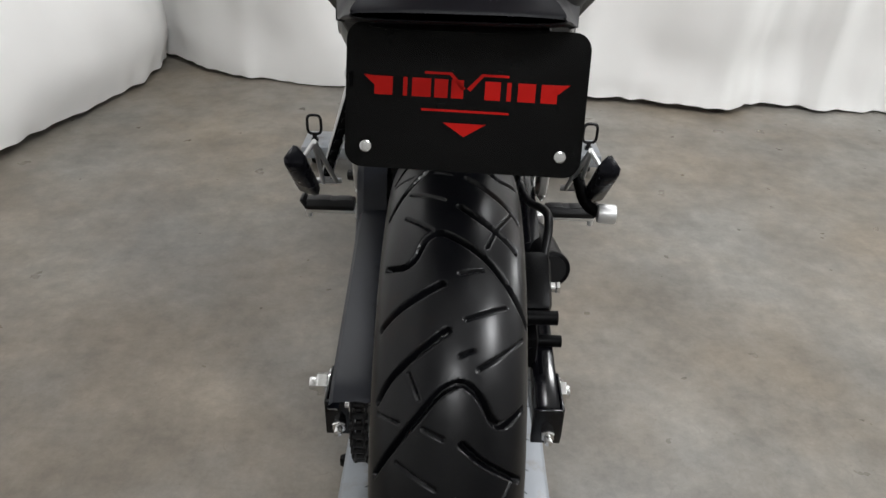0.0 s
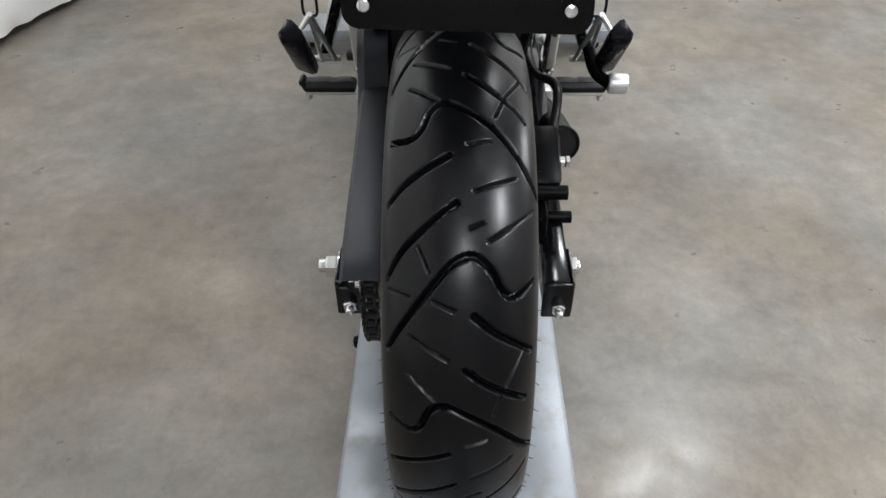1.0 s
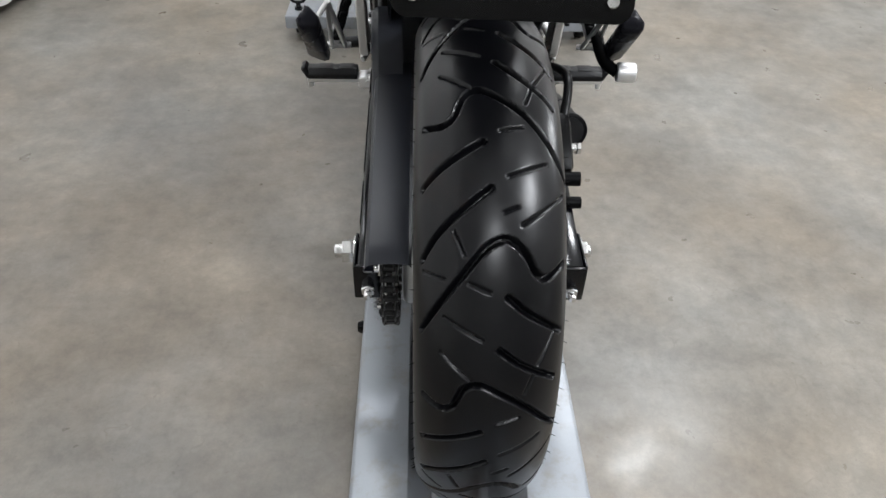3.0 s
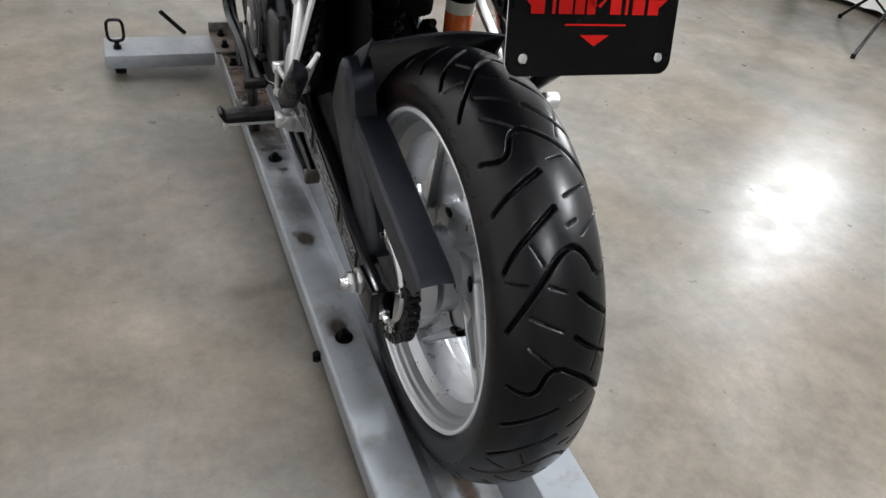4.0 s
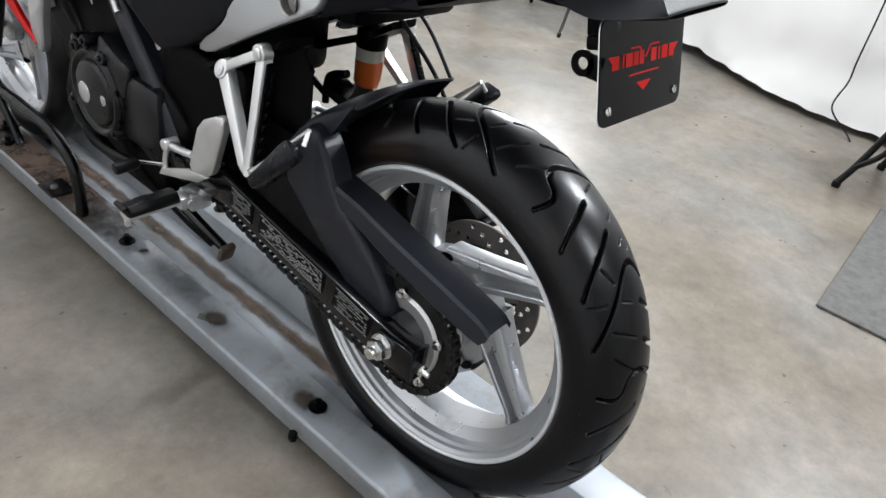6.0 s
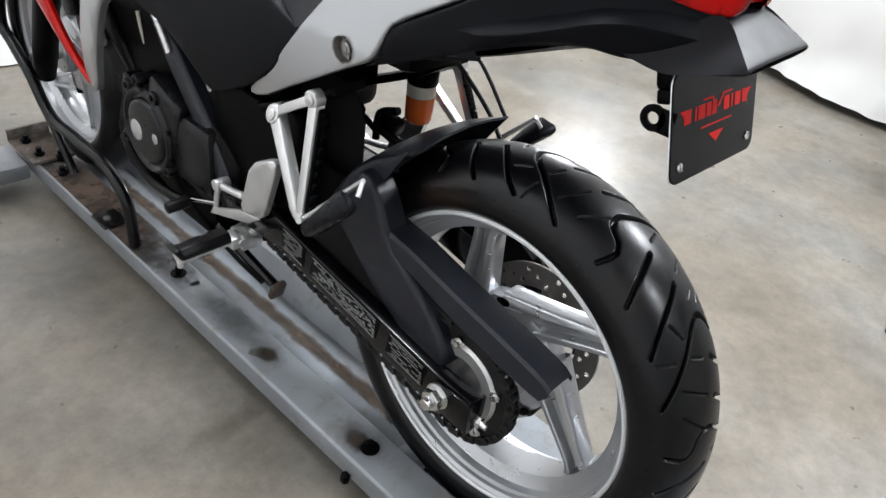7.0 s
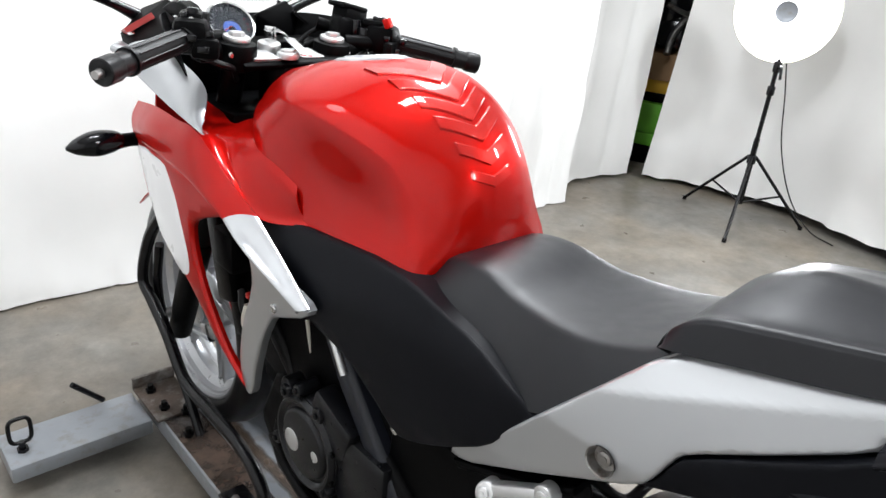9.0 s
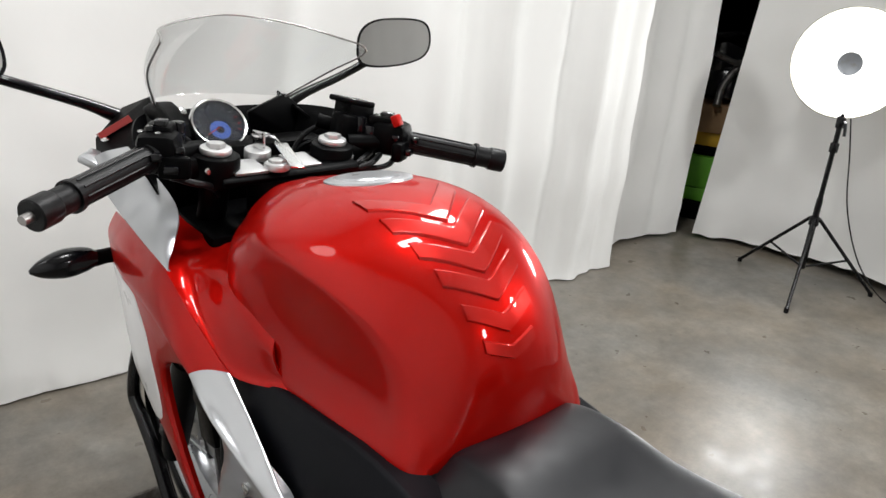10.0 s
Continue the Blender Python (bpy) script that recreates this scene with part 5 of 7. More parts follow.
    bar_put("fork_cap", join(cyl((-0.092, 1.019, 0.972), (-0.092, 1.018, 0.981), 0.021, seg=24, bevel=0.003), hexnut((-0.092, 1.018, 0.980), (0, 0, 1), 0.0125, 0.007)), ALLOY, "silver fork cap bolt")
    put("fork_leg", join(tube([(-0.092, 1.03, 0.96), (-0.092, 1.10, 0.78), (-0.092, 1.20, 0.56)], 0.0205, 2, 16), tube([(-0.092, 1.20, 0.57), (-0.092, 1.29, 0.38), (-0.092, 1.325, 0.30)], [0.027, 0.027, 0.024], 3, 16)), ENGINE, "black front fork leg")
    bar_put("lever", tube([(-0.17, 1.05, 0.968), (-0.22, 1.045, 0.961), (-0.30, 0.985, 0.950)], [0.006, 0.0055, 0.006], 5, 8), GLOSS, "slim black hand lever")
    bar_put("bar_cable", join(tube([(-0.150, 1.055, 0.978), (-0.120, 1.085, 0.985), (-0.085, 1.10, 0.960), (-0.06, 1.10, 0.90)], 0.0042, 6, 8), tube([(-0.165, 0.995, 0.955), (-0.140, 0.985, 0.945), (-0.112, 0.995, 0.935), (-0.085, 1.03, 0.91)], 0.0048, 6, 8)), GRIP)

# centre of the tail
part("tail_top", loft([(-0.03, [(0, 0.935), (0.05, 0.930), (0.080, 0.916), (0.093, 0.902)]), (-0.07, [(0, 0.950), (0.05, 0.943), (0.072, 0.932), (0.086, 0.920)]), (-0.12, [(0, 0.962), (0.04, 0.957), (0.056, 0.948), (0.069, 0.940)]), (-0.175, [(0, 0.975), (0.025, 0.974), (0.040, 0.971), (0.048, 0.962)]), (-0.208, [(0, 0.979), (0.014, 0.978), (0.022, 0.976), (0.027, 0.970)])]), SATIN, bike, "satin black tail top")
part("tail_centre_lens", loft([(-0.203, [(0, 0.962), (0.006, 0.961), (0.012, 0.958)]), (-0.176, [(0, 0.920), (0.012, 0.920), (0.026, 0.917)]), (-0.166, [(0, 0.880), (0.014, 0.879), (0.030, 0.877)])]), LENS, bike)
part("tail_under", loft([(0.22, [(0, 0.715), (0.08, 0.715), (0.125, 0.722)]), (0.06, [(0, 0.770), (0.08, 0.768), (0.112, 0.772)]), (-0.08, [(0, 0.820), (0.06, 0.820), (0.09, 0.828)]), (-0.15, [(0, 0.818), (0.04, 0.818), (0.066, 0.820)]), (-0.178, [(0, 0.830), (0.03, 0.830), (0.050, 0.834)])]), BLACK, bike, "matt black underside of the tail")
lip = []
for y, w, wi, zb, zt in ((-0.10, 0.094, 0.070, 0.826, 0.858), (-0.14, 0.087, 0.052, 0.821, 0.872), (-0.168, 0.081, 0.046, 0.826, 0.869), (-0.190, 0.076, 0.057, 0.832, 0.856), (-0.206, 0.071, 0.067, 0.8365, 0.8455), (-0.209, 0.069, 0.066, 0.8385, 0.842)):
    lip.append((y, [(0, zb), (w * 0.6, zb), (w - 0.004, zb + 0.001), (w, zb + 0.003), (w - 0.001, zb + 0.005), (wi + 0.002, zt - 0.001), (wi - 0.002, zt), (wi * 0.5, zt + 0.001), (0, zt + 0.001)]))
part("rear_mudguard", loft(lip), LIP, bike, "satin black rear mudguard lip", angle=24)

# seats
rider = []
for y, zt, sx, w, zb in ((0.590, 0.770, 0.075, 0.100, 0.750), (0.552, 0.790, 0.080, 0.110, 0.752), (0.505, 0.815, 0.084, 0.130, 0.754), (0.45, 0.821, 0.087, 0.137, 0.742), (0.38, 0.812, 0.093, 0.140, 0.722),
                         (0.30, 0.818, 0.101, 0.138, 0.735), (0.235, 0.838, 0.098, 0.128, 0.785), (0.19, 0.862, 0.092, 0.115, 0.825), (0.165, 0.855, 0.090, 0.110, 0.825)):
    zs = zt - 0.014
    rider.append((y, [(0, zt), (sx * 0.55, zt - 0.001), (sx - 0.008, zt - 0.004), (sx + 0.004, zs), (sx + (w - sx) * 0.6, zb + (zs - zb) * 0.52), (w, zb)]))
part("rider_seat", loft(rider, 5, 6), VINYL, bike, "black vinyl rider seat")
pillion = []
for y, zt, w, ze, zb in ((0.213, 0.858, 0.098, 0.856, 0.850), (0.203, 0.881, 0.106, 0.873, 0.856), (0.178, 0.911, 0.109, 0.894, 0.863), (0.13, 0.933, 0.108, 0.908, 0.876), (0.06, 0.938, 0.101, 0.923, 0.892), (-0.01, 0.946, 0.089, 0.936, 0.911),
                         (-0.050, 0.953, 0.078, 0.943, 0.920), (-0.082, 0.959, 0.064, 0.948, 0.931), (-0.098, 0.959, 0.054, 0.948, 0.938), (-0.104, 0.952, 0.046, 0.947, 0.943)):
    pillion.append((y, [(0, zt), (w * 0.5, zt - (zt - ze) * 0.48), (w * 0.82, ze + (zt - ze) * 0.17), (w - 0.004, ze + 0.0025), (w, ze - 0.001), (w + 0.002, ze - 0.006), (w + 0.008, zb)]))
part("pillion_seat", loft(pillion, 4, 5), VINYL, bike, "black vinyl raised pillion seat")
part("seat_strap", loft([(0.215, [(0, 0.862), (0.06, 0.861), (0.092, 0.858), (0.104, 0.848)]), (0.200, [(0, 0.866), (0.06, 0.865), (0.094, 0.861), (0.106, 0.849)])]), BLACK, bike)

# tank
TANK = [
    (0.522, [(0, 0.790), (0.030, 0.790), (0.050, 0.790), (0.066, 0.790), (0.080, 0.789), (0.098, 0.787), (0.108, 0.784)]),
    (0.525, [(0, 0.850), (0.030, 0.848), (0.052, 0.838), (0.064, 0.828), (0.076, 0.818), (0.098, 0.801), (0.112, 0.785)]),
    (0.535, [(0, 0.896), (0.038, 0.891), (0.066, 0.868), (0.080, 0.850), (0.091, 0.836), (0.112, 0.808), (0.122, 0.784)]),
    (0.558, [(0, 0.938), (0.045, 0.930), (0.080, 0.900), (0.096, 0.878), (0.105, 0.862), (0.117, 0.820), (0.129, 0.782)]),
    (0.600, [(0, 0.976), (0.055, 0.967), (0.096, 0.936), (0.114, 0.914), (0.118, 0.898), (0.117, 0.832), (0.134, 0.780)]),
    (0.655, [(0, 0.997), (0.062, 0.989), (0.110, 0.958), (0.131, 0.934), (0.133, 0.916), (0.124, 0.840), (0.139, 0.778)]),
    (0.720, [(0, 1.001), (0.066, 0.994), (0.120, 0.968), (0.143, 0.946), (0.145, 0.926), (0.134, 0.850), (0.144, 0.778)]),
    (0.790, [(0, 0.994), (0.062, 0.989), (0.118, 0.968), (0.144, 0.950), (0.151, 0.930), (0.152, 0.870), (0.151, 0.795)]),
    (0.850, [(0, 0.981), (0.056, 0.976), (0.102, 0.960), (0.124, 0.942), (0.140, 0.922), (0.155, 0.885), (0.152, 0.825)]),
    (0.905, [(0, 0.965), (0.048, 0.959), (0.082, 0.946), (0.100, 0.930), (0.116, 0.912), (0.130, 0.892), (0.130, 0.850)]),
    (0.955, [(0, 0.948), (0.040, 0.944), (0.064, 0.930), (0.078, 0.918), (0.088, 0.904), (0.098, 0.890), (0.098, 0.862)]),
    (0.985, [(0, 0.922), (0.034, 0.920), (0.052, 0.910), (0.064, 0.902), (0.072, 0.892), (0.080, 0.880), (0.080, 0.866)]),
]
tank_skin = loft(TANK, 5, 6)
for v in tank_skin.verts:
    v.co.y -= 0.018 * max(0.0, 1 - (v.co.x / 0.10) ** 2) * max(0.0, 1 - (v.co.y - 0.522) / 0.09)
tank_tree = BVHTree.FromBMesh(tank_skin)
tank = part("fuel_tank", tank_skin, RED, bike, "glossy candy red fuel tank")


def on_tank(x, turn, lift):
    """A place on the tank: x across, turn in degrees from straight back to straight up and on."""
    a = radians(turn)
    d = Vector((0, -math.cos(a), math.sin(a)))
    hit = tank_tree.ray_cast(Vector((x, 0.68, 0.86)) + d * 0.5, -d)
    return hit[0] + d * lift


for turn, wide, band in ((76, 0.058, 14.0), (60, 0.058, 12.5), (46, 0.052, 10.5), (34, 0.046, 9.0), (22, 0.038, 7.0), (12, 0.030, 5.0)):
    rows = []
    for u in np.linspace(-1, 1, 17):
        lead = 0.32 * turn * abs(u) ** 1.05
        rows.append([on_tank(u * wide - 0.012, turn + lead + band * v, -0.0006 if v in (-0.5, 0.5) else 0.0026) for v in (-0.5, -0.42, -0.36, 0, 0.36, 0.42, 0.5)])
    part("tank_pad_chevron", grid(rows), PAD, tank, "" if turn < 70 else "clear embossed chevron of a tank pad", angle=70)
cap = spin([(0.0, 0.005), (0.038, 0.005), (0.040, 0.003), (0.047, 0.003), (0.053, 0.001), (0.056, -0.006), (0.050, -0.012)], (0, 0, 0), 48, "z", False)
cap.transform(Matrix.Translation((0, 0.797, 0.9900)) @ Matrix.Rotation(radians(-11), 4, "X"))
part("filler_cap", cap, RIM, tank, "silver fuel filler cap")


# ---- cockpit, engine and small parts ----
part("top_clamp", join(prism([(1.055, 0.943), (0.985, 0.938), (0.975, 0.948), (0.985, 0.954), (1.055, 0.958)], -0.105, 0.105, 0.004)), BLACK, bike, "black top fork clamp")
part("clamp_plate", prism([(1.04, 0.955), (0.985, 0.951), (0.980, 0.958), (1.035, 0.962)], -0.086, -0.038, 0.002), ALLOY, bike, "polished alloy clamp plate")
part("clamp_plate", prism([(1.045, 0.955), (0.99, 0.951), (0.986, 0.957), (1.04, 0.962)], 0.004, 0.046, 0.002), ALLOY, bike)
part("ignition_lock", join(cyl((-0.026, 1.047, 0.95), (-0.026, 1.044, 0.972), 0.019, seg=24, bevel=0.002), cyl((-0.024, 0.988, 0.955), (-0.024, 0.988, 0.966), 0.018, seg=24, bevel=0.003), hexnut((-0.024, 0.988, 0.965), (0, 0, 1), 0.012, 0.005)), ALLOY, bike)
part("ignition_key", join(box((-0.024, 1.044, 0.985), (0.004, 0.022, 0.024), 0.001, (0, 0, 20)), box((-0.004, 0.992, 0.973), (0.020, 0.085, 0.0025), 0.001, (9, 6, -10)), tube([(-0.018 + 0.012 * math.cos(t), 1.050 + 0.010 * math.sin(t), 0.990) for t in np.linspace(0, 6.28, 12, endpoint=False)], 0.0016, 2, 6, True), tube([(-0.008, 1.050, 0.989), (0.000, 1.044, 0.985), (0.002, 1.034, 0.981)], 0.0022, 4, 6)), CHROME, bike, "metal ignition key with tag")
G = Vector((-0.031, 1.172, 0.980))
gm = pose(*G, 46, 0, 0)
pod = bmesh.new()
bmesh.ops.create_cone(pod, cap_ends=True, segments=48, radius1=0.037, radius2=0.0435, depth=0.05)
pod.transform(gm @ pose(0, 0, -0.026) @ pose(0, 0, 0, 180, 0, 0))
gauge = part("instrument_pod", pod, BLACK, bike, "black instrument cluster with chrome ring")


def on_gauge(b):
    bmesh.ops.scale(b, vec=(0.8, 0.8, 1), verts=b.verts[:])
    b.transform(gm)
    return b


part("dial", on_gauge(cyl((0, 0, -0.002), (0, 0, 0.001), 0.049, seg=48)), GAUGE, gauge, "dark blue instrument dial")
part("dial_ring", on_gauge(spin([(0.049, 0.0), (0.050, 0.007), (0.0535, 0.008), (0.056, 0.004), (0.055, -0.004)], (0, 0, 0), 64, "z")), CHROME, gauge)
part("dial_screen", on_gauge(spin([(0.008, 0.001), (0.008, 0.002), (0.020, 0.002), (0.020, 0.001)], (0, -0.012, 0), 32, "z")), BLUE, gauge, "blue lit dial ring")
for i in range(13):
    a = radians(220 - 20 * i)
    part("dial_mark", on_gauge(box((0.041 * math.cos(a), 0.041 * math.sin(a), 0.0016), (0.005, 0.0010, 0.0008), 0, (0, 0, math.degrees(a)))), PRINT if i > 9 else TAN, gauge)
part("needle", on_gauge(box((-0.014, -0.014, 0.003), (0.030, 0.0014, 0.001), 0, (0, 0, 28))), PRINT, gauge)
part("dial_glass", on_gauge(cyl((0, 0, 0.005), (0, 0, 0.006), 0.0505, seg=48)), SCREEN, gauge).visible_shadow = False
cowl = []
for x, y, z in ((-0.19, 1.06, 0.962), (-0.175, 1.12, 0.992), (-0.14, 1.20, 0.995), (-0.08, 1.275, 0.985), (0.0, 1.30, 0.980), (0.08, 1.275, 0.985), (0.14, 1.20, 0.995), (0.175, 1.12, 0.992), (0.19, 1.06, 0.962)):
    cowl.append([(x, y, z), (x * 0.94, y - 0.012, z - 0.02), (x * 0.88, y - 0.02, z - 0.055), (x * 0.85, y - 0.02, z - 0.12)])
part("inner_cowl", thick(skin(cowl, 4, 5), 0.003), BLACK, bike, "matt black inner dash cowl")
for s in (-1, 1):
    if s < 0:
        side_b = panel([(1.30, 0.96), (1.22, 1.012), (1.165, 1.021), (1.10, 0.992), (1.12, 0.955), (1.22, 0.93)], flat(0.124), 0.006, 0.02, 0.03, 1)
    else:
        face_ = [(0.027, 1.185, 0.996), (0.096, 1.198, 1.019), (0.112, 1.215, 0.997), (0.160, 1.215, 0.968), (0.120, 1.200, 0.940), (0.036, 1.195, 0.953)]
        side_b = hull(face_ + [(x, y + 0.016, z - 0.004) for x, y, z in face_], 0.003)
    part("dash_side", side_b, BLACK, bike, "black plastic dash side panel")
    part("dash_screw", bolt((s * 0.07, 1.219, 0.994), (s * -0.3, -0.6, 0.6), 0.007, 0.004), CHROME, bike)
part("nose_fairing", thick(skin([[(x, 1.285 + 0.05 * (1 - abs(x) / 0.12) + k * 0.16 * (1 - abs(x) / 0.2), 0.955 - k * 0.28) for k in (0, 0.33, 0.66, 1)] for x in (-0.115, -0.09, -0.05, 0, 0.05, 0.09, 0.115)]), 0.003), RED, bike, "glossy red nose fairing")
scr = []
for (xb, yb, zb), (xt, yt, zt) in zip(((-0.127, 1.165, 1.018), (-0.117, 1.215, 1.014), (-0.082, 1.280, 1.009), (-0.022, 1.308, 1.006), (0.036, 1.280, 1.009), (0.069, 1.215, 1.014), (0.079, 1.165, 1.020)),
                                      ((-0.166, 1.000, 1.126), (-0.146, 1.062, 1.134), (-0.086, 1.120, 1.141), (-0.015, 1.148, 1.145), (0.055, 1.120, 1.138), (0.108, 1.062, 1.124), (0.127, 1.005, 1.110))):
    scr.append([(xb + (xt - xb) * f + 0.10 * xb * math.sin(math.pi * f), yb + (yt - yb) * f, zb + (zt - zb) * (f ** 0.9)) for f in (0, 0.25, 0.5, 0.75, 1)])
screen = part("windscreen", thick(skin(scr, 4, 5), 0.003), SCREEN, bike, "clear plastic windscreen")
screen.visible_shadow = False
rim_line = [(r[-1]) for r in scr]
part("screen_edge", tube([scr[0][0], scr[0][2]] + rim_line + [scr[-1][2], scr[-1][0]], 0.0014, 5, 8), STEEL, screen)
for s in (-1, 1):
    mir = part("mirror", join(tube([(s * 0.138, 1.298, 0.974), (s * 0.185, 1.296, 0.998), (s * 0.25, 1.29, 1.024), (s * 0.305, 1.285, 1.050 if s > 0 else 1.046), (s * (0.300 if s > 0 else 0.33), 1.262, 1.066)], [0.013, 0.009, 0.008, 0.008, 0.010], 5, 10)), GLOSS, bike, "black rear view mirror on a stalk")
    shell = bmesh.new()
    ring = chaikin([(-0.085, -0.034), (-0.070, 0.040), (0.050, 0.045), (0.092, 0.032), (0.090, -0.025), (0.03, -0.044), (-0.050, -0.047)], 3, 0.04)
    mm = pose(s * (0.343 if s > 0 else 0.372), 1.250, 1.092, 84, 0, 0)
    f = shell.faces.new([shell.verts.new((s * p[0], p[1], 0)) for p in ring])
    g = bmesh.ops.extrude_face_region(shell, geom=[f])["geom"]
    for v in g:
        if isinstance(v, bmesh.types.BMVert):
            v.co.z = -0.028
            v.co.x *= 0.75
            v.co.y *= 0.7
    shell.transform(mm)
    part("mirror_shell", shell, GLOSS, mir)
    face = bmesh.new()
    face.faces.new([face.verts.new((s * p[0] * 0.94, p[1] * 0.92, 0.0012)) for p in ring])
    face.transform(mm)
    part("mirror_glass", thick(face, 0.0008), MIRROR, mir, "mirror glass")
part("brake_reservoir", join(box((0.146, 1.066, 1.006), (0.052, 0.040, 0.036), 0.005, (0, 12, 8)), box((0.144, 1.067, 1.026), (0.058, 0.046, 0.009), 0.003, (0, 12, 8)), box((0.118, 1.050, 0.988), (0.034, 0.030, 0.048), 0.006, (0, 14, 8)), cyl((0.125, 1.07, 0.985), (0.095, 1.09, 0.995), 0.011)), BLACK, bike, "black front brake fluid reservoir")
part("kill_switch", box((0.176, 0.990, 1.008), (0.018, 0.012, 0.018), 0.003, (-25, 0, 32)), PRINT, bike, "red kill switch")
part("red_mirror_base", thick(grid([[(-0.188, 1.246, 0.964), (-0.168, 1.238, 0.978), (-0.147, 1.226, 0.993)], [(-0.184, 1.275, 0.956), (-0.162, 1.268, 0.970), (-0.140, 1.258, 0.986)]]), 0.010), RED_DEEP, bike, "red mirror base")
for k, pts in enumerate(([(0.10, 1.06, 0.975), (0.07, 1.10, 0.95), (0.05, 1.11, 0.90)], [(-0.14, 1.03, 0.965), (-0.10, 1.10, 0.93), (-0.05, 1.12, 0.88)], [(0.15, 1.02, 0.955), (0.11, 1.0, 0.945), (0.09, 1.06, 0.90)], [(0.20, 1.02, 0.955), (0.16, 0.99, 0.94), (0.10, 1.02, 0.93)])):
    part("cable", tube(pts, 0.0045, 8, 8), GRIP, bike)
part("steering_well", join(cyl((0, 1.03, 0.82), (0, 1.02, 0.945), 0.05, seg=32), box((0, 1.08, 0.85), (0.25, 0.20, 0.05), 0.01), box((0, 1.15, 0.90), (0.26, 0.06, 0.12), 0.01)), BLACK, bike)

# engine and what lies behind the fairing
part("engine_block", join(box((0, 0.66, 0.44), (0.22, 0.30, 0.26), 0.03), box((0, 0.80, 0.55), (0.18, 0.16, 0.22), 0.02, (-18, 0, 0)), box((0, 0.62, 0.60), (0.2, 0.36, 0.16), 0.02)), ENGINE, bike, "black single cylinder engine block")
cas = part("generator_cover", join(cyl((-0.10, 0.715, 0.425), (-0.150, 0.715, 0.425), 0.088, 0.080, 48, 0.008), cyl((-0.145, 0.715, 0.425), (-0.158, 0.715, 0.425), 0.062, 0.056, 40, 0.004),
                                   box((-0.13, 0.66, 0.49), (0.04, 0.10, 0.07), 0.012, (20, 0, 0)), box((-0.12, 0.59, 0.43), (0.05, 0.12, 0.13), 0.015), cyl((-0.12, 0.775, 0.495), (-0.150, 0.775, 0.495), 0.016, seg=16, bevel=0.003)), CASE, bike, "dark grey round generator cover")
for y, z, q in ((0.770, 0.490, 0.015), (0.735, 0.512, 0.012), (0.680, 0.500, 0.014), (0.795, 0.385, 0.013), (0.655, 0.372, 0.012)):
    part("cover_boss", join(cyl((-0.118, y, z), (-0.156, y, z), q, q * 0.85, 20, 0.003), bolt((-0.156, y, z), (-1, 0, 0), 0.0055, 0.004)), CASE, cas)
part("cover_rim", spin([(0.064, -0.151), (0.070, -0.157), (0.074, -0.157), (0.079, -0.150), (0.074, -0.146)], (0, 0.715, 0.425), 48), CASE, cas)
part("cover_cap", cyl((-0.155, 0.742, 0.418), (-0.160, 0.742, 0.418), 0.019, seg=32, bevel=0.002), ALLOY, cas, "silver round cap")
part("cover_cap", join(cyl((-0.152, 0.678, 0.426), (-0.159, 0.678, 0.426), 0.0095, seg=24, bevel=0.002), box((-0.1592, 0.678, 0.426), (0.001, 0.003, 0.018), 0)), ALLOY, cas)
for i in range(9):
    a = 2 * math.pi * i / 9
    part("cover_bolt", bolt((-0.148, 0.715 + 0.076 * math.cos(a), 0.425 + 0.076 * math.sin(a)), (-1, 0, 0), 0.006, 0.005), ENGINE, cas)
part("front_sprocket_cover", panel([(0.64, 0.50), (0.56, 0.51), (0.48, 0.46), (0.47, 0.38), (0.53, 0.335), (0.62, 0.345), (0.66, 0.40)], flat(0.130), 0.012, 0.04, 0.03, 1), ENGINE, bike, "black sprocket cover")
shift = part("gear_lever", join(tube([(-0.135, 0.815, 0.40), (-0.148, 0.80, 0.355), (-0.155, 0.72, 0.330), (-0.160, 0.64, 0.338), (-0.162, 0.578, 0.352)], 0.009, 6, 10), prism([(0.825, 0.372), (0.79, 0.326), (0.70, 0.312), (0.67, 0.326), (0.77, 0.352), (0.80, 0.385)], -0.155, -0.140, 0.003)), ENGINE, bike, "black gear shift lever")
part("lever_rubber", cyl((-0.158, 0.578, 0.353), (-0.199, 0.580, 0.351), 0.0105, seg=16, bevel=0.003), GRIP, shift)
part("shift_rod", cyl((-0.150, 0.585, 0.350), (-0.145, 0.500, 0.382), 0.0035, seg=10), CHROME, shift)
part("radiator", join(box((0, 1.0, 0.60), (0.27, 0.035, 0.24), 0.008, (-20, 0, 0)), box((-0.13, 1.01, 0.62), (0.03, 0.06, 0.16), 0.01, (-15, 0, 0))), ENGINE, bike, "black radiator behind the fairing")
part("radiator_shroud", join(box((0, 0.90, 0.56), (0.21, 0.14, 0.30), 0.02, (-15, 0, 0)), box((0, 0.70, 0.66), (0.20, 0.42, 0.14), 0.02)), BLACK, bike)
part("inner_fairing", join(prism([(1.03, 0.73), (0.80, 0.76), (0.66, 0.66), (0.64, 0.50), (0.80, 0.44), (0.90, 0.46), (1.02, 0.58)], -0.112, -0.108, 0)), BLACK, bike)
for k in range(3):
    part("print_bar", box((-0.1135, 0.945 - 0.014 * k, 0.612 - 0.004 * k), (0.001, 0.008, 0.022), 0, (12 * (k - 1), 0, 0)), TAN, bike)
part("relay_box", box((-0.135, 0.965, 0.655), (0.05, 0.07, 0.07), 0.01), BLACK, bike)
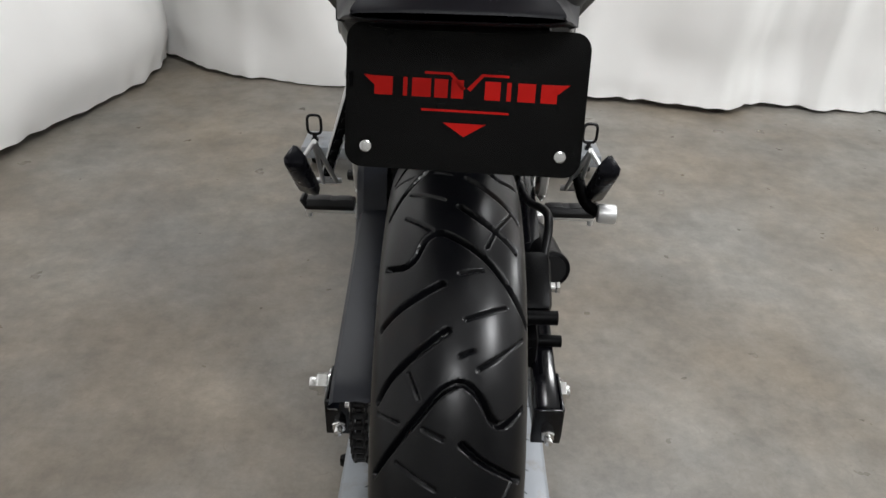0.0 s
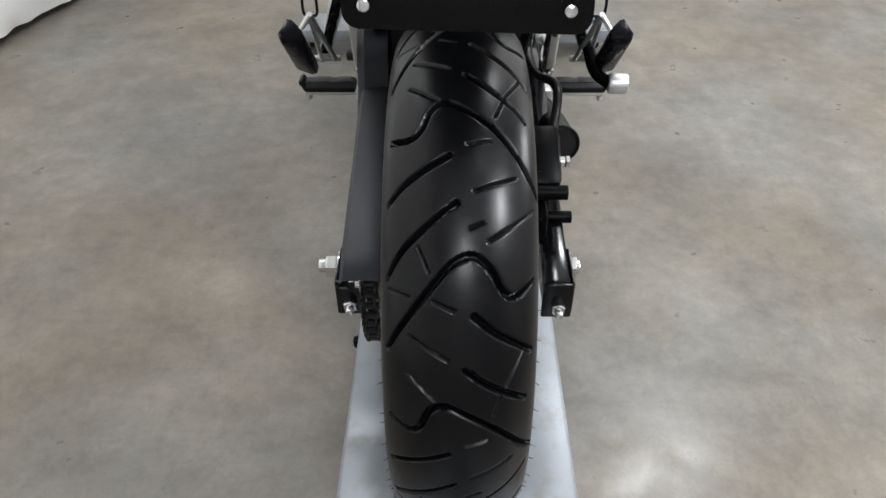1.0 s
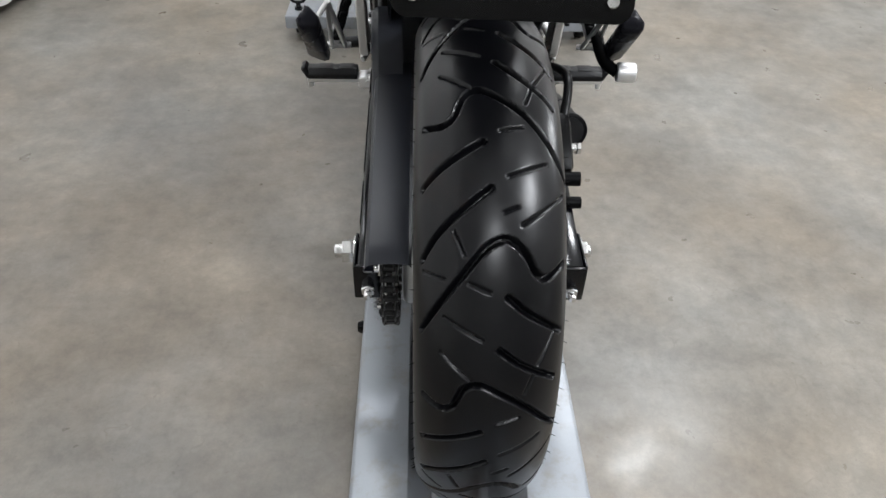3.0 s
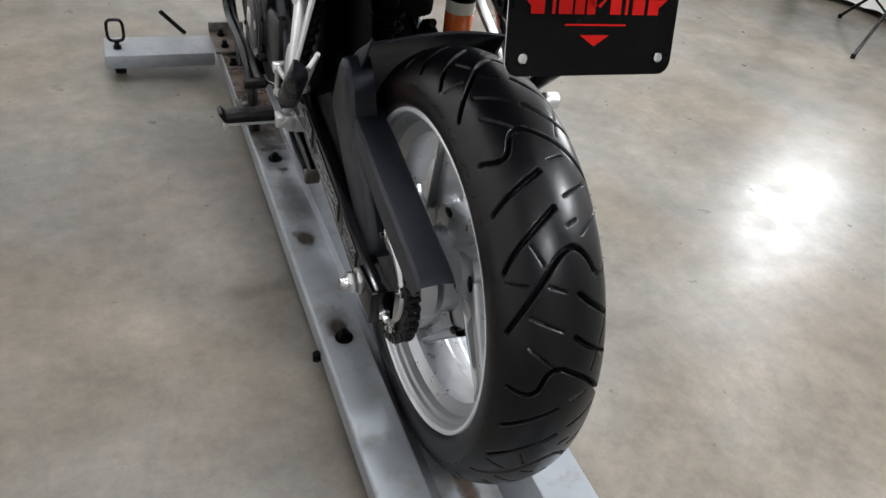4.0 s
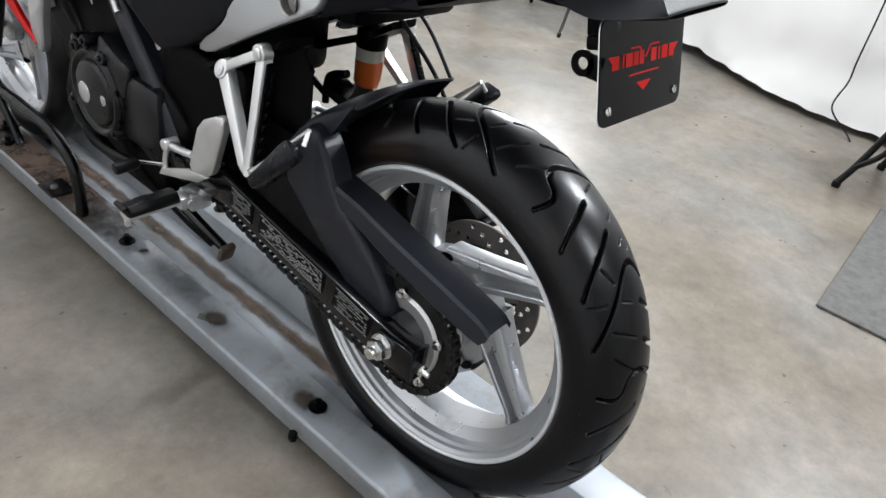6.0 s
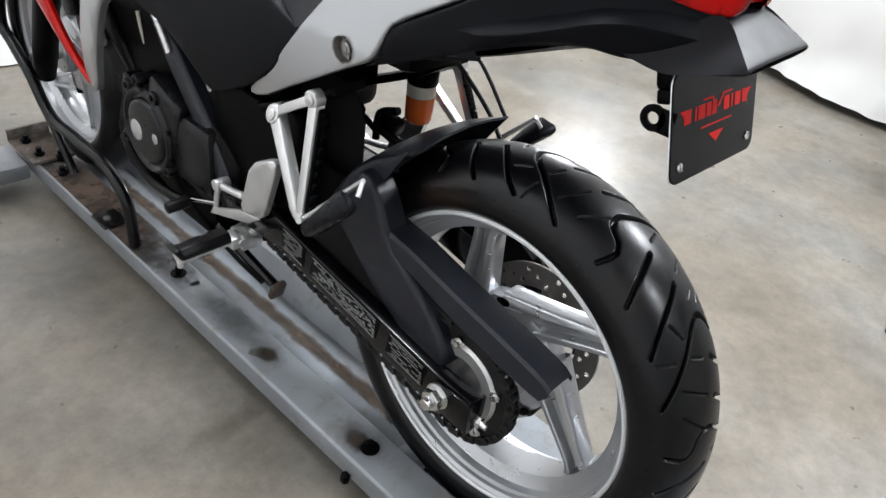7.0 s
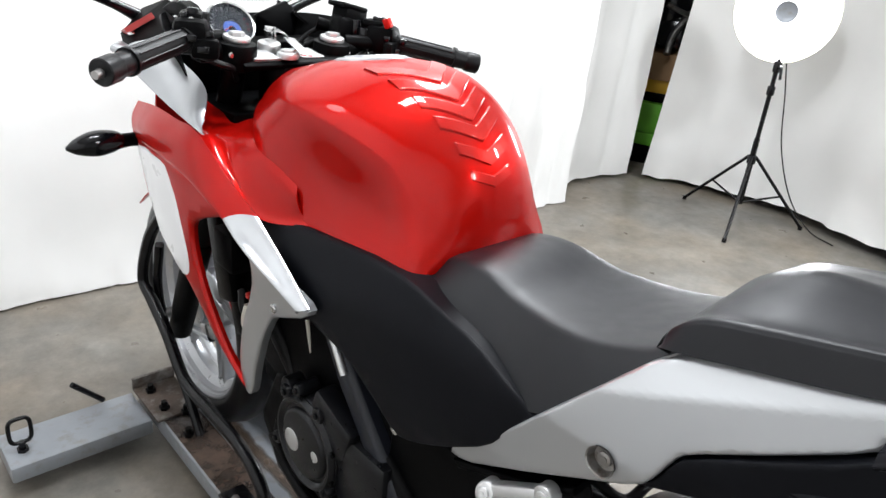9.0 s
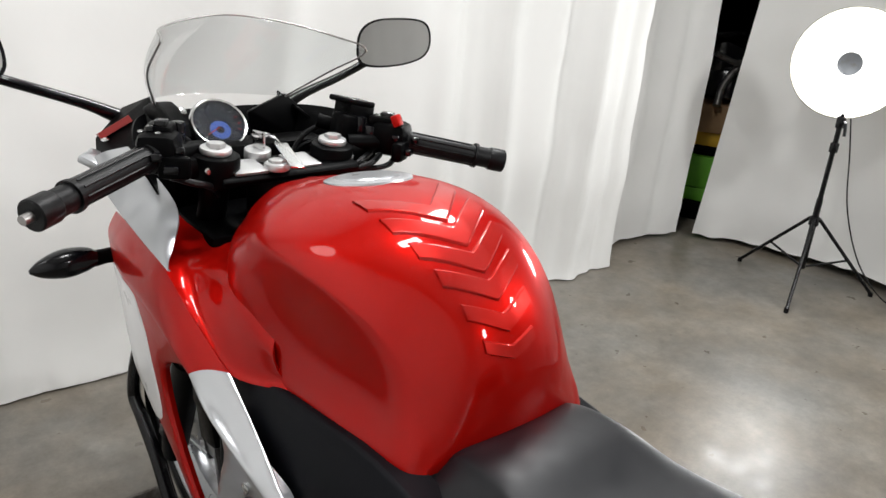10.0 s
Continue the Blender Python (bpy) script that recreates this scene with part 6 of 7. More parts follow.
part("coolant_hose", join(tube([(-0.10, 0.93, 0.62), (-0.12, 0.89, 0.58), (-0.11, 0.85, 0.52), (-0.10, 0.82, 0.47)], 0.015), tube([(-0.13, 0.95, 0.58), (-0.14, 0.92, 0.555), (-0.12, 0.89, 0.53)], 0.009)), GRIP, bike)
part("coolant_tank", tube([(-0.142, 0.900, 0.580), (-0.145, 0.893, 0.552), (-0.140, 0.880, 0.520)], [0.011, 0.017, 0.012], 5, 12), CLOUDY, bike, "cloudy white coolant tank")
part("wire_connector", box((-0.133, 0.92, 0.585), (0.012, 0.012, 0.010), 0.002), RED_DEEP, bike)
part("belly_pan", join(panel([(0.86, 0.47), (0.78, 0.46), (0.66, 0.30), (0.56, 0.26), (0.84, 0.26), (0.92, 0.34)], flat(0.118), 0.01, 0.05, 0.03, 1), box((0, 0.74, 0.30), (0.22, 0.32, 0.08), 0.02)), BLACK, bike, "matt black belly pan")
part("front_mudguard", thick(skin([[(x * (1 - 0.1 * k / 8), FX.y + (0.318 - 0.6 * abs(x)) * math.cos(a), FX.z + (0.318 - 0.6 * abs(x)) * math.sin(a)) for x in (-0.075, -0.06, -0.03, 0, 0.03, 0.06, 0.075)] for k, a in enumerate(np.linspace(radians(45), radians(155), 9))], 3, 3), 0.003), RED, bike, "glossy red front mudguard")
part("front_axle", cyl((-0.12, *FX.yz), (0.12, *FX.yz), 0.012), STEEL, bike)

# side stand, folded up
st = part("side_stand", tube([(-0.105, 0.57, 0.285), (-0.108, 0.50, 0.272), (-0.105, 0.41, 0.252)], [0.012, 0.010, 0.009], 5, 10), GLOSS, bike, "black folded side stand")
part("stand_foot", box((-0.108, 0.398, 0.250), (0.028, 0.012, 0.034), 0.004, (20, 0, 0)), RUST, st, "worn side stand foot")
part("stand_spring", tube([(-0.118, 0.56, 0.272), (-0.12, 0.49, 0.262), (-0.115, 0.43, 0.25)], 0.0045, 5, 8), ENGINE, st)
part("brake_light_switch", join(cyl((-0.10, 0.405, 0.40), (-0.10, 0.405, 0.36), 0.008, seg=12), cyl((-0.10, 0.405, 0.36), (-0.10, 0.405, 0.345), 0.010, seg=12, bevel=0.002)), STEEL, bike)

# under the tail: shock, reservoir, wiring, right-hand side
part("subframe", join(tube([(-0.09, 0.45, 0.62), (-0.085, 0.25, 0.71), (-0.07, 0.08, 0.765)], 0.010), tube([(0.09, 0.45, 0.62), (0.085, 0.25, 0.71), (0.07, 0.08, 0.765)], 0.010), box((0, 0.48, 0.62), (0.20, 0.16, 0.16), 0.02), box((0, 0.30, 0.74), (0.2, 0.3, 0.06), 0.02)), BLACK, bike, "black rear subframe")
part("battery_box", box((0.0, 0.50, 0.56), (0.17, 0.16, 0.22), 0.02), BLACK, bike, "black plastic box under the seat")
part("shock_absorber", join(cyl((0, 0.40, 0.36), (0, 0.37, 0.62), 0.02), *[spin([(0.026 + 0.005 * math.cos(t), 0.005 * math.sin(t)) for t in np.linspace(0, 5.2, 6)], (0, 0.395 - 0.01 * i / 3, 0.40 + 0.024 * i), 24, "z") for i in range(8)]), SHADE_BLACK, bike, "black rear shock absorber")
# added plate that hides the coils and stands for the deep shade there
part("shade_plate", prism([(0.43, 0.46), (0.30, 0.46), (0.262, 0.50), (0.262, 0.60), (0.285, 0.645), (0.43, 0.66)], -0.062, -0.058, 0.001), SHADE_BLACK, bike, "matt black added plate standing for shade before the shock")
res = part("fluid_reservoir", cyl((0.100, 0.313, 0.546), (0.100, 0.312, 0.616), 0.0215, 0.0235, seg=28, bevel=0.007), CLOUDY, bike, "small brake fluid reservoir with amber fluid")
part("fluid", cyl((0.100, 0.313, 0.5455), (0.100, 0.312, 0.598), 0.0220, 0.0234, seg=28, bevel=0.008), AMBER, res)
part("reservoir_cap", cyl((0.100, 0.312, 0.610), (0.100, 0.311, 0.645), 0.0248, seg=28, bevel=0.004), BLACK, res)
for pts, r in (([(0.09, 0.30, 0.70), (0.10, 0.24, 0.66), (0.13, 0.20, 0.60), (0.12, 0.16, 0.57)], 0.0035), ([(0.10, 0.28, 0.72), (0.12, 0.22, 0.67), (0.135, 0.17, 0.60)], 0.003), ([(0.04, 0.34, 0.54), (0.06, 0.29, 0.52), (0.10, 0.28, 0.535)], 0.008)):
    part("hose", tube(pts, r, 8, 10), GRIP, bike)
part("brake_line", join(tube([(0.06, 0.363, 0.505), (0.06, 0.362, 0.540), (0.06, 0.352, 0.556), (0.06, 0.318, 0.570)], 0.0065, 6, 10), tube([(0.06, 0.425, 0.545), (0.06, 0.395, 0.532), (0.06, 0.365, 0.520)], 0.006, 4, 8), box((0.06, 0.330, 0.545), (0.028, 0.036, 0.024), 0.005, (20, 0, 0))), GRIP, bike, "black rubber brake line and switch")
part("muffler", join(tube([(0.130, 0.75, 0.22), (0.138, 0.55, 0.27), (0.142, 0.36, 0.345), (0.143, 0.165, 0.418)], [0.024, 0.030, 0.030, 0.022], 6, 24), cyl((0.143, 0.17, 0.416), (0.143, 0.152, 0.423), 0.0245, seg=28, bevel=0.003)), ENGINE, bike, "black exhaust muffler")
part("muffler_outlet", cyl((0.143, 0.153, 0.4226), (0.143, 0.1505, 0.4236), 0.0185, seg=24), GRIP, bike)
part("brake_caliper", join(box((0.105, 0.085, 0.435), (0.05, 0.085, 0.06), 0.012, (30, 0, 0)), box((0.10, 0.05, 0.38), (0.03, 0.06, 0.05), 0.008), cyl((0.09, 0.03, 0.43), (0.135, 0.03, 0.43), 0.009), cyl((0.09, 0.055, 0.375), (0.148, 0.055, 0.375), 0.008)), ENGINE, bike, "black rear brake caliper")
part("caliper_pin", join(cyl((0.10, 0.075, 0.445), (0.135, 0.075, 0.445), 0.0065, seg=12), hexnut((0.135, 0.075, 0.445), (1, 0, 0), 0.008, 0.006)), CHROME, bike)
part("brake_hose", tube([(0.12, 0.10, 0.46), (0.13, 0.16, 0.50), (0.115, 0.26, 0.47), (0.11, 0.36, 0.45)], 0.006), GRIP, bike)
part("peg_bar_end", cyl((0.195, 0.168, 0.503), (0.220, 0.166, 0.503), 0.0130, seg=24, bevel=0.003), ALLOY, bike, "bright silver end sleeve beside the footrest")
part("peg_bar", tube([(0.172, 0.215, 0.535), (0.180, 0.185, 0.512), (0.196, 0.168, 0.503)], 0.008, 5, 12), BLACK, bike)
part("brake_pedal", join(box((0.155, 0.64, 0.30), (0.05, 0.03, 0.012), 0.003), *[box((0.138 + 0.009 * i, 0.64, 0.309), (0.004, 0.028, 0.008), 0.001) for i in range(5)], tube([(0.13, 0.46, 0.31), (0.135, 0.55, 0.29), (0.14, 0.63, 0.297)], 0.007)), ENGINE, bike, "black toothed brake pedal")

# plate with red print
PL = Matrix.Translation((0.0078, -0.168, 0.771)) @ Euler((radians(-17), radians(1.0), radians(-1.5))).to_matrix().to_4x4()


def on_plate(b):
    b.transform(PL)
    return b


def plate_shape(pts, y0, y1, corner=0):
    b = bmesh.new()
    q = chaikin(pts, corner) if corner else pts
    f = b.faces.new([b.verts.new((p[0], y0, p[1])) for p in q])
    for v in bmesh.ops.extrude_face_region(b, geom=[f])["geom"]:
        if isinstance(v, bmesh.types.BMVert):
            v.co.y = y1
    return on_plate(b)


hw, hh, cr = 0.0890, 0.0528, 0.013
corner_pts = [(sx * (hw - cr) + cr * math.cos(a), sz * (hh - cr) + cr * math.sin(a)) for sx, sz, a0 in ((1, 1, 0), (-1, 1, 90), (-1, -1, 180), (1, -1, 270)) for a in (radians(a0 + 15 * k) for k in range(7))]
part("plate_backing", plate_shape(corner_pts, 0.0010, 0.0022), MACHINED, bike, "bare aluminium plate backing")
plate = part("plate", plate_shape(corner_pts, -0.0009, 0.0009), PLATE, bike, "black display plate with red logo shapes")
for sx in (-1, 1):
    part("plate_bolt", on_plate(join(cyl((sx * 0.073, -0.0005, -0.037), (sx * 0.073, -0.003, -0.037), 0.0048, seg=16, bevel=0.001), box((sx * 0.073, -0.0032, -0.037), (0.0012, 0.0008, 0.0085), 0, (0, 30 * sx, 0)))), CHROME, plate, "bright screw")
for x0, w in ((-0.0610, 0.0135), (-0.0450, 0.0032), (-0.0330, 0.0140), (-0.0185, 0.0100), (-0.0065, 0.0090), (0.0195, 0.0115), (0.0315, 0.0032), (0.0445, 0.0130), (0.0610, 0.0120)):
    part("logo_bar", plate_shape([(x0 - w / 2, 0.0015), (x0 + w / 2, 0.0015), (x0 + w / 2, 0.0150), (x0 - w / 2, 0.0150)], -0.0013, -0.0009), PRINT, plate)
for s in (-1, 1):
    part("logo_wing", plate_shape([(s * 0.067, 0.0150), (s * 0.076, 0.0155), (s * 0.068, 0.0085), (s * 0.064, 0.0085)], -0.0013, -0.0009), PRINT, plate)
    part("logo_line", plate_shape([(s * 0.011, 0.0200), (s * 0.031, 0.0200), (s * 0.031, 0.0182), (s * 0.0125, 0.0182), (s * 0.003, 0.0070), (s * 0.0005, 0.0090)], -0.0013, -0.0009), PRINT, plate)
part("logo_line", plate_shape([(-0.0325, -0.0085), (0.0325, -0.0085), (0.0325, -0.0068), (-0.0325, -0.0068)], -0.0013, -0.0009), PRINT, plate)
part("logo_arrow", plate_shape([(-0.0160, -0.0165), (0.0160, -0.0165), (0.0, -0.0265)], -0.0013, -0.0009), PRINT, plate)
part("plate_bracket", on_plate(join(box((0, 0.006, 0.02), (0.15, 0.006, 0.06), 0.002), box((-0.079, 0.012, 0.030), (0.012, 0.014, 0.014), 0.003), box((0.0, 0.02, 0.045), (0.12, 0.03, 0.03), 0.006))), BLACK, bike, "black plate bracket")
part("plate_tab", join(spin([(0.0060, -0.0015), (0.0130, -0.0015), (0.0130, 0.0015), (0.0060, 0.0015)], (-0.077, -0.143, 0.777), 28), box((-0.077, -0.157, 0.777), (0.003, 0.016, 0.024), 0.001)), BLACK, bike)


# ---- the dolly under the motorcycle ----
dolly = thing("wheel_dolly", "grey painted steel motorcycle dolly with rusty channel", "dolly", (0.0, 0.4, 0.0))
Y0, Y1 = -0.75, 1.46


def rail(pts):
    b = bmesh.new()
    f = b.faces.new([b.verts.new((x, Y0, z)) for x, z in pts])
    for v in bmesh.ops.extrude_face_region(b, geom=[f])["geom"]:
        if isinstance(v, bmesh.types.BMVert):
            v.co.y = Y1
    bmesh.ops.recalc_face_normals(b, faces=b.faces[:])
    es = [e for e in b.edges if len(e.link_faces) == 2 and e.calc_face_angle(0) > 0.5]
    bmesh.ops.bevel(b, geom=es, offset=0.0015, segments=2, affect="EDGES", profile=0.5)
    return b


part("rail", rail([(-0.152, 0.042), (-0.152, 0.0815), (-0.1475, 0.085), (-0.076, 0.085), (-0.044, 0.032), (-0.044, 0.024), (-0.080, 0.078), (-0.146, 0.078), (-0.146, 0.042)]), ZINC, dolly, "grey folded steel side rail")
part("rail", rail([(0.163, 0.042), (0.163, 0.0815), (0.1585, 0.085), (0.080, 0.085), (0.048, 0.032), (0.048, 0.024), (0.084, 0.078), (0.157, 0.078), (0.157, 0.042)]), ZINC, dolly)
part("channel", rail([(-0.050, 0.026), (0.050, 0.026), (0.050, 0.031), (-0.050, 0.031)]), ZINC, dolly)
part("rust_strip", box((0.002, 0.36, 0.0317), (0.044, 2.1, 0.0012), 0), STREAK, dolly, "rusty wear strip along the channel")
part("rust_strip", box((-0.108, 1.08, 0.0855), (0.080, 0.80, 0.0008), 0), WORN, dolly, "rusty worn stretch of the rail")
part("cross_tube", box((0.005, 0.1, 0.035), (0.27, 0.06, 0.03), 0.003), ZINC, dolly)
for s in (-1, 1):
    a = part("cross_arm", box((s * 0.31, 1.400, 0.0605), (0.29, 0.130, 0.039), 0.005), ZINC, dolly, "grey painted square cross arm")
    c = part("caster", join(box((s * 0.42, 1.41, 0.026), (0.05, 0.03, 0.02), 0.004), cyl((s * 0.405, 1.40, 0.0215), (s * 0.435, 1.40, 0.0215), 0.0215, seg=24, bevel=0.004)), GRIP, dolly, "small black caster")
    part("caster", join(box((s * 0.15, -0.70, 0.026), (0.05, 0.03, 0.035), 0.004), cyl((s * 0.135, -0.70, 0.0215), (s * 0.165, -0.70, 0.0215), 0.0215, seg=24, bevel=0.004)), GRIP, dolly)
    part("tie_ring", tube([(s * 0.42 + 0.021 * math.copysign(abs(math.cos(t)) ** 0.55, math.cos(t)), 1.385, 0.132 + 0.030 * math.copysign(abs(math.sin(t)) ** 0.55, math.sin(t))) for t in np.linspace(0, 2 * math.pi, 24, endpoint=False)], 0.0045, 2, 10, True), TUBE, dolly, "black oval tie-down ring")
    part("ring_base", join(cyl((s * 0.42, 1.385, 0.079), (s * 0.42, 1.385, 0.104), 0.007, seg=12), cyl((s * 0.42, 1.385, 0.079), (s * 0.42, 1.385, 0.088), 0.012, seg=6)), TUBE, dolly)
    part("locking_rod", cyl((s * 0.232, 1.455, 0.090), (s * 0.296, 1.455, 0.158), 0.0065, seg=14, bevel=0.002), TUBE, dolly, "short black locking rod")
    part("chock_tube", tube([(s * 0.136, 0.866, 0.090), (s * 0.136, 0.868, 0.15), (s * 0.136, 0.885, 0.205), (s * 0.136, 0.965, 0.243), (s * 0.136, 1.10, 0.247), (s * 0.136, 1.21, 0.252), (s * 0.136, 1.29, 0.325), (s * 0.136, 1.36, 0.372), (s * 0.136, 1.405, 0.410), (s * 0.132, 1.36, 0.52), (s * 0.12, 1.30, 0.60)], 0.0125, 8, 16), TUBE, dolly, "glossy black bent wheel chock tube")
    part("chock_brace", tube([(s * 0.112, 1.36, 0.50), (s * 0.112, 1.385, 0.38), (s * 0.112, 1.33, 0.25), (s * 0.112, 1.26, 0.18), (s * 0.112, 1.20, 0.10)], 0.010, 6, 14), TUBE, dolly)
    for y in (0.140, 0.733):
        part("rail_bolt", join(cyl((s * 0.112, y, 0.085), (s * 0.112, y, 0.0865), 0.016, seg=20), hexnut((s * 0.112, y, 0.086), (0, 0, 1), 0.0095, 0.010), cyl((s * 0.112, y, 0.094), (s * 0.112, y, 0.101), 0.006, seg=12)), ENGINE, dolly, "dark rail bolt")
    part("chock_plate", box((s * 0.130, 0.99, 0.0895), (0.055, 0.065, 0.006), 0.002), TUBE, dolly)
    part("plate_bolt", hexnut((s * 0.136, 0.989, 0.092), (0, 0, 1), 0.008, 0.006), STEEL, dolly)
    part("chock_base", join(box((s * 0.115, 1.38, 0.092), (0.10, 0.15, 0.008), 0.002), box((s * 0.115, 1.455, 0.105), (0.10, 0.010, 0.035), 0.002)), RUST, dolly, "brown rusty chock base plate")
    for k, (dx, y) in enumerate(((0.135, 1.42), (0.135, 1.34), (0.10, 1.30), (0.13, 1.22))):
        part("chock_bolt", join(hexnut((s * dx, y, 0.095), (0, 0, 1), 0.012, 0.010), cyl((s * dx, y, 0.1), (s * dx, y, 0.116), 0.007, seg=12)), ENGINE, dolly)
    part("under_bolt", hexnut((s * 0.158, 0.145, 0.052), (0, 0, -1), 0.008, 0.016), ENGINE, dolly)


def stain(x, y, rx, ry, seed):
    """A thin oily patch with a ragged edge on the rail."""
    rnd = random.Random(seed)
    b = bmesh.new()
    b.faces.new([b.verts.new((x + rx * k * math.cos(t), y + ry * k * math.sin(t), 0.0853)) for t, k in ((2 * math.pi * i / 22, rnd.uniform(0.72, 1.1)) for i in range(22))])
    return thick(b, 0.0003)


for i, (x, y, rx, ry) in enumerate(((-0.116, 0.165, 0.030, 0.045), (-0.112, 0.420, 0.028, 0.036), (-0.104, 0.54, 0.034, 0.042), (-0.108, 0.62, 0.030, 0.040), (-0.112, 0.735, 0.030, 0.040), (-0.125, 0.83, 0.026, 0.04))):
    part("smear", stain(x + 0.002, y + 0.006, rx * 1.1, ry * 1.8, i + 20), SMEAR, dolly)
for i, (x, y, rx, ry) in enumerate(((-0.118, 0.165, 0.024, 0.034), (-0.112, 0.425, 0.024, 0.030))):
    b = stain(x, y, rx, ry, i)
    b.transform(Matrix.Translation((0, 0, 0.0006)))
    part("stain", b, STAIN, dolly)

for k in range(5):
    part("stamped_bar", box((-0.120 + 0.0055 * (k - 2), 0.436, 0.0852), (0.0024, 0.040 - 0.007 * abs(k - 2), 0.0014), 0.0004, (0, 0, 24)), STAMP, dolly, "" if k else "dark stamped stripe")

# ---- lamp on a tripod ----
stand = thing("lamp_stand", "round white disc lamp glowing on a black tripod stand", "lamp stand", (2.65, 1.36, 0.0))
C = Vector((2.65, 1.36, 0))
part("pole", join(cyl(C + Vector((0, 0, 0.10)), C + Vector((0, 0, 0.42)), 0.013), cyl(C + Vector((0, 0, 0.40)), C + Vector((0, 0, 0.78)), 0.010), cyl(C + Vector((0, 0, 0.30)), C + Vector((0, 0, 0.34)), 0.020, bevel=0.003), cyl(C + Vector((0, 0, 0.62)), C + Vector((0, 0, 0.66)), 0.017, bevel=0.003)), TUBE, stand, "black telescopic pole")
for fx, fy in ((2.363, 1.258), (2.728, 1.68), (2.872, 1.136)):
    d = Vector((fx, fy, 0)) - C
    part("leg", join(tube([C + d * 0.06 + Vector((0, 0, 0.33)), C + d + Vector((0, 0, 0.012))], 0.0075, 1, 10), cyl(C + d + Vector((0, 0, 0.001)), C + d + Vector((0, 0, 0.02)), 0.010)), TUBE, stand)
    part("leg_brace", tube([C + d * 0.05 + Vector((0, 0, 0.11)), C + d * 0.56 + Vector((0, 0, 0.155))], 0.005, 1, 8), TUBE, stand)
part("clamp", join(box(C + Vector((0, 0, 0.745)), (0.03, 0.03, 0.05), 0.006), tube([C + Vector((0, 0, 0.74)), C + Vector((-0.03, -0.03, 0.75)), C + Vector((-0.045, -0.045, 0.70))], 0.006)), TUBE, stand)
dm = look(DISC, (0.1, 0.35, 1.05))
face = spin([(0.046, 0.010), (0.06, 0.012), (0.20, 0.012), (0.212, 0.007), (0.212, 0.0), (0.046, 0.0)], (0, 0, 0), 72, "z")
face.transform(dm @ pose(0, 0, 0, 180, 0, 0))
part("lamp_disc", face, LAMP, stand, "glowing white diffuser disc")
back = spin([(0.046, -0.001), (0.2135, -0.001), (0.2140, 0.006), (0.2175, 0.002), (0.2160, -0.010), (0.208, -0.020), (0.06, -0.022), (0.046, -0.012)], (0, 0, 0), 72, "z")
back.transform(dm @ pose(0, 0, 0, 180, 0, 0))
part("lamp_back", back, CLOUDY, stand, "cream plastic lamp rim and back")
hub = spin([(0.0, 0.002), (0.036, 0.002), (0.044, 0.008), (0.047, 0.004), (0.045, -0.02), (0.0, -0.02)], (0, 0, 0), 40, "z", False)
hub.transform(dm @ pose(0, 0, 0, 180, 0, 0))
part("hub", hub, ZINC, stand, "grey centre hub")
part("bracket", tube([C + Vector((0, 0, 0.77)), C + Vector((0.02, 0.015, 0.85)), DISC + Vector((0.03, 0.015, 0))], 0.008, 6, 10), TUBE, stand)
cable = tube([(2.71, 1.36, 0.80), (2.74, 1.33, 0.62), (2.77, 1.29, 0.38), (2.80, 1.20, 0.16), (2.82, 1.08, 0.03), (2.80, 0.95, 0.005)], 0.0032, 10, 8)
tagged(part("power_cable", cable, GRIP), "thin black power cable hanging from the lamp", "cable")

# ---- stool and floor mat ----
stool = thing("stool", "black tubular metal workshop stool beside the curtain", "stool", (2.12, -0.386, 0.0))
S = Vector((2.12, -0.386, 0))
part("seat", join(cyl(S + Vector((0, 0, 0.60)), S + Vector((0, 0, 0.64)), 0.17, seg=40, bevel=0.012)), TUBE, stool, "round black seat")
for i in range(4):
    a = radians(123 + 90 * i)
    d = Vector((math.cos(a), math.sin(a), 0))
    e = Vector((-d.y, d.x, 0))
    part("leg", join(tube([S + d * 0.11 + Vector((0, 0, 0.60)), S + d * 0.16 + Vector((0, 0, 0.28)), S + d * 0.215 + Vector((0, 0, 0.10)), S + d * 0.252 + Vector((0, 0, 0.016))], 0.012, 5, 12),
                     tube([S + d * 0.13 + e * 0.06 + Vector((0, 0, 0.28)), S + d * 0.18 + e * 0.045 + Vector((0, 0, 0.16)), S + d * 0.225 + Vector((0, 0, 0.08))], 0.010, 5, 10)), TUBE, stool)
    part("foot", cyl(S + d * 0.252 + Vector((0, 0, 0.0)), S + d * 0.252 + Vector((0, 0, 0.022)), 0.015, seg=14, bevel=0.003), GRIP, stool)
part("ring", tube([S + Vector((0.165 * math.cos(t), 0.165 * math.sin(t), 0.28)) for t in np.linspace(0, 2 * math.pi, 16, endpoint=False)], 0.013, 3, 12, True), TUBE, stool)
mt = box((1.548, -0.688, 0.0055), (0.80, 0.68, 0.009), 0.004, (0, 0, 1.5))
rug = part("floor_mat", mt, MAT)
tagged(rug, "grey ribbed floor mat lying on the concrete", "mat")

# ---- stores behind the gap in the curtains ----
def carton(c, size, m, label, turn=0):
    ob = part("carton", box(c, size, 0.004, (0, 0, turn)), m)
    return tagged(ob, label, "box")


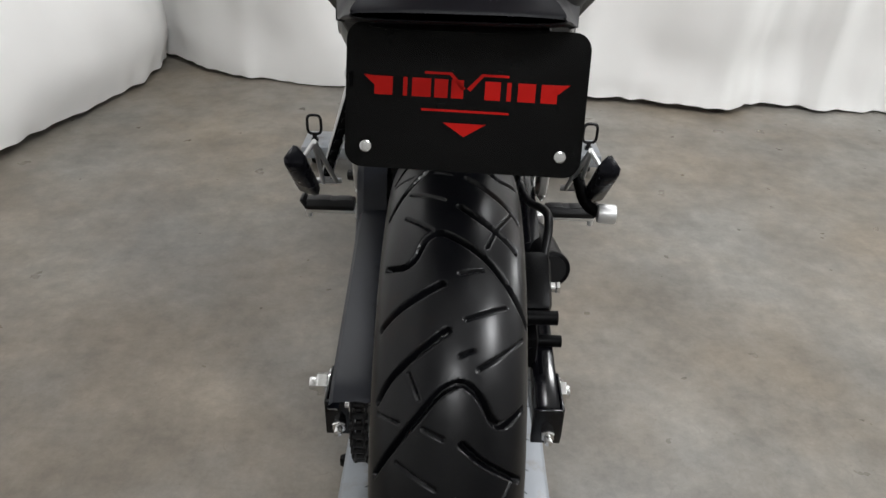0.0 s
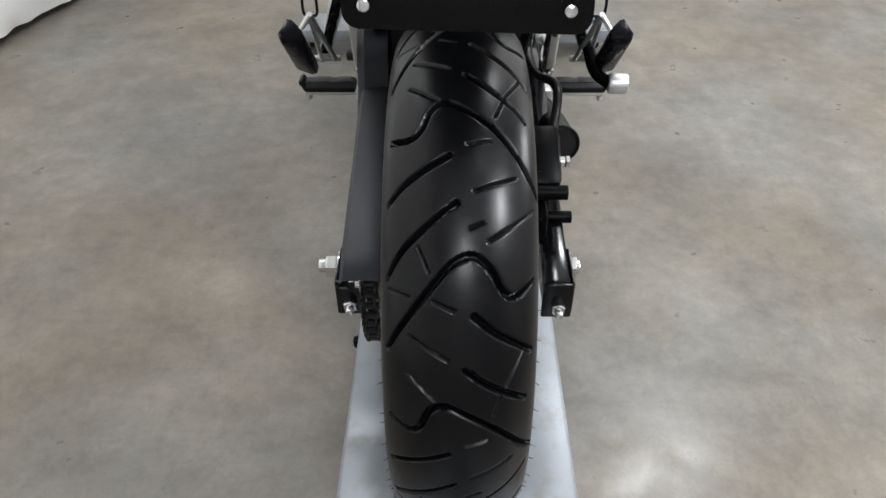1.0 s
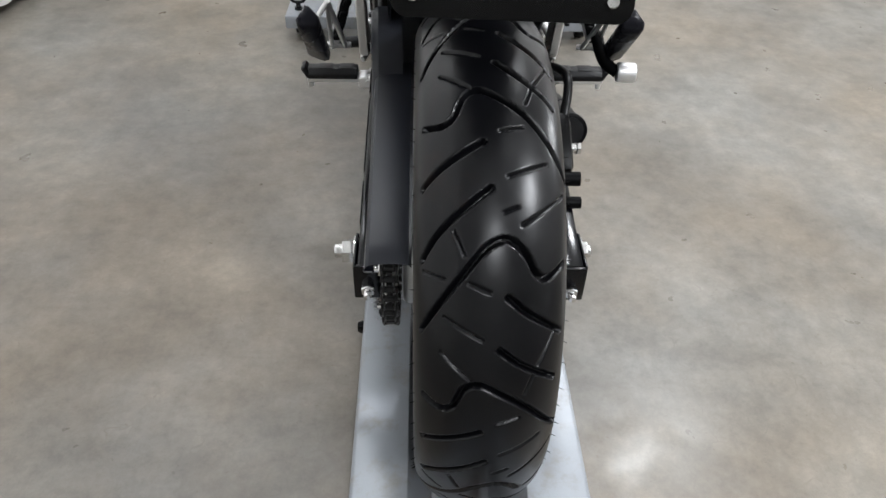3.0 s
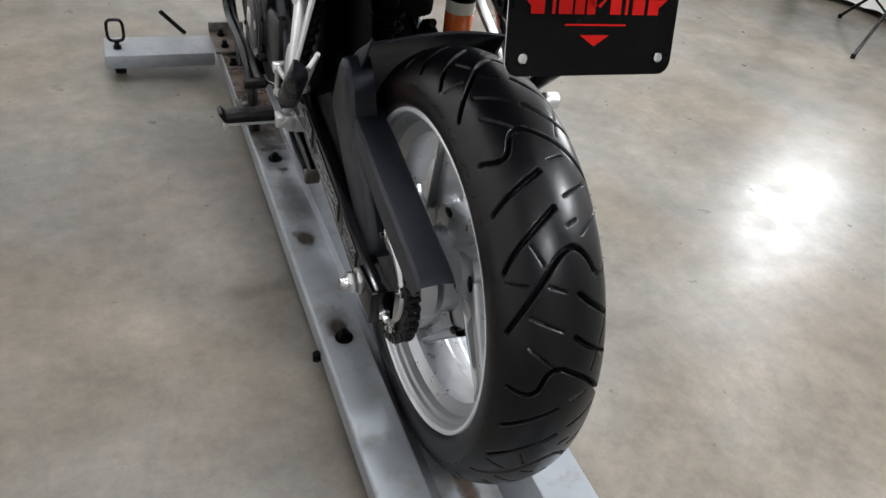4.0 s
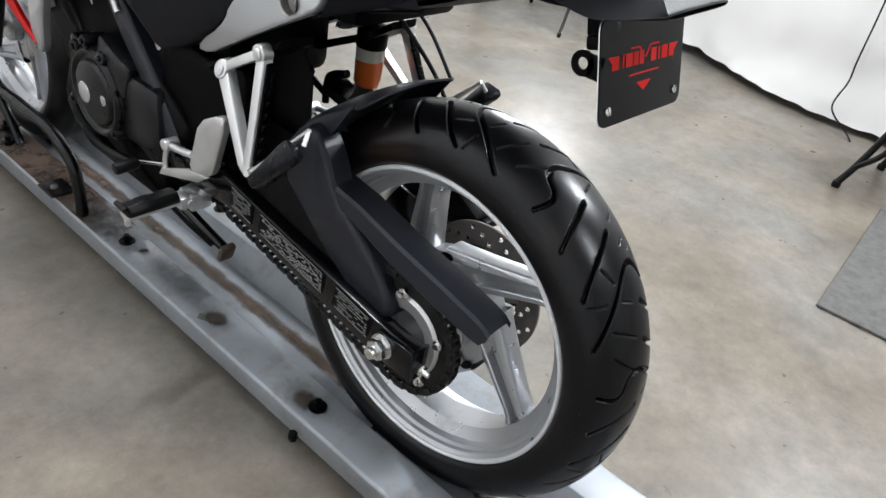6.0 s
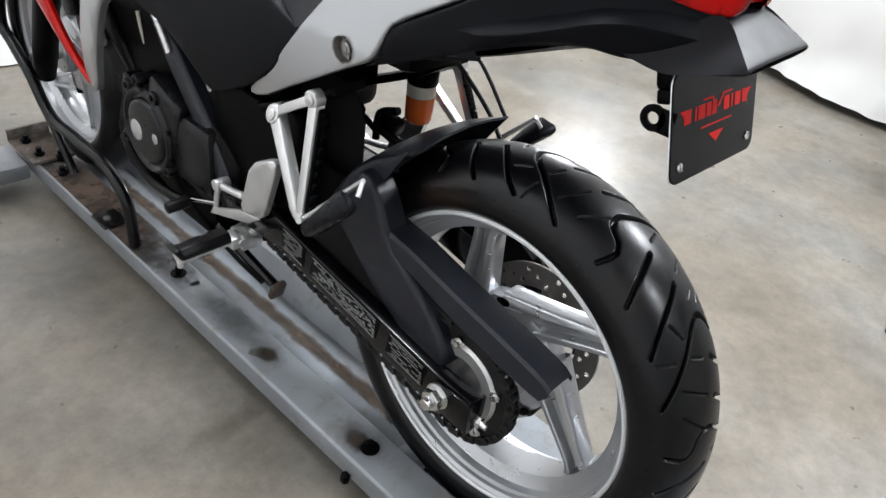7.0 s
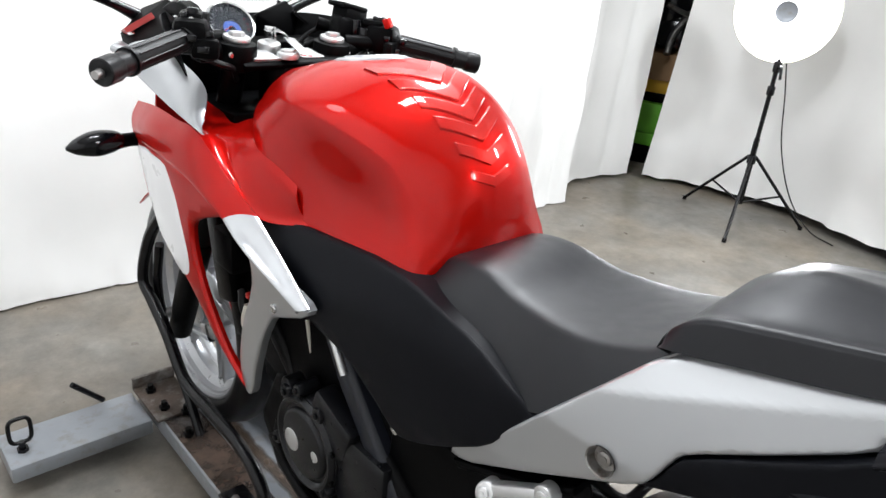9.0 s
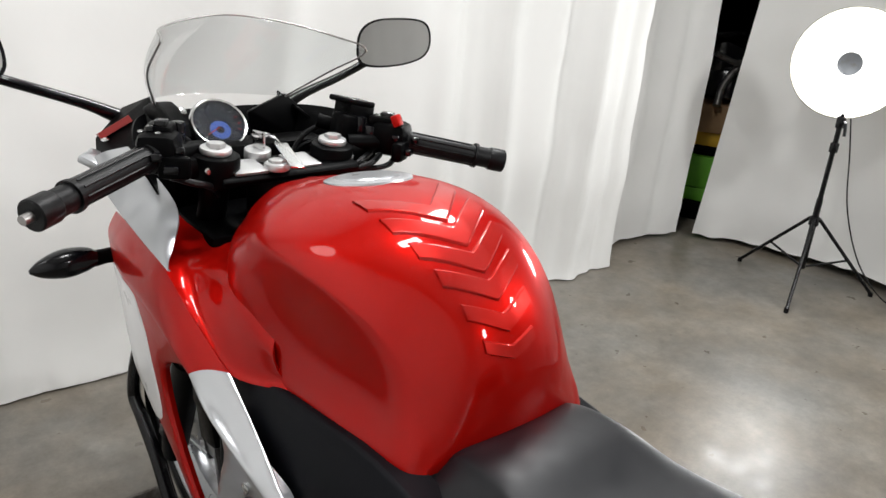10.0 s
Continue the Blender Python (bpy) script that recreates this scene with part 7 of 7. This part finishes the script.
carton((3.30, 2.30, 0.05), (0.5, 0.40, 0.10), BLACK, "low black crate standing on the floor", 20)
carton((3.30, 2.30, 0.135), (0.44, 0.34, 0.07), GREEN, "bright green carton stacked on a crate", 22)
carton((3.30, 2.31, 0.26), (0.42, 0.32, 0.17), GREEN, "bright green carton on another carton", 26)
carton((3.31, 2.31, 0.375), (0.36, 0.28, 0.05), BLACK, "flat black case on a green carton", 18)
carton((3.31, 2.31, 0.44), (0.36, 0.28, 0.075), YELLOW, "yellow tool case on a flat black case", 24)
carton((3.31, 2.31, 0.555), (0.42, 0.32, 0.15), CARD, "brown cardboard box on top of a stack", 30)
spare = thing("spare_parts", "pile of dark chrome motorcycle parts on a cardboard box", "metal parts", (3.31, 2.31, 0.63))
part("frame_part", join(tube([(3.06, 2.16, 0.64), (3.12, 2.18, 0.74), (3.22, 2.16, 0.86)], 0.02, 6), tube([(3.06, 2.22, 0.90), (3.15, 2.16, 0.86), (3.30, 2.14, 0.84)], 0.014, 6)), STEEL, spare)
part("engine_part", join(box((3.32, 2.32, 0.72), (0.36, 0.24, 0.18), 0.03, (0, 10, 20)), box((3.30, 2.32, 0.86), (0.3, 0.2, 0.20), 0.05, (20, 0, 40)), tube([(3.1, 2.3, 0.98), (3.22, 2.2, 1.0), (3.4, 2.2, 1.0)], 0.02)), GLOSS, spare)
slab("partition", 2.75, 4.2, 2.62, 2.66, 0, 3.0, BLACK, "plain black partition behind the stores", "partition")
slab("partition_2", 3.75, 3.79, 1.4, 2.62, 0, 3.0, BLACK, "plain black partition behind the stores", "partition")
wall_cable = tube([(2.60, 0.06, 0.9), (2.565, 0.036, 0.50), (2.56, 0.03, 0.29), (2.555, 0.024, 0.205), (2.55, 0.036, 0.089), (2.53, -0.06, 0.02), (2.50, -0.09, 0.004)], 0.0035, 10, 8)
tagged(part("power_cable", wall_cable, GRIP), "thin grey cable hanging down along the white curtain", "cable")

# ---- lamps overhead ----
lamp = thing("ceiling_light", "long white strip light under the ceiling", "ceiling light", (-0.1, 0.9, 3.2))
part("housing", box((-0.1, 0.9, 3.15), (0.98, 0.26, 0.10), 0.01), PLASTER, lamp)
# housings for the unseen lamps, the added rear fill lamp too
for lx, ly, lz, watts in ROUND:
    lamp = thing("hanging_lamp", "round white unseen lamp hanging from the ceiling", "lamp", (lx, ly, 3.2), "round lamps")
    m = look((lx, ly, lz), (0.1, 0.5, 0.6))
    b = spin([(0.0, 0.02), (0.21, 0.02), (0.215, 0.03), (0.20, 0.06), (0.0, 0.07)], (0, 0, 0), 40, "z", False)
    b.transform(m)
    part("housing", b, PLASTER, lamp)
    part("rod", cyl(m @ Vector((0, 0, 0.06)), (lx, ly, 3.2), 0.01), TUBE, lamp)
